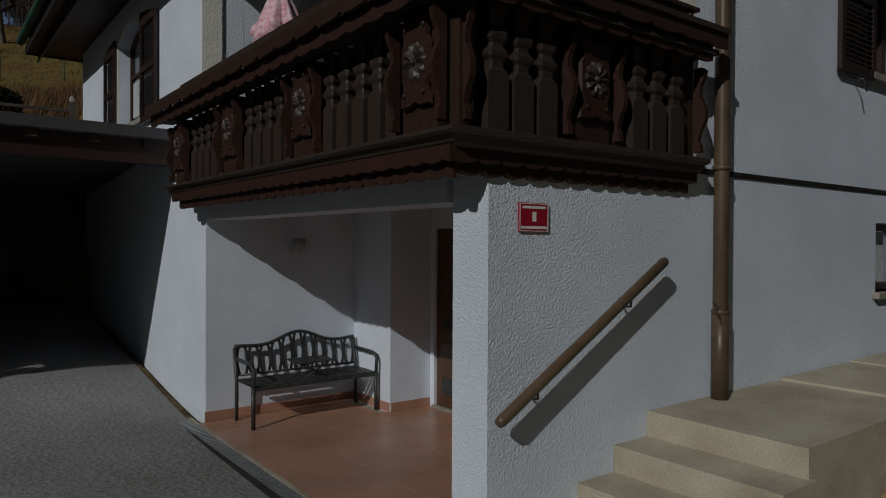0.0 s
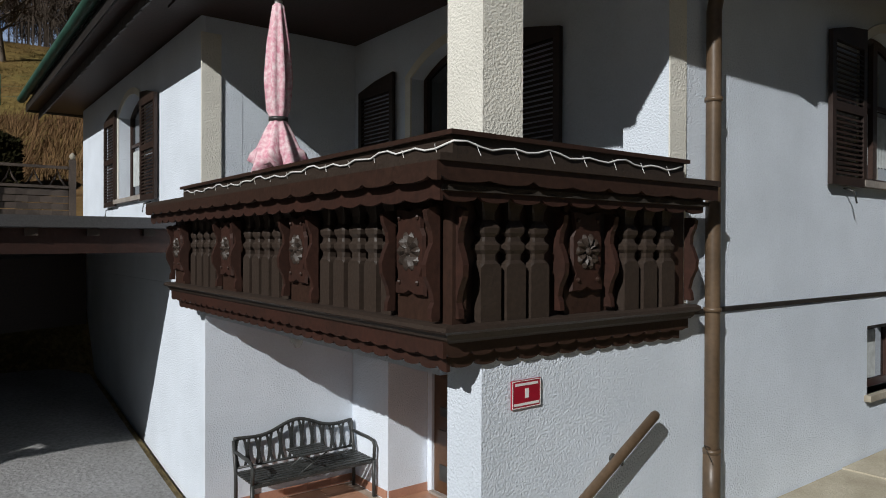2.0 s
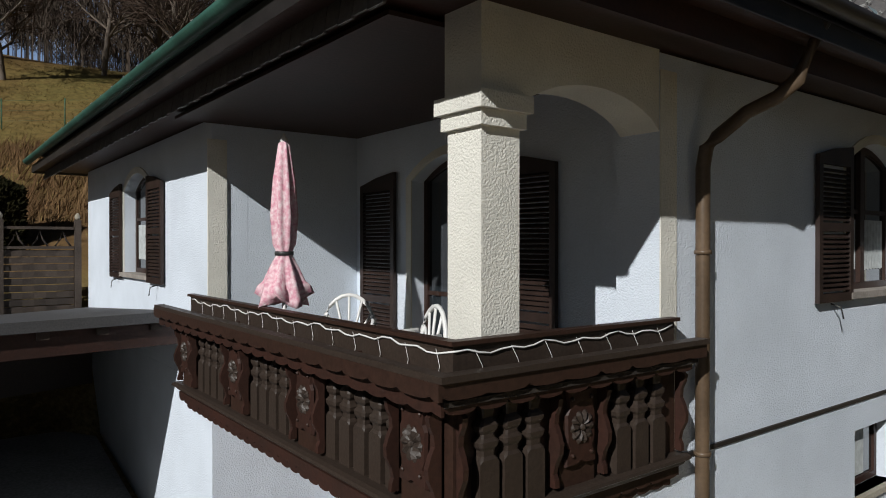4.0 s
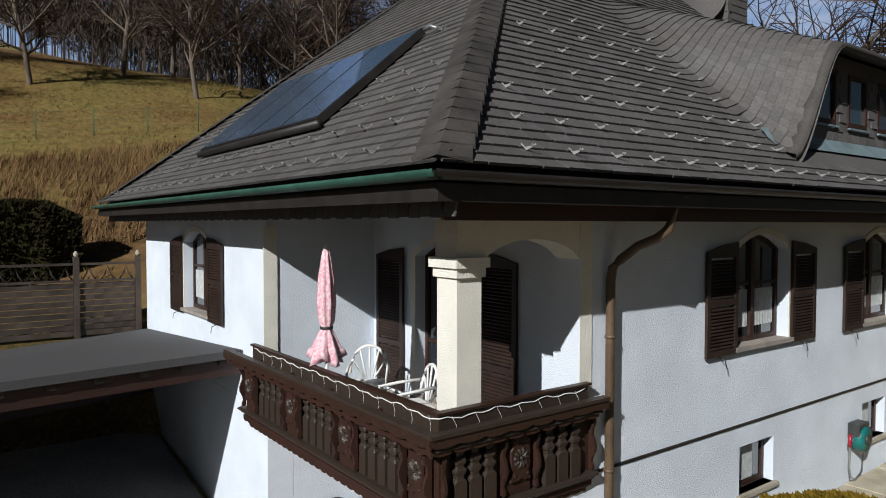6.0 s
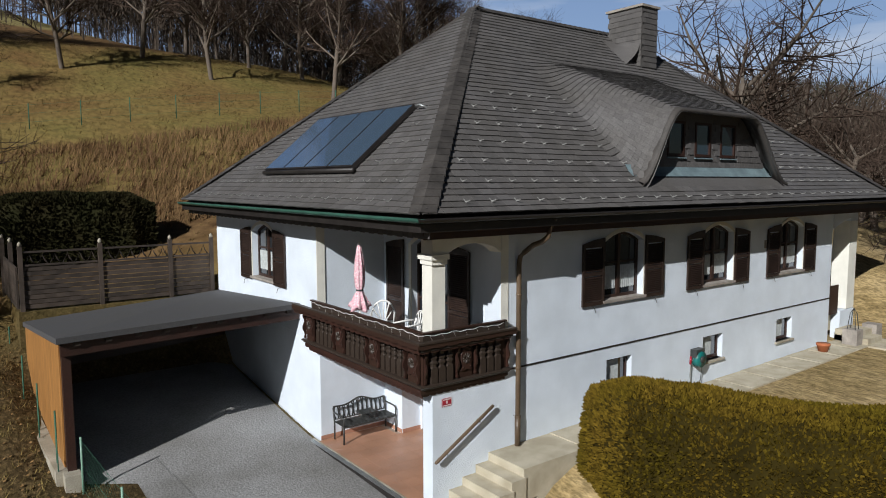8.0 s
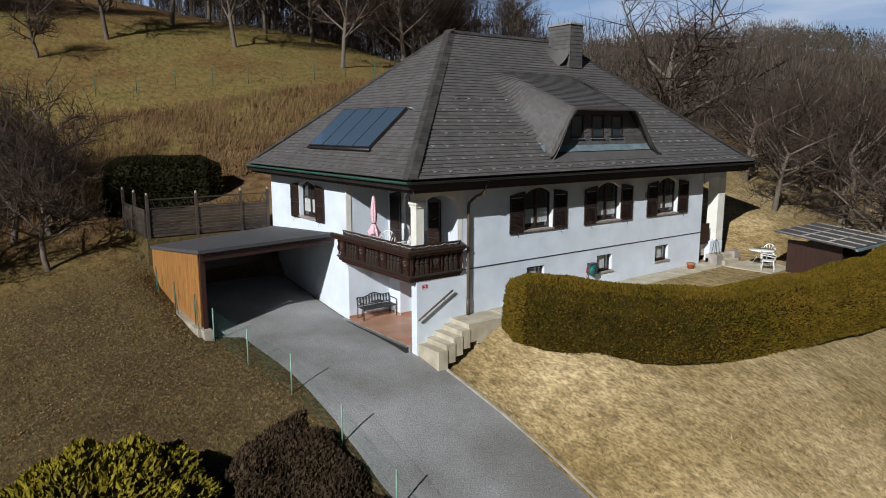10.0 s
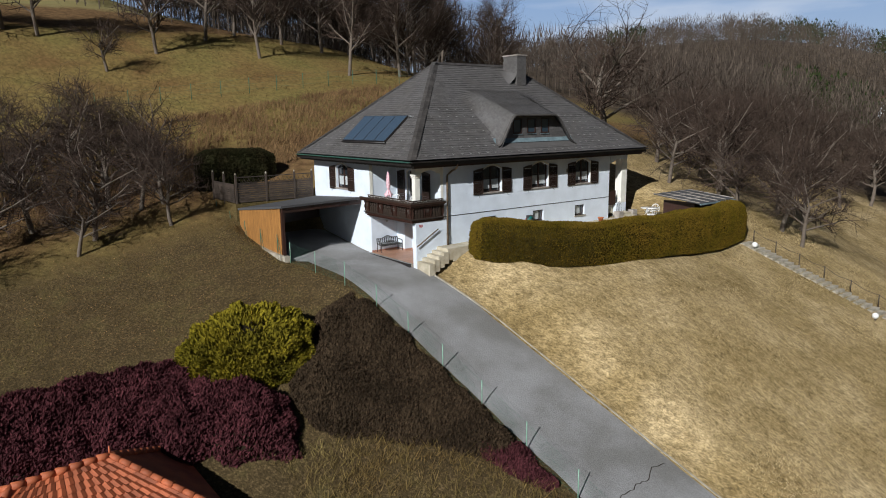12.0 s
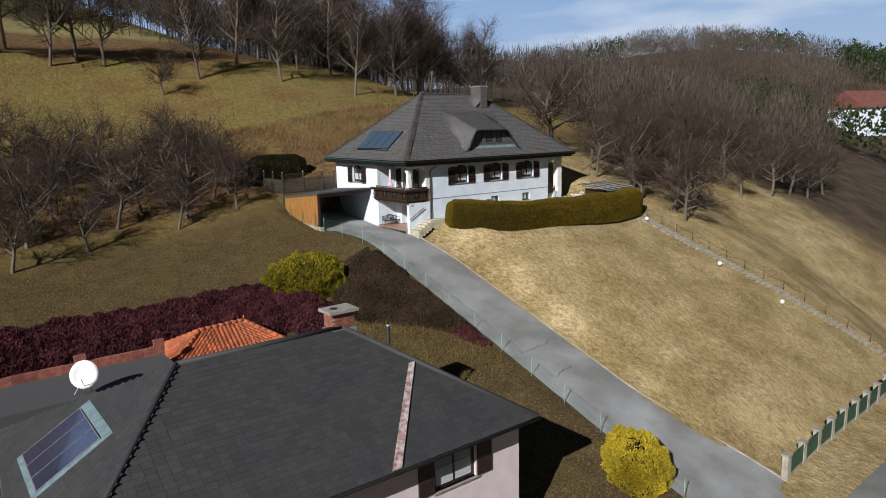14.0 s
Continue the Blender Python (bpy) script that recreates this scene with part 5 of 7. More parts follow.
for x, y, s in ((-6.6, 15.6, 0.8), (-17.2, 26.7, 1.1), (-10.6, 22.9, 1.15), (-5.0, 22.9, 1.0), (-13.5, 19.5, 1.1), (-18.8, 14.5, 0.9), (-24.5, 24.0, 1.2), (-21.0, 29.0, 1.2), (-14.0, 30.5, 1.1), (-8.2, 27.5, 1.1), (-26.0, 17.0, 1.1), (-24.0, 13.0, 0.9), (-7.5, 19.0, 1.0),
                (-29.0, 22.0, 1.2), (-28.0, 30.0, 1.2), (-12.0, 14.8, 0.8), (-19.5, 22.5, 1.2), (-15.5, 23.0, 1.2), (-8.5, 24.5, 1.1), (-22.5, 17.0, 1.1), (-11.5, 26.5, 1.2), (-26.5, 26.5, 1.3), (-18.0, 31.0, 1.3), (-6.0, 19.0, 0.9), (-23.5, 33.0, 1.3), (-9.0, 20.5, 1.1), (-31.0, 27.0, 1.3), (-33.0, 19.0, 1.3), (27.0, 0.0, 1.2), (30.5, -4.5, 1.1), (31.0, 4.0, 1.3), (26.5, -6.5, 0.9), (35.5, -0.5, 1.2), (36.0, 8.0, 1.3), (52.0, 10.0, 1.4), (60.0, 10.0, 1.4), (64.0, 2.0, 1.3), (70.0, 6.0, 1.4), (50.0, 14.0, 1.3), (74.0, 2.0, 1.3), (66.0, 12.0, 1.4), (44.0, 12.0, 1.3), (-2.0, 49.5, 1.0), (25.5, -2.4, 1.05), (27.5, -4.6, 1.1), (29.0, 1.0, 1.25), (25.5, 3.0, 1.0), (32.0, -2.0, 1.1), (34.5, 4.0, 1.2), (29.5, 7.0, 1.1),
                (45.0, 4.0, 1.2), (50.0, 1.0, 1.1), (54.0, 6.0, 1.3), (48.0, 9.0, 1.2), (58.0, 1.5, 1.2), (62.0, 6.0, 1.3), (42.0, 8.0, 1.2), (67.0, 1.0, 1.2), (56.0, 12.0, 1.3), (39.0, 12.0, 1.2), (46.0, 16.0, 1.2)):
    plant(ORCH, x, y, s)
BIG = bare_tree("old_pear_tree", 77, 6.2, 0.30, ORCHARD, on_ground(26.6, 9.7), "large old bare pear tree with knotty limbs", "", None, None, 3)
for x, y, s in ((27.7, 41.2, 1.0), (31.0, 44.0, 0.9), (-9.5, 59.4, 1.3), (-13.0, 57.7, 1.0), (-6.5, 58.2, 1.0), (11.0, 57.8, 1.1), (15.6, 60.5, 1.1), (20.7, 57.7, 1.0), (34.0, 47.0, 1.1), (38.0, 50.0, 1.0), (25.0, 55.0, 1.1), (30.0, 57.0, 1.0), (36.0, 60.0, 1.1), (42.0, 54.0, 1.0),
                (28.0, 66.0, 1.1), (22.0, 70.0, 1.1), (35.0, 70.0, 1.2), (42.0, 66.0, 1.0), (48.0, 60.0, 1.1), (46.0, 72.0, 1.1), (52.0, 66.0, 1.0), (18.0, 74.0, 1.1), (30.0, 76.0, 1.1), (40.0, 78.0, 1.2), (56.0, 74.0, 1.1), (50.0, 80.0, 1.2), (45.0, 45.0, 0.8), (50.0, 50.0, 0.9), (60.0, 60.0, 1.0), (-17.0, 62.0, 1.1), (-22.0, 58.0, 1.0)):
    plant(FORE, x, y, s)

# far woods: one mass of simple bare crowns, and conifers among them
V, F, CV, CF = [], [], [], []
rnd = random.Random(9)


def crown(V, F, x, y, z, h, n, wide, low, thick, long):
    """A far crown: short thin shoots spread through an egg-shaped head."""
    for k in range(n):
        a, u = rnd.uniform(0, 6.28), rnd.uniform(-1, 1)
        q = (rnd.random() ** 0.45) * math.sqrt(1 - u * u * 0.96)
        px, py = x + math.cos(a) * q * wide * h, y + math.sin(a) * q * wide * h
        pz = z + h * (low + (1 - low) * 0.5 * (1 + u))
        dx, dy, dz = (px - x) / h + rnd.uniform(-0.25, 0.25), (py - y) / h + rnd.uniform(-0.25, 0.25), (pz - z) / h * 0.7 + rnd.uniform(-0.1, 0.3)
        m = long * h * rnd.uniform(0.5, 1.2) / max(0.2, math.sqrt(dx * dx + dy * dy + dz * dz))
        w, b = thick * h * rnd.uniform(0.6, 1.3), rnd.uniform(0, 6.28)
        wx, wy = math.cos(b) * w, math.sin(b) * w
        i = len(V)
        V.extend([(px - wx, py - wy, pz), (px + wx, py + wy, pz + w * 0.4), (px + dx * m, py + dy * m, pz + dz * m)])
        F.append((i, i + 1, i + 2))


def far_tree(x, y, h, n=70):
    z = hill_z(x, y)
    crown(V, F, x, y, z, h, n, 0.30, 0.28, 0.0075, 0.20)
    i = len(V)
    V.extend([(x - h * 0.007, y + h * 0.003, z - 1), (x + h * 0.007, y - h * 0.004, z - 1), (x + h * 0.006, y, z + h * 0.85)])
    F.append((i, i + 1, i + 2))


def far_conifer(x, y, h):
    crown(CV, CF, x, y, hill_z(x, y), h, 60, 0.24, 0.18, 0.035, 0.10)


for k in range(7600):
    x, y = rnd.uniform(62, 460), rnd.uniform(8, 360)
    green = noise.noise(Vector((x / 60, y / 60, 3)))
    if x > 130 and green > 0.16 and y < 0.75 * x:
        far_conifer(x, y, rnd.uniform(7, 11))
    elif noise.noise(Vector((x / 45, y / 45, 8))) > -0.30 and not (x < 190 and abs(y - 0.38 * x + 31) < 6):
        far_tree(x, y, rnd.uniform(6, 11), 90 if x + y < 170 else 55)
for k in range(900):
    x, y = rnd.uniform(-60, 62), rnd.uniform(66, 130)
    if x > 0.35 * (84 - y) + 2 or (y > 92 and x > -30) or y > 108:
        far_tree(x, y, rnd.uniform(6, 12), 110)
tagged(link("far_woods", V, F, M_FARWOOD), "bare grey-brown woods covering the far hill", "woods", kind="stuff")
tagged(link("far_conifers", CV, CF, M_CONIFER), "dark green conifers among the far woods", "conifers", kind="stuff")


def foliage(V, F, p, out, size, rnd, droop=0.0):
    """A small flat spray of leaves pointing outward from p."""
    d = (out + Vector((rnd.uniform(-1, 1), rnd.uniform(-1, 1), rnd.uniform(-0.4, 1.0) - droop)) * 0.75).normalized()
    s = d.cross(Vector((rnd.uniform(-1, 1), rnd.uniform(-1, 1), rnd.uniform(-1, 1)))).normalized()
    l, w = size * rnd.uniform(0.7, 1.4), size * rnd.uniform(0.22, 0.4)
    i = len(V)
    m = s.cross(d) * w * 0.5
    V.extend([p, p + d * l * 0.5 + s * w + m, p + d * l, p + d * l * 0.5 - s * w + m])
    F.append((i, i + 1, i + 2, i + 3))


def clipped_hedge(name, line, half, top, bottom, mat, label, count, size, seed, shade=None):
    """A hedge along a line of (x, y): a lumpy core and a coat of sprays."""
    rnd = random.Random(seed)
    pts = [Vector((*p, 0)) for p in line]
    path = []
    for a, b in zip(pts, pts[1:]):
        n = max(2, int((b - a).length / 0.35))
        path += [a.lerp(b, k / n) for k in range(n)]
    path.append(pts[-1])
    for _ in range(6):
        path = [path[0]] + [(path[i - 1] + path[i] * 2 + path[i + 1]) / 4 for i in range(1, len(path) - 1)] + [path[-1]]
    root = thing(name, (path[len(path) // 2].x, path[len(path) // 2].y, bottom(path[len(path) // 2])), label, "hedge")
    prof = [(-1.0, 0.0), (-1.05, 0.3), (-1.0, 0.65), (-0.8, 0.92), (-0.35, 1.0), (0.35, 1.0), (0.8, 0.92), (1.0, 0.65), (1.05, 0.3), (1.0, 0.0)]
    V, F, S, SF = [], [], [], []
    cols = []
    for i, p in enumerate(path):
        d = (path[min(i + 1, len(path) - 1)] - path[max(i - 1, 0)]).normalized()
        n = Vector((d.y, -d.x, 0))
        end = min(1.0, 0.35 + 0.9 * min(i, len(path) - 1 - i) * 0.35)
        b, t = bottom(p), top(p)
        col = []
        for u, v in prof:
            q = p + n * u * half * (0.55 + 0.45 * end) + Vector((0, 0, b + (t - b) * v * (0.80 + 0.20 * end)))
            k = noise.noise(q * 1.1) * 0.12 + noise.noise(q * 3.0) * 0.06
            q += (n * u * 0.8 + Vector((0, 0, v * 0.6))) * k
            col.append(q)
        cols.append((col, n, d))
    for col, n, d in cols:
        V.extend(col)
    m = len(prof)
    for i in range(len(cols) - 1):
        F += [(i * m + j, i * m + j + 1, (i + 1) * m + j + 1, (i + 1) * m + j) for j in range(m - 1)]
    F += [tuple(range(m)), tuple(range(len(V) - 1, len(V) - 1 - m, -1))]
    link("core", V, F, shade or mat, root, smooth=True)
    for _ in range(count):
        i = rnd.randrange(len(cols) - 1)
        j = rnd.randrange(m - 1)
        a, b = rnd.random(), rnd.random()
        p = cols[i][0][j].lerp(cols[i][0][j + 1], a).lerp(cols[i + 1][0][j].lerp(cols[i + 1][0][j + 1], a), b)
        u, v = prof[j]
        out = cols[i][1] * u + Vector((0, 0, 0.9 if v > 0.85 else 0.15))
        if i < 3:
            out -= cols[i][2] * 1.0
        if i > len(cols) - 5:
            out += cols[i][2] * 1.0
        foliage(S, SF, p - out * 0.02, out, size, rnd)
    for col, d, e in ((cols[0][0], -cols[0][2], 0), (cols[-1][0], cols[-1][2], 1)):
        for _ in range(count // 40):
            p = col[rnd.randrange(m)].lerp(col[rnd.randrange(m)], rnd.random())
            foliage(S, SF, p, d, size, rnd)
    tagged(link("foliage", S, SF, mat, root), kind="stuff")
    return root


M_YEW = material("blackish green hedge foliage", (0.016, 0.017, 0.006), 0.85, 0.3, 0.8, 6, 0.0, second=(0.026, 0.020, 0.008), amount=0.7, island=0.5)
# darker hedge colour for the core, painted in place of shade behind the sprays
M_HEDGESHADE = material("hedge core with painted shade", (0.030, 0.022, 0.004), 0.95, 0.3, 2, 20, 0.0)
clipped_hedge("thuja_hedge", [(5.35, 1.15), (5.5, -0.6), (6.25, -2.5), (8.4, -4.2), (11.5, -4.85), (15.0, -5.0), (19.0, -4.9), (22.3, -4.3)], 0.75, lambda p: 2.34 + 0.07 * math.sin(p.x * 1.3), lambda p: min(0.35, ground_z(p.x, p.y)) - 0.1, M_HEDGE, "clipped olive-brown thuja hedge curving round the garden", 90000, 0.10, 21, M_HEDGESHADE)
clipped_hedge("dark_hedge", [(-3.4, 20.2), (-1.0, 19.6), (1.6, 19.2)], 1.1, lambda p: 5.7, lambda p: 2.5, M_YEW, "dark green conifer hedge behind the garden fence", 16000, 0.13, 22)


def mound(name, cx, cy, rx, ry, h, mat, label, count, size, seed, droop=0.0, shade=None, category="shrub", layers=3):
    """A loose shrub: layered sprays over a low dome."""
    rnd = random.Random(seed)
    root = thing(name, on_ground(cx, cy), label, category)
    V, F, S, SF = [], [], [], []
    n = 18
    for j in range(7):
        t = j / 6
        for k in range(n):
            a = 2 * math.pi * k / n
            r = math.cos(t * math.pi / 2) ** 0.6 * 0.92
            x, y = cx + rx * r * math.cos(a), cy + ry * r * math.sin(a)
            q = Vector((x, y, ground_z(x, y) + h * math.sin(t * math.pi / 2) * 0.85 - 0.1))
            q += Vector((math.cos(a), math.sin(a), 0.6)) * noise.noise(q * 0.9) * 0.3
            V.append(q)
    for j in range(6):
        F += [(j * n + k, j * n + (k + 1) % n, (j + 1) * n + (k + 1) % n, (j + 1) * n + k) for k in range(n)]
    F.append(tuple(range(6 * n, 7 * n)))
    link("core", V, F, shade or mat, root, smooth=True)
    for _ in range(count):
        a, t = rnd.uniform(0, 2 * math.pi), math.asin(rnd.random() ** 0.8)
        r = math.cos(t) ** 0.6
        lump = 1 + 0.24 * noise.noise(Vector((math.cos(a) * 3, math.sin(a) * 3, t * 3 + seed)))
        x, y = cx + rx * r * lump * math.cos(a), cy + ry * r * lump * math.sin(a)
        p = Vector((x, y, ground_z(x, y) + h * lump * math.sin(t) * rnd.uniform(0.75, 1.0)))
        out = Vector((math.cos(a) * (1 - t * 0.4), math.sin(a) * (1 - t * 0.4), 0.35 + t * 0.5 - droop))
        foliage(S, SF, p, out, size, rnd, droop)
    tagged(link("foliage", S, SF, mat, root), kind="stuff")
    return root


# near-black colour paints the shade inside the shrubs onto their cores
M_SHADE = material("shrub core with painted shade", (0.018, 0.014, 0.008), 0.95, 0.3, 2, 20, 0.0)
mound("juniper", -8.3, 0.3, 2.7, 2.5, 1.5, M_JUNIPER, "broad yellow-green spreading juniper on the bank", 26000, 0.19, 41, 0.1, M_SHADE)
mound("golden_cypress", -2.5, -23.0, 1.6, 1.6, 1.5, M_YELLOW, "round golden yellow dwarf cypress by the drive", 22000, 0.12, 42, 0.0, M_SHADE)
# low brown shrubs sprawling over the bank beside the drive
def sprawl(name, poly, h, mat, label, count, size, seed):
    rnd = random.Random(seed)
    pts = [Vector(p) for p in poly]
    xs, ys = [p.x for p in pts], [p.y for p in pts]

    def inside(x, y):
        """The distance to the outline, below 0 outside."""
        best, odd = 1e9, False
        for a, b in zip(pts, pts[1:] + pts[:1]):
            ab, ap = b - a, Vector((x, y)) - a
            t = max(0, min(1, ap.dot(ab) / ab.length_squared))
            best = min(best, (ap - ab * t).length)
            if (a.y > y) != (b.y > y) and x < a.x + (y - a.y) / (b.y - a.y) * (b.x - a.x):
                odd = not odd
        return best if odd else -best

    def top(x, y):
        d = inside(x, y) + 0.5 * noise.noise(Vector((x * 0.9, y * 0.9, seed)))
        if d <= 0:
            return None
        return ground_z(x, y) + h * min(1, d / 0.9) ** 0.6 * (0.75 + 0.35 * noise.noise(Vector((x * 0.6, y * 0.6, 2))) + 0.25 * noise.noise(Vector((x * 1.7, y * 1.7, 5))))

    root = thing(name, on_ground(sum(xs) / len(xs), sum(ys) / len(ys)), label, "shrub")
    V, F, S, SF, idx = [], [], [], [], {}
    g = 0.3
    for i in range(int((max(xs) - min(xs)) / g) + 1):
        for j in range(int((max(ys) - min(ys)) / g) + 1):
            x, y = min(xs) + i * g, min(ys) + j * g
            z = top(x, y)
            if z is not None:
                idx[i, j] = len(V)
                V.append((x, y, z - 0.14))
    for i, j in list(idx):
        q = [(i, j), (i + 1, j), (i + 1, j + 1), (i, j + 1)]
        if all(k in idx for k in q):
            F.append([idx[k] for k in q])
    # the core carries the shade between the sprays in its colour
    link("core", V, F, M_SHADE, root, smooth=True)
    while len(SF) < count:
        x, y = rnd.uniform(min(xs), max(xs)), rnd.uniform(min(ys), max(ys))
        z = top(x, y)
        if z is not None:
            foliage(S, SF, Vector((x, y, z - rnd.uniform(0.05, 0.2))), Vector((0.5, -0.2, 0.7)), size, rnd)
    tagged(link("foliage", S, SF, mat, root), kind="stuff")


sprawl("cotoneaster", [(-2.5, 1.2), (-4.2, 1.6), (-6.0, -0.4), (-8.2, -3.2), (-8.0, -5.4), (-5.4, -8.2), (-2.9, -10.8), (-2.3, -9.0), (-2.35, -3.0)], 0.75, M_TWIGDARK, "low dark brown leafless shrubs sprawling over the bank", 85000, 0.15, 51)
sprawl("barberry", [(-2.4, -9.2), (-3.8, -9.0), (-3.4, -11.6), (-2.3, -12.2)], 0.5, M_TWIGRED, "small purple-brown barberry shrub beside the drive", 6000, 0.16, 52)
sprawl("barberry_hedge", [(-8.6, -2.6), (-10.4, 1.0), (-14.0, 2.2), (-20.0, 3.0), (-28.0, 4.0), (-28.0, -2.0), (-18.0, -3.4), (-12.0, -4.6), (-9.4, -6.2), (-8.2, -4.4)], 1.25, M_TWIGRED, "wide purple-brown leafless barberry hedge", 95000, 0.17, 61)

# ---- fittings on the south wall ----
pipe = thing("downpipe", (4.20, 2.28, 0.75), "brown rainwater downpipe with elbow and brackets", "downpipe")
bar("pipe", [(4.20, 2.27, 0.80), (4.20, 2.27, 2.0), (4.20, 2.27, 4.52), (4.21, 2.25, 4.66), (4.26, 2.20, 4.74), (4.32, 2.0, 4.90), (4.36, 1.80, 4.98), (4.39, 1.68, 5.08), (4.41, 1.52, 5.44)], 0.052, M_PIPE, pipe, 12)
bar("pipe", [(4.20, 2.27, 0.80), (4.20, 2.27, 1.42)], 0.060, M_PIPE, pipe, 12, "wider foot of the pipe")
for z in (1.42, 2.42, 3.9):
    bar("bracket", [(4.20, 2.27, z - 0.015), (4.20, 2.27, z + 0.015)], 0.062, M_PIPE, pipe, 12)
bar("wire", [(4.15, 2.25, 1.45), (4.03, 2.22, 1.50), (4.09, 2.2, 1.38)], 0.004, M_IRON, pipe, 4)

rail = thing("handrail", (2.85, 2.26, 1.4), "brown round metal handrail on the wall by the steps", "handrail")
bar("tube", [(2.12, 2.25, 0.965), (2.14, 2.25, 0.977), (3.51, 2.25, 1.775), (3.53, 2.25, 1.787)], [0.024, 0.032, 0.032, 0.024], M_PIPE, rail, 12)
for t in (0.2, 0.76):
    x, z = 2.12 + 1.41 * t, 0.965 + 0.822 * t
    bar("bracket", [(x, 2.25, z - 0.03), (x + 0.02, 2.27, z - 0.08), (x + 0.03, 2.33, z - 0.085), (x + 0.03, YS, z - 0.06)], 0.008, M_IRON, rail, 6)
    bar("rose", [(x + 0.03, YS - 0.012, z - 0.06), (x + 0.03, YS, z - 0.06)], 0.03, M_IRON, rail, 10)

sign = thing("sign", (2.46, YS - 0.006, 2.03), "small dark red enamel house sign, white lettering", "sign")
block("plate", (2.35, 2.575, YS - 0.012, YS - 0.002, 1.955, 2.115), M_SIGN, sign, "", 0.003)
part("border", slab(rect(2.353, 2.572, 1.958, 2.112), [rect(2.357, 2.568, 1.962, 2.108)], south(YS - 0.0145), 0.002), M_WHITE, sign)


for x0, x1, z0, z1 in ((2.375, 2.55, 2.083, 2.097), (2.365, 2.56, 1.972, 1.986), (2.45, 2.478, 2.012, 2.065)):
    block("bar", (x0, x1, YS - 0.0145, YS - 0.0125, z0, z1), M_WHITE, sign, "", 0)

lamp = thing("wall_lamp", (3.15, 6.82, 1.75), "white wall lamp with a glass jar shade", "lamp")
bar("base", [(3.15, 6.858, 1.78), (3.15, 6.81, 1.78)], 0.05, M_WHITE, lamp, 10)
bar("shade", [(3.15, 6.76, 1.70), (3.15, 6.76, 1.76), (3.15, 6.76, 1.80), (3.15, 6.76, 1.93)], [0.03, 0.06, 0.075, 0.07], M_CURTAIN, lamp, 12)
bar("arm", [(3.15, 6.82, 1.76), (3.15, 6.78, 1.73), (3.15, 6.76, 1.72)], 0.014, M_WHITE, lamp, 6)

# ---- metal bench with folding middle table ----
bench = thing("bench", (3.2, 6.35, 0.0), "dark grey metal garden bench with slatted curved back", "bench")
X0, X1, YB, YF = 2.42, 3.86, 6.72, 6.26


def back_top(x):
    t = (x - X0) / (X1 - X0)
    return 0.76 + 0.11 * math.exp(-((t - 0.5) / 0.22) ** 2) + 0.015 * math.cos(t * 12)


for x in (X0, X1):
    bar("leg", [(x, YB, 0.0), (x, YB, 0.42), (x, YB + 0.06, 0.76)], 0.02, M_IRON, bench, 6)
    bar("leg", [(x, YF, 0.0), (x, YF, 0.42)], 0.022, M_IRON, bench, 6)
    bar("armrest", [(x, YF, 0.42), (x, YF - 0.01, 0.57), (x, YF + 0.03, 0.63), (x, YF + 0.12, 0.645), (x, YB + 0.03, 0.65)], 0.02, M_IRON, bench, 6)
n = 30
bar("top_rail", [(X0 + (X1 - X0) * k / n, YB + 0.06, back_top(X0 + (X1 - X0) * k / n)) for k in range(n + 1)], 0.02, M_IRON, bench, 6)
bar("back_rail", [(X0, YB + 0.02, 0.47), (X1, YB + 0.02, 0.47)], 0.014, M_IRON, bench, 6)
for k in range(22):
    x = X0 + (X1 - X0) * (k + 0.7) / 22.4
    t = back_top(x)
    w = 0.016
    bend = 0.03 * (1 if k % 2 else -1)
    bm = bmesh.new()
    r = []
    for s in range(5):
        z = 0.47 + (t - 0.47) * s / 4
        xx = x + bend * math.sin(math.pi * s / 4)
        y = YB + 0.02 + 0.04 * s / 4
        r.append([bm.verts.new(q) for q in ((xx - w, y - 0.004, z), (xx + w, y - 0.004, z), (xx + w, y + 0.004, z), (xx - w, y + 0.004, z))])
    for a, b in zip(r, r[1:]):
        for j in range(4):
            bm.faces.new((a[j], a[(j + 1) % 4], b[(j + 1) % 4], b[j]))
    part("back_slat", bm, M_IRON, bench)
for k in range(7):
    y = YF + 0.01 + 0.07 * k
    block("seat_slat", (X0, X1, y, y + 0.045, 0.415, 0.432), M_IRON, bench, "", 0.003)
block("apron", (X0, X1, YF - 0.012, YF + 0.008, 0.385, 0.415), M_IRON, bench, "", 0.003)
for k in range(5):
    y = YF + 0.04 + 0.07 * k
    block("table_slat", (2.94, 3.36, y, y + 0.05, 0.60, 0.615), M_IRON, bench, "folding middle table", 0.003)
for a, b in ((2.99, 3.30), (3.30, 2.99)):
    for y in (YF + 0.06, YF + 0.32):
        bar("table_strut", [(a, y, 0.43), (b, y, 0.60)], 0.009, M_IRON, bench, 5)

# ---- on the loggia: folded parasol, white chairs ----
parasol = thing("parasol", (2.06, 4.82, 2.54), "closed parasol with pink floral cloth tied shut", "parasol")
V, F = [], []
prof = [(3.47, 0.03, 0), (3.50, 0.20, 0.06), (3.56, 0.185, 0.05), (3.65, 0.15, 0.04), (3.78, 0.105, 0.02), (3.86, 0.07, 0.006), (3.90, 0.068, 0.005), (3.96, 0.09, 0.015), (4.2, 0.105, 0.02), (4.5, 0.085, 0.018), (4.68, 0.06, 0.012), (4.80, 0.045, 0.006), (4.83, 0.02, 0)]
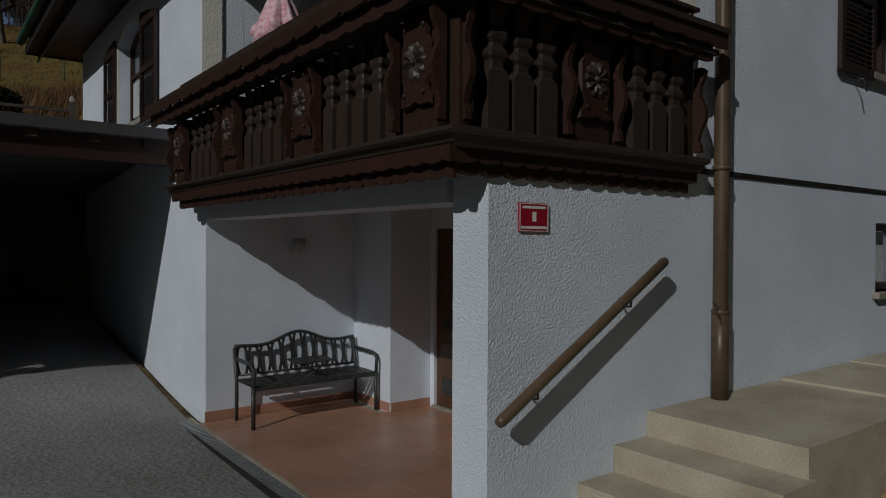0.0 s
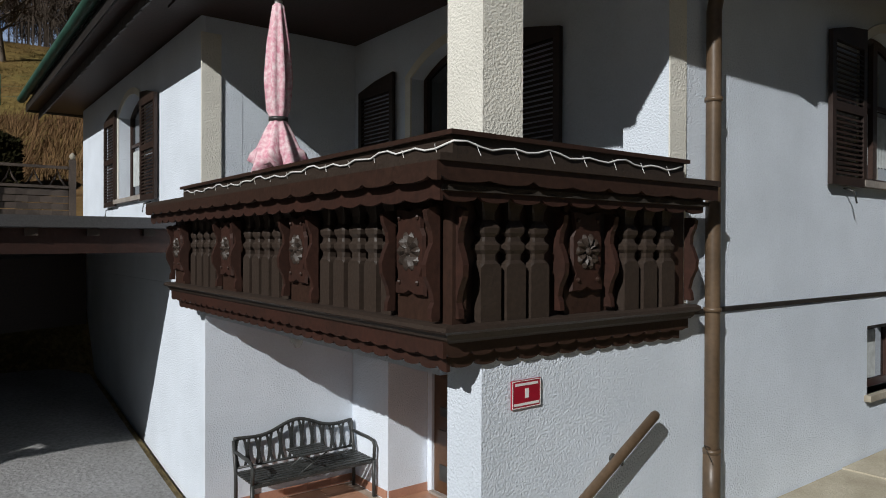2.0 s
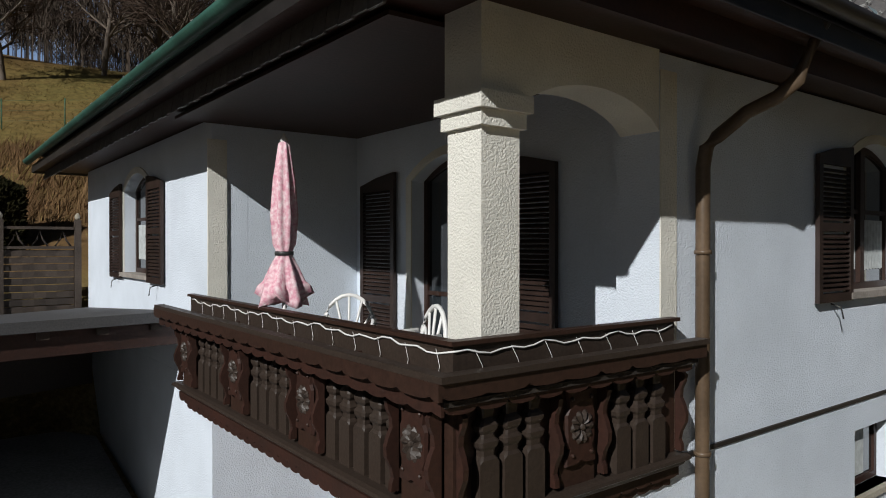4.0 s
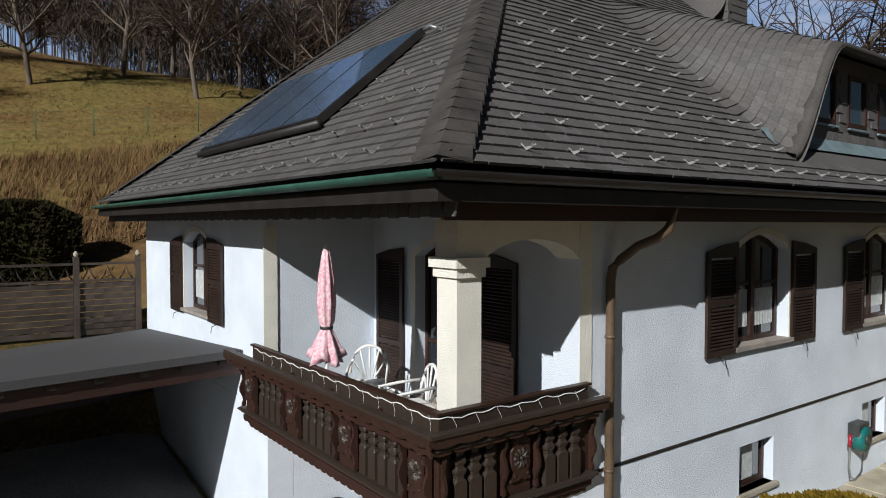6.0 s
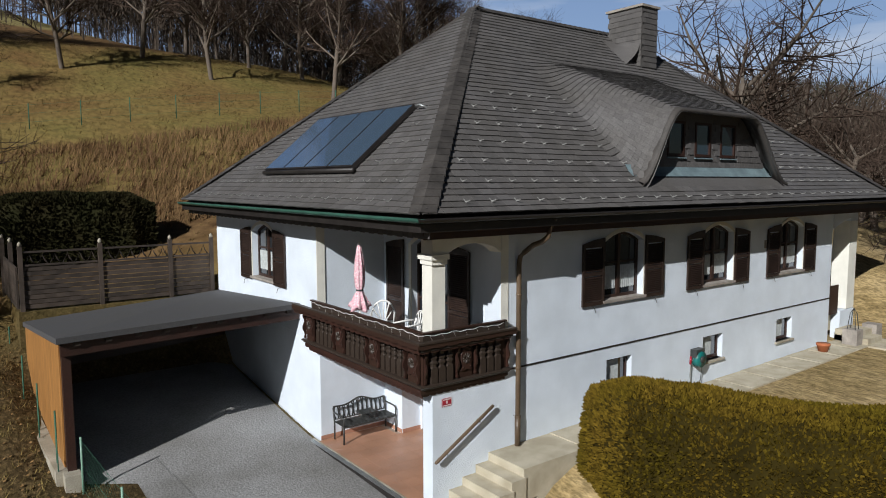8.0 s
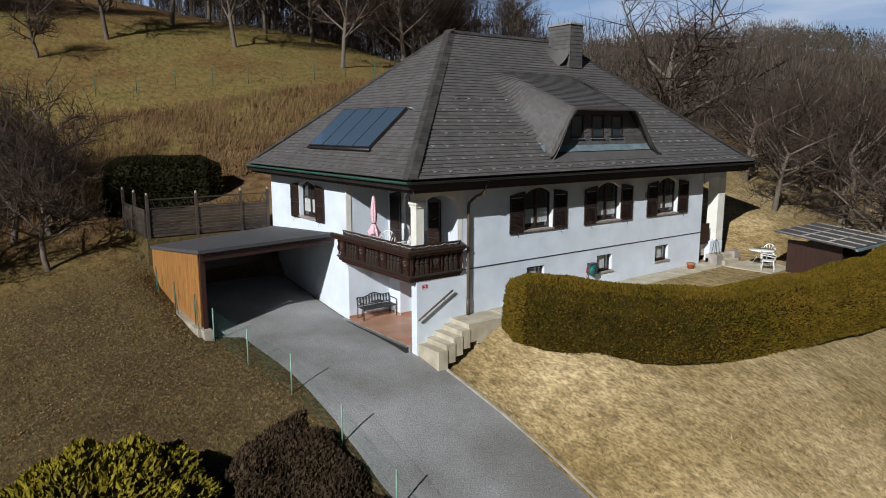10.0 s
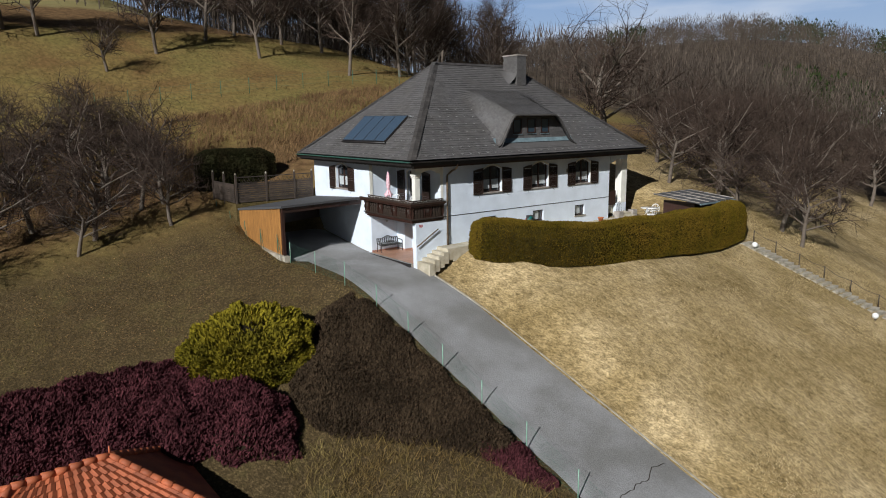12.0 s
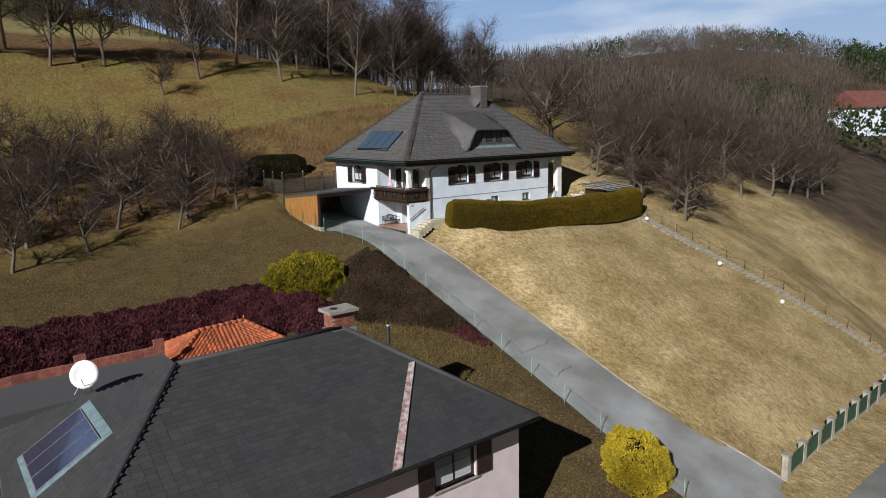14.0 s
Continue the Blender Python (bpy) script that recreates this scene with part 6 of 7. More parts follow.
for z, r, w in prof:
    for k in range(32):
        a = 2 * math.pi * k / 32
        q = r + w * math.cos(8 * a + z * 1.5)
        V.append((2.06 + q * math.cos(a), 4.82 + q * math.sin(a), z - (0.07 * math.cos(4 * a) if r > 0.17 else 0)))
for j in range(len(prof) - 1):
    F += [(j * 32 + k, j * 32 + (k + 1) % 32, (j + 1) * 32 + (k + 1) % 32, (j + 1) * 32 + k) for k in range(32)]
link("canopy", V, F, M_PINK, parasol, "pink and white floral cloth", True)
bar("pole", [(2.06, 4.82, 2.54), (2.06, 4.82, 3.6)], 0.02, M_WHITE, parasol)
bar("tip", [(2.06, 4.82, 4.81), (2.06, 4.82, 4.84), (2.06, 4.82, 4.86), (2.06, 4.82, 4.89)], [0.03, 0.035, 0.015, 0.012], M_WHITE, parasol)
bar("tie", [(2.06, 4.82, 3.865), (2.06, 4.82, 3.90)], 0.078, M_IRON, parasol, 16)


def garden_chair(at, turn, label, group, z0):
    c = thing("garden_chair", (0, 0, 0), label, "chair", group)
    for x in (-0.24, 0.24):
        for y in (-0.24, 0.24):
            bar("leg", [(x * 1.05, y * 1.05, 0), (x * 0.9, y * 0.9, 0.43)], 0.02, M_WHITE, c, 6)
        bar("armrest", [(x, -0.24, 0.43), (x * 1.1, -0.26, 0.63), (x * 1.1, 0, 0.66), (x, 0.26, 0.68)], 0.02, M_WHITE, c, 6)
    block("seat", (-0.25, 0.25, -0.25, 0.25, 0.42, 0.45), M_WHITE, c, "", 0.015)
    ring = [(0.27 * math.cos(math.pi * k / 12), 0.28 + 0.05 * math.sin(math.pi * k / 12), 0.52 + 0.38 * math.sin(math.pi * k / 12)) for k in range(13)]
    bar("backrest", ring, 0.022, M_WHITE, c, 6)
    for k in range(5):
        a = math.pi * (k + 1) / 6
        bar("back_slat", [(0.08 * math.cos(a), 0.27, 0.46), (0.26 * math.cos(a), 0.32, 0.52 + 0.36 * math.sin(a))], 0.014, M_WHITE, c, 5)
    c.location, c.rotation_euler = at, (0, 0, turn)
    return c


garden_chair((2.95, 5.35, 2.54), -0.6, "white plastic garden chair with fan-shaped back", "chairs on the loggia", 2.54)
garden_chair((2.75, 4.1, 2.54), -1.8, "white plastic garden chair with fan-shaped back", "chairs on the loggia", 2.54)

# ---- solar collector and roof details ----
solar = thing("solar_collector", on_west(7.5, 2.5, 0.1), "four blue glass solar collector panels on the roof", "solar panel")


def roof_west(u, d, h):
    return Vector(on_west(u, d, h))


D0, D1 = 1.30, 3.45
for k in range(4):
    u0, u1 = 5.30 + 1.165 * k, 6.445 + 1.165 * k
    V = [roof_west(u, d, h) for h in (0.05, 0.15) for u, d in ((u0, D0), (u1, D0), (u1, D1), (u0, D1))]
    fr = link("collector", V, [(0, 1, 2, 3), (7, 6, 5, 4), (0, 4, 5, 1), (1, 5, 6, 2), (2, 6, 7, 3), (3, 7, 4, 0)], M_DARK, solar, "dark framed collector")
    V = [roof_west(u, d, h) for h in (0.152, 0.158) for u, d in ((u0 + 0.03, D0 + 0.04), (u1 - 0.03, D0 + 0.04), (u1 - 0.03, D1 - 0.04), (u0 + 0.03, D1 - 0.04))]
    link("pane", V, [(0, 1, 2, 3), (7, 6, 5, 4), (0, 4, 5, 1), (1, 5, 6, 2), (2, 6, 7, 3), (3, 7, 4, 0)], M_SOLAR, fr, "blue glass")
bar("tray", [roof_west(5.2, D0 - 0.06, 0.09), roof_west(9.95, D0 - 0.06, 0.09)], 0.06, M_DARK, solar, 6)
bar("pipe", [roof_west(5.2, D1 - 0.06, 0.12), roof_west(5.05, D1 - 0.05, 0.14), roof_west(4.9, D1 - 0.02, 0.02)], 0.03, M_ALU, solar, 6)

# ---- hose reel, flower pot, vent ----
reel = thing("hose_reel", (10.45, YS - 0.14, 1.55), "green and grey wall hose reel with trailing hose", "hose reel")
bar("drum", [(10.45, YS - 0.06, 1.62), (10.45, YS - 0.24, 1.62)], 0.20, M_TEAL, reel, 18)
bar("hub", [(10.45, YS - 0.24, 1.62), (10.45, YS - 0.27, 1.62)], 0.09, M_IRON, reel, 12)
block("housing", (10.26, 10.62, YS - 0.20, YS - 0.02, 1.66, 1.88), M_IRON, reel, "", 0.03)
bar("hose", [(10.28, YS - 0.12, 1.68), (10.18, YS - 0.10, 1.55), (10.15, YS - 0.10, 1.2), (10.22, YS - 0.1, 1.0), (10.4, YS - 0.1, 0.94), (10.62, YS - 0.1, 1.02), (10.66, YS - 0.1, 1.3), (10.58, YS - 0.14, 1.5)], 0.015, M_ALU, reel, 6)
bar("nozzle", [(10.17, YS - 0.1, 1.72), (10.15, YS - 0.1, 1.52)], 0.03, M_SIGN, reel, 8)
pot = thing("flower_pot", (16.6, 1.9, 0.95), "terracotta flower pot on the walkway", "flower pot")
bar("pot", [(16.6, 1.9, 0.95), (16.6, 1.9, 1.13), (16.6, 1.9, 1.14), (16.6, 1.9, 1.2)], [0.13, 0.18, 0.20, 0.20], M_ORANGE, pot, 14)
vent = thing("wall_vent", (13.8, YS - 0.01, 4.35), "small grey wall vent grille", "vent")
block("grille", (13.72, 13.86, YS - 0.014, YS - 0.001, 4.25, 4.48), M_CEMENT, vent, "", 0.003)

# ---- porch at the east end ----
porch = thing("porch", (19.0, 3.0, 0.9), "white pillared porch with parapet under the roof end", "porch")
block("pillar", (19.2, 19.75, YS + 0.02, 2.9, 1.9, 4.82), M_CREAM, porch, "cream square pillar", 0.012)
block("parapet", (18.75, 19.75, YS + 0.01, 2.65, 0.6, 1.88), M_PLASTER, porch, "white parapet", 0.01)
part("arch", slab([(18.01, 5.28), (18.01, 4.60)] + [(18.01 + 1.2 * k / 10, 4.60 + 0.3 * math.sin(math.pi * k / 20)) for k in range(11)][1:] + [(19.21, 4.83), (19.75, 4.83), (19.75, 5.28)], [], south(YS + 0.02), 0.3), M_PLASTER, porch)
block("floor", (18.01, 20.0, 2.66, 8.0, 1.2, 1.75), M_STEP, porch, "", 0.01)
block("gate", (18.05, 18.72, YS + 0.08, YS + 0.12, 1.8, 2.75), M_WOOD, porch, "dark wooden door leaf", 0.005)
for x, y in ((18.25, 1.75), (19.7, 1.75)):
    bp = thing("stone_post", (x, y, 0.95), "low pale stone post beside the porch steps", "post", "porch posts")
    block("shaft", (x - 0.22, x + 0.22, y - 0.22, y + 0.22, 0.85, 1.45), M_CEMENT, bp, "", 0.02)
lan = thing("lantern", (18.25, 1.75, 1.45), "black iron lantern on a stone post", "lantern")
for dx in (-0.12, 0.12):
    for dy in (-0.12, 0.12):
        bar("rod", [(18.25 + dx, 1.75 + dy, 1.45), (18.25 + dx * 0.6, 1.75 + dy * 0.6, 1.95), (18.25, 1.75, 2.12)], 0.012, M_IRON, lan, 5)
for k in range(2):
    block("step", (18.45, 19.5, 1.36 + 0.3 * k, YS + 0.01, 0.95, 1.15 + 0.18 * k), M_STEP, porch, "", 0.01)

# ---- patio table, chair and shed behind the hedge ----
table = thing("patio_table", (19.4, 0.2, 1.0), "white metal patio table", "table")
bar("top", [(19.4, 0.2, 1.71), (19.4, 0.2, 1.74)], 0.55, M_WHITE, table, 20)
for k in range(4):
    a = k * math.pi / 2 + 0.5
    bar("leg", [(19.4 + 0.42 * math.cos(a), 0.2 + 0.42 * math.sin(a), 1.0), (19.4 + 0.2 * math.cos(a), 0.2 + 0.2 * math.sin(a), 1.4), (19.4 + 0.38 * math.cos(a), 0.2 + 0.38 * math.sin(a), 1.71)], 0.022, M_WHITE, table, 6)
garden_chair((20.5, 0.5, 1.0), 2.2, "white plastic garden chair beside the patio table", "patio chairs", 1.0)
garden_chair((18.7, -0.5, 1.0), 0.4, "white plastic garden chair beside the patio table", "patio chairs", 1.0)
shed = thing("garden_shed", (20.6, -2.2, 0.9), "small brown wooden shed with flat panelled roof", "shed")
for k in range(14):
    block("board", (19.1 + 0.2 * k, 19.295 + 0.2 * k, -3.30, -3.27, 0.6, 2.35), M_WOODRED, shed, "", 0.003)
    if k < 11:
        block("board", (19.1, 19.13, -3.26 + 0.2 * k, -3.065 + 0.2 * k, 0.6, 2.40), M_WOODRED, shed, "", 0.003)
V = [(18.5, -4.0, 2.42), (22.3, -3.9, 2.42), (22.2, -0.7, 2.75), (18.4, -0.8, 2.75)]
V += [(x, y, z + 0.06) for x, y, z in V]
rf = link("roof", V, [(3, 2, 1, 0), (4, 5, 6, 7), (0, 1, 5, 4), (1, 2, 6, 5), (2, 3, 7, 6), (3, 0, 4, 7)], M_TAR, shed, "dark flat roof")
for k in range(5):
    t = k / 4
    bar("batten", [(18.5 + 3.8 * t, -4.0, 2.50), (18.4 + 3.8 * t, -0.8, 2.83)], 0.03, M_CEMENT, rf, 5)
for t in (0.33, 0.66):
    bar("batten", [(18.5, -4.0 + 3.2 * t, 2.50 + 0.33 * t), (22.3, -4.0 + 3.2 * t, 2.50 + 0.33 * t)], 0.03, M_CEMENT, rf, 5)
block("gutter", (18.5, 22.3, -4.1, -4.0, 2.36, 2.44), M_ZINC, shed, "", 0.01)

# ---- wire fence along the drive ----
dfence = thing("wire_fence", (-2.2, -8.0, drive_z(-8)), "green wire mesh fence with slim metal posts", "fence")
M_POST = material("pale green fence post", (0.20, 0.36, 0.27), 0.5, 0.2, 5, 40, 0.05, 0.002)
M_MESH = material("green mesh wire", (0.05, 0.13, 0.09), 0.5, 0.2, 5, 40, 0.0)
FX = [(-2.95 + 0.85 * step01(8, -2, y), y) for y in [7.1 - 2.5 * k for k in range(14)]]
for x, y in FX:
    z = ground_z(x, y)
    bar("post", [(x, y, z - 0.2), (x, y, z + 1.12)], 0.022, M_POST, dfence, 8)
for (x0, y0), (x1, y1) in zip(FX, FX[1:]):
    V, F = [], []
    a, b = Vector((x0, y0, ground_z(x0, y0))), Vector((x1, y1, ground_z(x1, y1)))
    for h in (0.05, 0.55, 1.05):
        tube(V, F, [a + Vector((0, 0, h)), b + Vector((0, 0, h))], 0.0035, 4, False)
    for k in range(34):
        for s in (1, -1):
            t0 = k / 34
            t1 = t0 + s * 0.30
            if 0 <= t1 <= 1:
                tube(V, F, [a.lerp(b, t0) + Vector((0, 0, 0.05)), a.lerp(b, t1) + Vector((0, 0, 1.05))], 0.0016, 3, False)
    link("mesh", V, F, M_MESH, dfence, "diamond wire mesh")
# wire fence beside the carport and across the upper slope
cfence = thing("kerb_fence", (-2.9, 12.0, 0.5), "green wire posts on the kerb wall", "fence")
for k in range(5):
    t = k / 5
    x, y, z = -3.24 - 0.35 * t, 8.0 + 10.6 * t, 0.42 + 1.9 * t * t
    bar("post", [(x, y, z - 0.1), (x, y, z + 1.1)], 0.02, M_MESH, cfence, 6)
    bar("brace", [(x, y, z + 0.9), (x - 0.05, y - 0.5, z)], 0.014, M_MESH, cfence, 5)
ufence = thing("pasture_fence", (12.0, 36.0, 10.0), "thin green wire fence across the pasture", "fence")
prev = None
for k in range(17):
    x, y = -8 + 2.7 * k, 40.5 - 0.33 * k
    z = ground_z(x, y)
    bar("post", [(x, y, z - 0.2), (x, y, z + 1.5)], 0.03, M_MESH, ufence, 6)
    if prev:
        for h in (0.4, 0.9, 1.4):
            bar("wire", [prev + Vector((0, 0, h)), (x, y, z + h)], 0.006, M_MESH, ufence, 3)
    prev = Vector((x, y, z))

# ---- stone steps down the lawn with ball lamps ----
walk_steps = thing("garden_path", (23.0, -13.0, -3.3), "narrow stone stepped path down the lawn", "path")
prev = None
for k in range(52):
    t = k / 51
    x, y = 21.7 + 1.2 * t + 5.4 * t * t, -5.4 - 17.5 * t
    z = ground_z(x, y)
    block("step", (x - 0.55, x + 0.55, y - 0.17, y + 0.17, z - 0.25, z + 0.07), M_CONC, walk_steps, "", 0.02)
    if k % 4 == 0:
        bar("post", [(x + 0.75, y, z - 0.1), (x + 0.75, y, z + 0.75)], 0.03, M_WOODGREY, walk_steps, 6)
        p = Vector((x + 0.75, y, z + 0.7))
        if prev:
            bar("rope", [prev, prev.lerp(p, 0.5) - Vector((0, 0, 0.12)), p], 0.015, M_WOODGREY, walk_steps, 5)
        prev = p
for k, (x, y) in enumerate(((22.0, -6.0), (22.2, -12.9), (23.2, -17.6))):
    z = ground_z(x, y)
    bl = thing("ball_lamp", (x - 0.5, y, z), "white globe garden lamp beside the path", "lamp", "path lamps")
    V, F = [], []
    tube(V, F, [(x - 0.5, y, z + 0.10 + 0.17 * (1 - math.cos(math.pi * j / 8))) for j in range(9)], [max(0.01, 0.17 * math.sin(math.pi * j / 8)) for j in range(9)], 12)
    link("globe", V, F, M_WHITE, bl, smooth=True)
    bar("foot", [(x - 0.5, y, z), (x - 0.5, y, z + 0.13)], 0.04, M_IRON, bl, 8)

# ---- road, gate and panel fence at the foot of the lawn ----
V, F = [], []
for k in range(60):
    x = -30 + 1.6 * k
    for y in (-33.4, -31.5, -29.6):
        V.append((x, y + 0.045 * (x - 5), max(ground_z(x, y + 0.045 * (x - 5)), ground_z(x, -29.5)) + 0.06))
F = [(k * 3 + j, k * 3 + 3 + j, k * 3 + 4 + j, k * 3 + 1 + j) for k in range(59) for j in range(2)]
tagged(link("road", V, F, M_ROAD, smooth=True), "pale grey asphalt village road", "road", kind="structure")
gate = thing("panel_fence", (9.0, -26.7, -9.7), "green metal panel fence between concrete posts", "fence")
M_PANEL = material("dark green metal panel", (0.012, 0.075, 0.050), 0.45, 0.2, 3, 40, 0.1, 0.003)
prev = None
for k in range(9):
    x, y = 4.55 + 2.05 * k, -26.95 + 0.16 * k
    z = max(ground_z(x, y), -9.95)
    block("post", (x - 0.16, x + 0.16, y - 0.16, y + 0.16, z - 0.4, z + 1.2), M_CONC, gate, "pale concrete post", 0.02)
    block("cap", (x - 0.2, x + 0.2, y - 0.2, y + 0.2, z + 1.2, z + 1.28), M_CEMENT, gate, "", 0.02)
    if prev:
        px, py, pz = prev
        V = [(px + 0.16, py - 0.13, pz + 0.24), (x - 0.16, y - 0.13, z + 0.24), (x - 0.16, y - 0.13, z + 1.16), (px + 0.16, py - 0.13, pz + 1.16)]
        V += [(a, b + 0.05, c) for a, b, c in V]
        link("panel", V, [(0, 1, 2, 3), (7, 6, 5, 4), (0, 4, 5, 1), (1, 5, 6, 2), (2, 6, 7, 3), (3, 7, 4, 0)], M_PANEL, gate, "green metal panel")
        V = [(px + 0.16, py - 0.12, pz - 0.4), (x - 0.16, y - 0.12, z - 0.4), (x - 0.16, y - 0.12, z + 0.22), (px + 0.16, py - 0.12, pz + 0.22)]
        V += [(a, b + 0.24, c) for a, b, c in V]
        link("plinth", V, [(0, 1, 2, 3), (7, 6, 5, 4), (0, 4, 5, 1), (1, 5, 6, 2), (2, 6, 7, 3), (3, 7, 4, 0)], M_CONC, gate)
    prev = (x, y, z)

# ---- neighbour's house below ----
nh = thing("neighbour_house", (-18.0, -18.0, -6.0), "low pinkish house with a dark hipped felt roof", "house")
NX0, NX1, NY0, NY1, NE, NR = -27.5, -10.45, -24.0, -11.4, -3.05, 0.2
R0, R1, RYN = -22.2, -15.5, -17.7
V = [(NX0, NY0, NE), (NX1, NY0, NE), (NX1, NY1, NE), (NX0, NY1, NE), (R0, RYN, NR), (R1, RYN, NR)]
V += [(x, y, z - 0.16) for x, y, z in V[:4]]
M_NROOF = material("charcoal roof shingles", (0.027, 0.027, 0.029), 0.75, 0.35, 0.5, 18, 0.4, 0.006, second=(0.046, 0.044, 0.042), amount=0.9, island=0.16)
nroof = link("roof", V, [(0, 1, 5, 4), (1, 2, 5), (2, 3, 4, 5), (3, 0, 4), (0, 6, 7, 1), (1, 7, 8, 2), (2, 8, 9, 3), (3, 9, 6, 0), (9, 8, 7, 6)], M_NROOF, nh, "dark hipped roof")


def nsouth(u, d, h):
    t = d / math.hypot(RYN - NY0, NR - NE)
    return Vector((u, NY0 + (RYN - NY0) * t - h * 0.43, NE + (NR - NE) * t + h * 0.9))


def nwest(u, d, h):
    t = d / math.hypot(R0 - NX0, NR - NE)
    return Vector((NX0 + (R0 - NX0) * t - h * 0.45, u, NE + (NR - NE) * t + h * 0.89))


V, F = [], []
L1 = math.hypot(RYN - NY0, NR - NE)
GAUGE, WIDE = 0.24, 0.36
shingle_rows(V, F, nsouth, lambda d: NX0 + (R0 - NX0) * d / L1, lambda d: NX1 + (R1 - NX1) * d / L1, L1 - 0.1, lambda u, d: True, None, seed=8, lip=0.016)
L2 = math.hypot(R0 - NX0, NR - NE)
shingle_rows(V, F, nwest, lambda d: NY0 + (RYN - NY0) * d / L2, lambda d: NY1 + (RYN - NY1) * d / L2, L2 - 0.1, lambda u, d: True, None, seed=9, lip=0.016)
tagged(link("shingles", V, F, M_NROOF, nroof, "rows of charcoal shingles"), kind="stuff")
for a, b in (((NX0, NY0, NE), (R0, RYN, NR)), ((NX1, NY0, NE), (R1, RYN, NR)), ((R0, RYN, NR), (R1, RYN, NR))):
    bar("hip_strip", [Vector(a) + Vector((0, 0, 0.02)), Vector(b) + Vector((0, 0, 0.02))], 0.11, M_NROOF, nroof, 6)
M_RUST = material("rusty flaking white sheet metal", (0.52, 0.52, 0.52), 0.5, 0.1, 5, 30, 0.2, 0.004, second=(0.26, 0.07, 0.04), amount=0.9)
V = [nsouth(-13.95, L1 * 0.60, 0.05), nsouth(-13.65, L1 * 0.60, 0.05), nsouth(-16.95, 0.02, 0.05), nsouth(-17.35, 0.02, 0.05)]
V += [p + Vector((0, 0, 0.05)) for p in V]
link("valley_strip", V, [(3, 2, 1, 0), (4, 5, 6, 7), (0, 1, 5, 4), (1, 2, 6, 5), (2, 3, 7, 6), (3, 0, 4, 7)], M_RUST, nroof, "rusty white valley sheet")
M_PINKWALL = material("pale pink render", (0.66, 0.55, 0.56), 0.9, 0.06, 1.5, 50, 0.3, 0.006)
part("wall", slab(rect(-26.6, -10.7, -9.0, -3.12), [rect(-15.0, -13.0, -5.0, -3.55)], south(-23.2), 0.35), M_PINKWALL, nh, "pale pink rendered wall")
part("wall", slab(rect(-22.84, -12.2, -9.0, -3.12), [], west(-11.05), 0.35), M_PINKWALL, nh)
block("wall", (-26.6, -26.25, -22.84, -12.2, -9.0, -3.12), M_PINKWALL, nh)
block("wall", (-26.24, -11.06, -12.5, -12.2, -9.0, -3.12), M_PINKWALL, nh)
nw = part("window", slab(rect(-14.998, -13.002, -4.998, -3.552), [rect(-14.92, -14.04, -4.9, -3.64), rect(-13.96, -13.08, -4.9, -3.64)], south(-23.08), 0.07), M_SHUTTER, nh, "wide dark-framed window")
block("pane", (-14.93, -13.07, -23.05, -23.04, -4.91, -3.63), M_PANE, nw, "", 0)
block("curtain", (-14.85, -13.15, -23.062, -23.056, -4.88, -4.2), M_CURTAIN, nw, "", 0)
block("sill", (-15.1, -12.9, -23.28, -23.08, -5.07, -5.0), M_CEMENT, nw, "", 0.01)
for x0 in (-15.75, -12.95):
    block("shutter", (x0, x0 + 0.72, -23.26, -23.21, -5.0, -3.5), M_SHUTTER, nh, "dark louvred shutter", 0.01)
bar("gutter", [(NX0, NY0 - 0.06, NE - 0.06), (NX1 + 0.05, NY0 - 0.06, NE - 0.06)], 0.07, M_DARK, nroof, 8)
nchim = thing("neighbour_chimney", (-15.5, -17.4, 0.0), "red brick chimney with concrete cap and grey flashing", "chimney")
block("shaft", (-15.95, -14.95, -17.75, -17.05, -0.5, 0.85), M_GROUT, nchim, "", 0.005)
for r in range(10):
    for s in range(4):
        x = -15.97 + 0.255 * s + (0.12 if r % 2 else 0)
        block("brick", (x, min(x + 0.24, -14.93), -17.765, -17.755, 0.0 + r * 0.083, 0.07 + r * 0.083), M_BRICK, nchim, "", 0)
    for s in range(3):
        y = -17.74 + 0.235 * s
        block("brick", (-15.965, -15.955, y, y + 0.22, 0.0 + r * 0.083, 0.07 + r * 0.083), M_BRICK, nchim, "", 0)
block("flashing", (-16.02, -14.88, -17.84, -16.98, -0.45, 0.16), M_ZINC, nchim, "blue-grey sheet flashing", 0.01)
block("cap", (-16.12, -14.78, -17.92, -16.88, 0.85, 0.97), M_CEMENT, nchim, "flat concrete cap", 0.02)
bar("flue", [(-15.7, -17.4, 0.97), (-15.7, -17.4, 1.0)], 0.16, M_DARK, nchim, 12)
vp = thing("vent_pipe", (-12.9, -17.2, -1.3), "grey metal roof vent pipe", "vent")
bar("pipe", [(-12.9, -17.2, -1.8), (-12.9, -17.2, -0.4), (-12.9, -17.2, -0.38), (-12.9, -17.2, -0.3)], [0.07, 0.07, 0.11, 0.11], M_ALU, vp, 10)
pv = thing("photovoltaic_panel", nwest(-17.6, 3.2, 0.1), "three dark blue solar modules with silver frames", "solar panel")
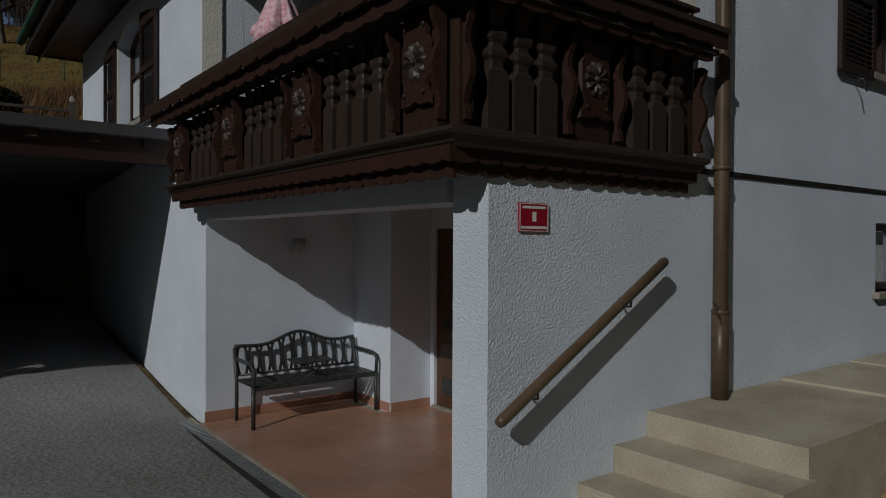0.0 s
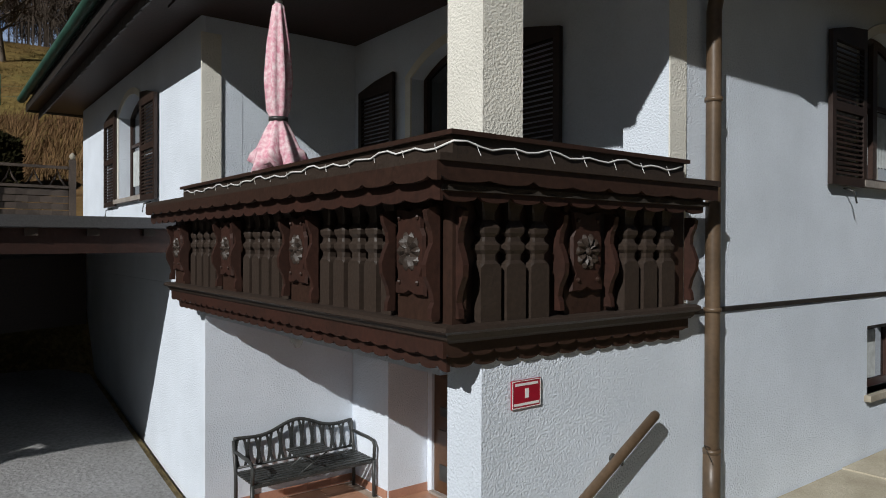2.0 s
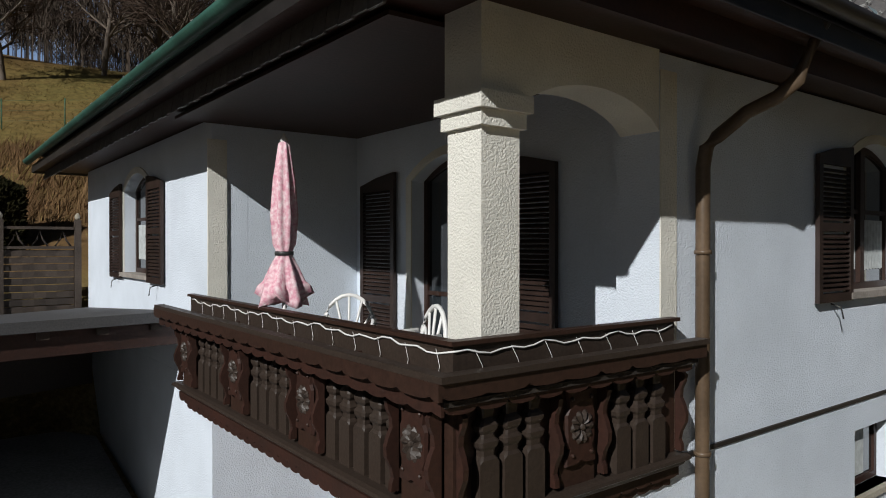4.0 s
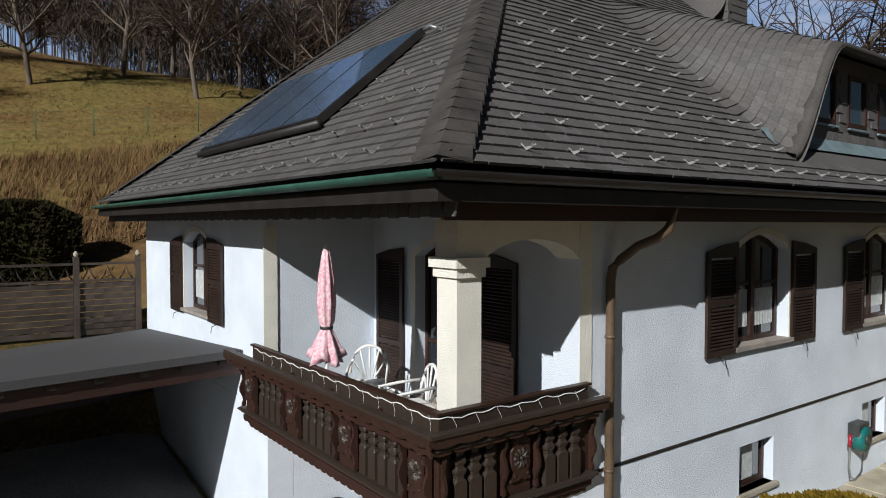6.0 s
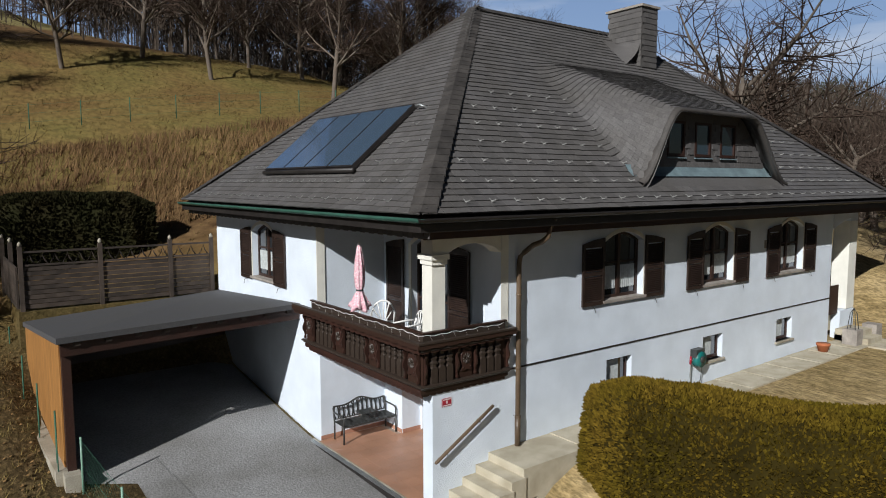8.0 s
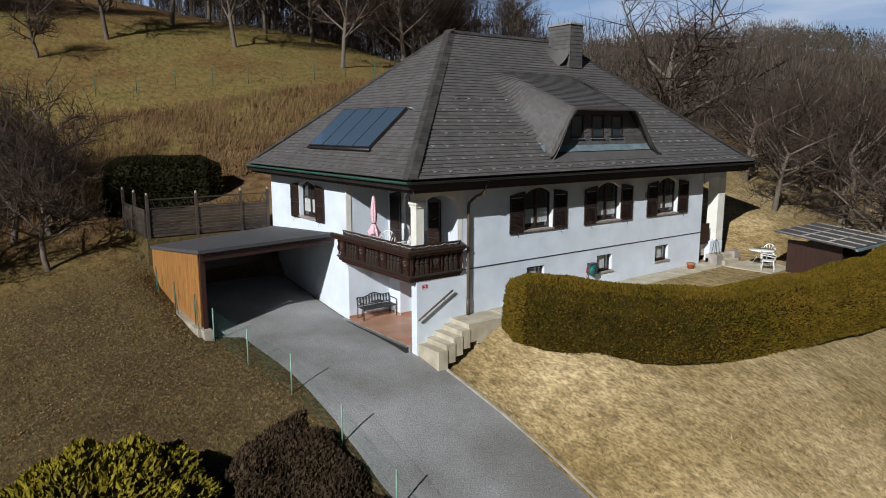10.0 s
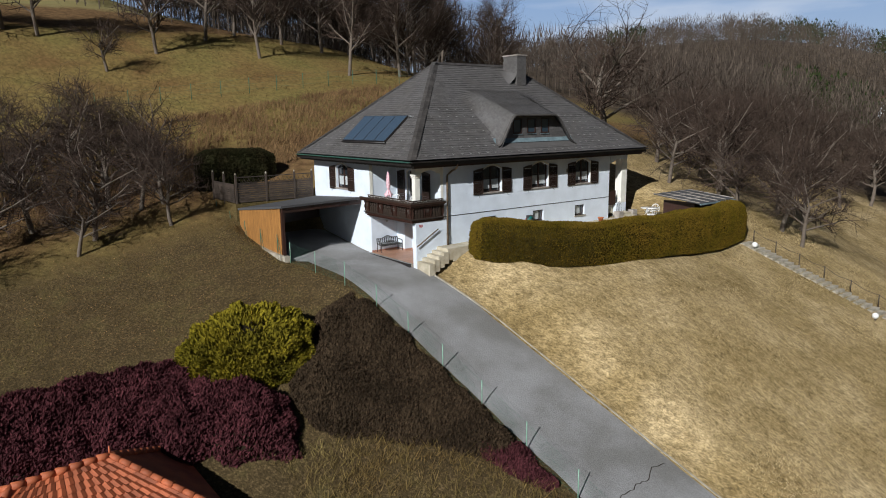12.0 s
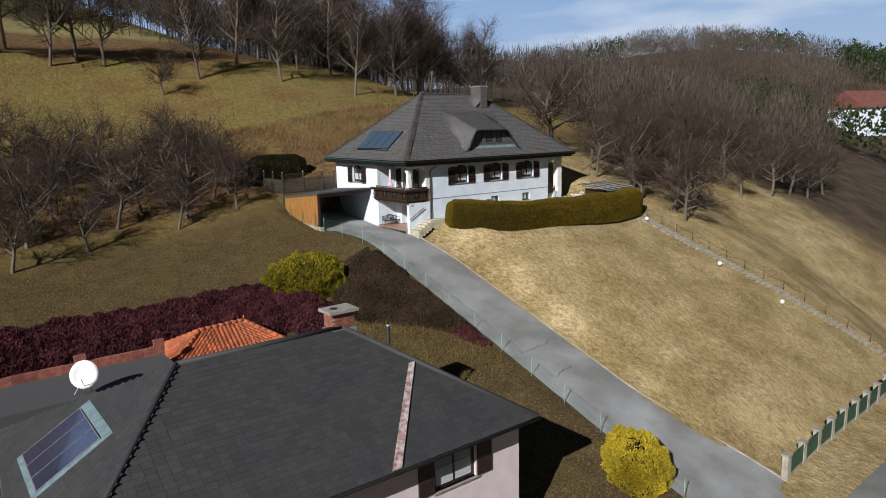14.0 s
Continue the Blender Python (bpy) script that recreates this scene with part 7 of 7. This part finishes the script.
for k in range(3):
    u0, u1 = -18.45 + 1.06 * k, -17.42 + 1.06 * k
    V = [nwest(u, d, h) for h in (0.04, 0.10) for u, d in ((u0, 0.65), (u1, 0.65), (u1, 2.95), (u0, 2.95))]
    m = link("module", V, [(0, 1, 2, 3), (7, 6, 5, 4), (0, 4, 5, 1), (1, 5, 6, 2), (2, 6, 7, 3), (3, 7, 4, 0)], M_ALU, pv, "silver framed module")
    V = [nwest(u, d, h) for h in (0.102, 0.106) for u, d in ((u0 + 0.03, 0.69), (u1 - 0.03, 0.69), (u1 - 0.03, 2.91), (u0 + 0.03, 2.91))]
    link("cells", V, [(0, 1, 2, 3), (7, 6, 5, 4), (0, 4, 5, 1), (1, 5, 6, 2), (2, 6, 7, 3), (3, 7, 4, 0)], M_PV, m, "dark blue cells")
V = [nwest(u, d, 0.035) for u, d in ((-18.65, 0.45), (-15.1, 0.45), (-15.1, 3.35), (-18.65, 3.35))] + [nwest(u, d, 0.02) for u, d in ((-18.65, 0.45), (-15.1, 0.45), (-15.1, 3.35), (-18.65, 3.35))]
link("flashing", V, [(0, 1, 2, 3), (7, 6, 5, 4), (0, 4, 5, 1), (1, 5, 6, 2), (2, 6, 7, 3), (3, 7, 4, 0)], M_ZINC, pv, "blue-grey sheet surround")
annex = thing("annex", (-23.0, -9.5, -4.0), "flat-roofed annex with red brick parapet", "annex")
block("roof", (-27.5, -20.0, -11.35, -7.5, -6.5, -2.5), M_TAR, annex, "", 0.02)
for k in range(15):
    block("brick_pier" if k % 7 == 0 else "brick_course", (-27.4 + 0.5 * k, -26.91 + 0.5 * k, -7.7, -7.5, -2.5, -1.75 if k % 7 == 0 else -2.1), M_BRICK, annex, "", 0.01)
dish = thing("satellite_dish", (-24.15, -10.9, -2.5), "white round satellite dish on a mast", "satellite dish")
V, F = [], []
ax = Vector((-0.35, -0.9, 0.35)).normalized()
c0 = Vector((-24.1, -11.1, -1.58))
s1 = ax.cross(Vector((0, 0, 1))).normalized()
s2 = s1.cross(ax)
for off in (0.0, -0.02):
    for j in range(5):
        r = 0.55 * j / 4
        for k in range(24):
            a = 2 * math.pi * k / 24
            V.append(c0 + s1 * r * math.cos(a) + s2 * r * 1.08 * math.sin(a) + ax * (0.25 * r * r + off))
for b in (0, 120):
    for j in range(4):
        F += [(b + j * 24 + k, b + j * 24 + (k + 1) % 24, b + (j + 1) * 24 + (k + 1) % 24, b + (j + 1) * 24 + k) for k in range(24)]
F += [(96 + k, 96 + (k + 1) % 24, 216 + (k + 1) % 24, 216 + k) for k in range(24)]
link("reflector", V, F, M_WHITE, dish, smooth=True)
bar("mast", [(-24.15, -10.95, -2.5), (-24.15, -10.95, -1.5)], 0.03, M_ALU, dish, 6)
bar("arm", [c0 - s2 * 0.5, c0 + ax * 0.6 - s2 * 0.2], 0.015, M_ALU, dish, 5)
for k in (-1, 1):
    bar("stay", [(-24.15 + 0.35 * k, -10.7, -2.5), (-24.15, -10.95, -1.8)], 0.015, M_WHITE, dish, 5)

# red-tiled pavilion roof behind
pav = thing("pavilion", (-16.0, -6.0, -5.0), "garden pavilion with a red clay tiled hip roof", "pavilion")
PA, PB, PZ, PE = (-17.6, -5.9), (-15.0, -5.6), -2.25, -3.9
V = [(-20.6, -8.6, PE), (-12.3, -8.6, PE), (-12.3, -2.9, PE), (-20.6, -2.9, PE), (*PA, PZ), (*PB, PZ)]
proof = link("roof", V, [(0, 1, 5, 4), (1, 2, 5), (2, 3, 4, 5), (3, 0, 4), (3, 2, 1, 0)], M_REDTILE, pav, "red clay tiled roof")
block("body", (-20.0, -12.9, -8.0, -3.5, -7.0, PE - 0.01), M_BRICK, pav, "", 0.02)
V, F = [], []
for quad in (((-20.6, -8.6), (-12.3, -8.6), PB, PA), ((-20.6, -2.9), (-20.6, -8.6), PA, PA)):
    a, b, c, d = [Vector((*p, z)) for p, z in zip(quad, (PE, PE, PZ, PZ))]
    nrow = 12
    for r in range(nrow):
        t0, t1 = r / nrow, (r + 1.15) / nrow
        l0, r0 = a.lerp(d, t0), b.lerp(c, t0)
        l1, r1 = a.lerp(d, t1), b.lerp(c, t1)
        n = max(2, int((r0 - l0).length / 0.24))
        up = (b - a).cross(d - a).normalized()
        for k in range(n):
            p, q = l0.lerp(r0, k / n), l0.lerp(r0, (k + 0.92) / n)
            p1, q1 = l1.lerp(r1, k / n), l1.lerp(r1, (k + 0.92) / n)
            m, m1 = p.lerp(q, 0.5) + up * 0.075, p1.lerp(q1, 0.5) + up * 0.05
            i = len(V)
            V += [p + up * 0.03, m, q + up * 0.03, q1 + up * 0.01, m1, p1 + up * 0.01]
            F += [(i, i + 1, i + 4, i + 5), (i + 1, i + 2, i + 3, i + 4), (i, i + 2, i + 1)]
tagged(link("tiles", V, F, M_REDTILE, proof, "rows of red clay pantiles"), kind="stuff")
for a, b in (((-20.6, -8.6, PE), (*PA, PZ)), ((-12.3, -8.6, PE), (*PB, PZ)), ((*PA, PZ), (*PB, PZ)), ((-20.6, -2.9, PE), (*PA, PZ)), ((-12.3, -2.9, PE), (*PB, PZ))):
    a, b = Vector(a), Vector(b)
    n = int((b - a).length / 0.35)
    for k in range(n):
        bar("ridge_tile", [a.lerp(b, k / n) + Vector((0, 0, 0.05)), a.lerp(b, (k + 1.05) / n) + Vector((0, 0, 0.03))], [0.13, 0.10], M_REDTILE, proof, 7)
bar("finial", [(*PB, PZ), (*PB, PZ + 0.35)], [0.05, 0.03], M_REDTILE, pav, 6)

# ---- cracks in the drive, far houses ----
rnd = random.Random(3)
for y0, x0, n in ((-13.6, -1.2, 22), (-16.2, -0.9, 12)):
    V, F = [], []
    x, y = x0, y0
    for k in range(n + 1):
        w = 0.018 + 0.014 * rnd.random()
        z = drive_z(y) + 0.017
        V += [(x, y - w, z), (x, y + w, z)]
        x += 0.16
        y += 0.02 + rnd.uniform(-0.09, 0.09)
    F = [(2 * k, 2 * k + 2, 2 * k + 3, 2 * k + 1) for k in range(n)]
    tagged(link("crack", V, F, M_SOIL), "dark crack across the asphalt drive", "crack", kind="structure")


def far_house(name, x, y, w, d, h, turn, label, wall, roof_mat):
    z = hill_z(x, y)
    hs = thing(name, (0, 0, 0), label, "house")
    block("wall", (-w / 2, w / 2, -d / 2, d / 2, -1.5, h), wall, hs, "", 0.02)
    V = [(-w / 2 - 0.6, -d / 2 - 0.6, h - 0.2), (w / 2 + 0.6, -d / 2 - 0.6, h - 0.2), (w / 2 + 0.6, d / 2 + 0.6, h - 0.2), (-w / 2 - 0.6, d / 2 + 0.6, h - 0.2), (-w / 2 - 0.6, 0, h + d * 0.4), (w / 2 + 0.6, 0, h + d * 0.4)]
    link("roof", V, [(0, 1, 5, 4), (2, 3, 4, 5), (1, 2, 5), (3, 0, 4), (3, 2, 1, 0)], roof_mat, hs)
    link("gable", [(-w / 2, -d / 2, h - 0.02), (-w / 2, d / 2, h - 0.02), (-w / 2, 0, h + d * 0.36), (-w / 2 - 0.3, -d / 2, h - 0.02), (-w / 2 - 0.3, d / 2, h - 0.02), (-w / 2 - 0.3, 0, h + d * 0.36)], [(0, 1, 2), (5, 4, 3), (0, 3, 4, 1), (1, 4, 5, 2), (2, 5, 3, 0)], wall, hs)
    for row in range(2):
        for k in range(3):
            u = -w / 2 + w * (k + 0.5) / 3
            wn2 = block("window", (u - 0.6, u + 0.6, -d / 2 - 0.05, -d / 2 - 0.01, 0.8 + 2.8 * row, 2.1 + 2.8 * row), M_SHUTTER, hs, "", 0.01)
            block("pane", (u - 0.5, u + 0.5, -d / 2 - 0.07, -d / 2 - 0.055, 0.9 + 2.8 * row, 2.0 + 2.8 * row), M_PANE, wn2, "", 0)
        for k in range(2):
            v = -d / 2 + d * (k + 0.5) / 2
            wn2 = block("window", (-w / 2 - 0.36, -w / 2 - 0.305, v - 0.7, v + 0.7, 0.8 + 2.8 * row, 2.1 + 2.8 * row), M_SHUTTER, hs, "", 0.01)
    hs.location = (x, y, z)
    hs.rotation_euler = (0, 0, turn)
    return hs


far_house("valley_house", 178.0, 37.0, 15, 11, 6.0, -0.35, "white two-storey house with a red-brown roof", M_PLASTER, M_ROOFRED)
far_house("hilltop_house", 130.0, 220.0, 10, 8, 4.5, 0.2, "small white house with a red roof on the ridge", M_PLASTER, M_REDTILE)

# ---- pieces last: shingles nearest the eaves, snow guards ----
count = 0
V, F = [], []
me_s = None
for idx, q in enumerate(NEAR_PARTS):
    south_side = idx < south_count
    u = q[0][0] if south_side else q[0][1]
    if count < 300 and u < (6.6 if south_side else 6.2) and (Vector(q[1]) - Vector(q[0])).length > 0.15:
        link("shingle", q, [(0, 1, 2, 3), (4, 5, 1, 0), (4, 0, 3), (5, 2, 1)], M_SLATEP, roof)
        count += 1
    else:
        i = len(V)
        V.extend(q)
        F.extend([(i, i + 1, i + 2, i + 3), (i + 4, i + 5, i + 1, i), (i + 4, i, i + 3), (i + 5, i + 2, i + 1)])
tagged(link("eaves_shingles", V, F, M_SLATE, roof, "rows of weathered dark grey shingles"), kind="stuff")

bm = bmesh.new()
for a in (-1, 1):
    p = [(a * 0.004, 0.0, 0.0), (a * 0.004, -0.07, 0.065), (a * 0.05, -0.07, 0.085), (a * 0.05, -0.05, 0.085), (a * 0.012, -0.045, 0.06), (a * 0.012, 0.05, 0.0)]
    lo = [bm.verts.new(v) for v in p]
    hi = [bm.verts.new((v[0], v[1], v[2] + 0.012)) for v in p]
    bm.faces.new(lo)
    bm.faces.new(hi[::-1])
    for k in range(len(p)):
        bm.faces.new((lo[k], lo[(k + 1) % 6], hi[(k + 1) % 6], hi[k]))
boxes(bm, (-0.012, 0.012, -0.01, 0.16, -0.004, 0.006))
bmesh.ops.recalc_face_normals(bm, faces=bm.faces[:])
ME_GUARD = at_origin("snow_guard", bm, M_GUARD)
ANG = math.atan2(SIN, COS)
off = roof.parent.location
for r in range(7):
    d = 0.30 + 0.62 * r
    for k in range(34):
        u = 2.4 + 0.6 * k + (0.3 if r % 2 else 0)
        y = ES + d * COS
        if u > EW + d * COS + 0.5 and u < EE - d * COS - 0.6 and not (bell(u) > 0.02 and y > 1.95) and (r < 6 or u < 8):
            g = new("snow_guard", ME_GUARD)
            g.parent = roof
            g.location = Vector(on_south(u, d, 0.026)) - off
            g.rotation_euler = (ANG, 0, 0)
            g.scale = (0.38, 0.6, 0.95)
    for k in range(20):
        u = 2.2 + 0.6 * k + (0.3 if r % 2 else 0)
        if u > ES + d * COS + 0.5 and u < EN - d * COS - 0.5 and not (1.2 < d < 4.0 and 4.9 < u < 10.4) and r < 6:
            g = new("snow_guard", ME_GUARD)
            g.parent = roof
            g.location = Vector(on_west(u, d, 0.026)) - off
            g.rotation_euler = (ANG, 0, -math.pi / 2)
            g.scale = (0.38, 0.6, 0.95)
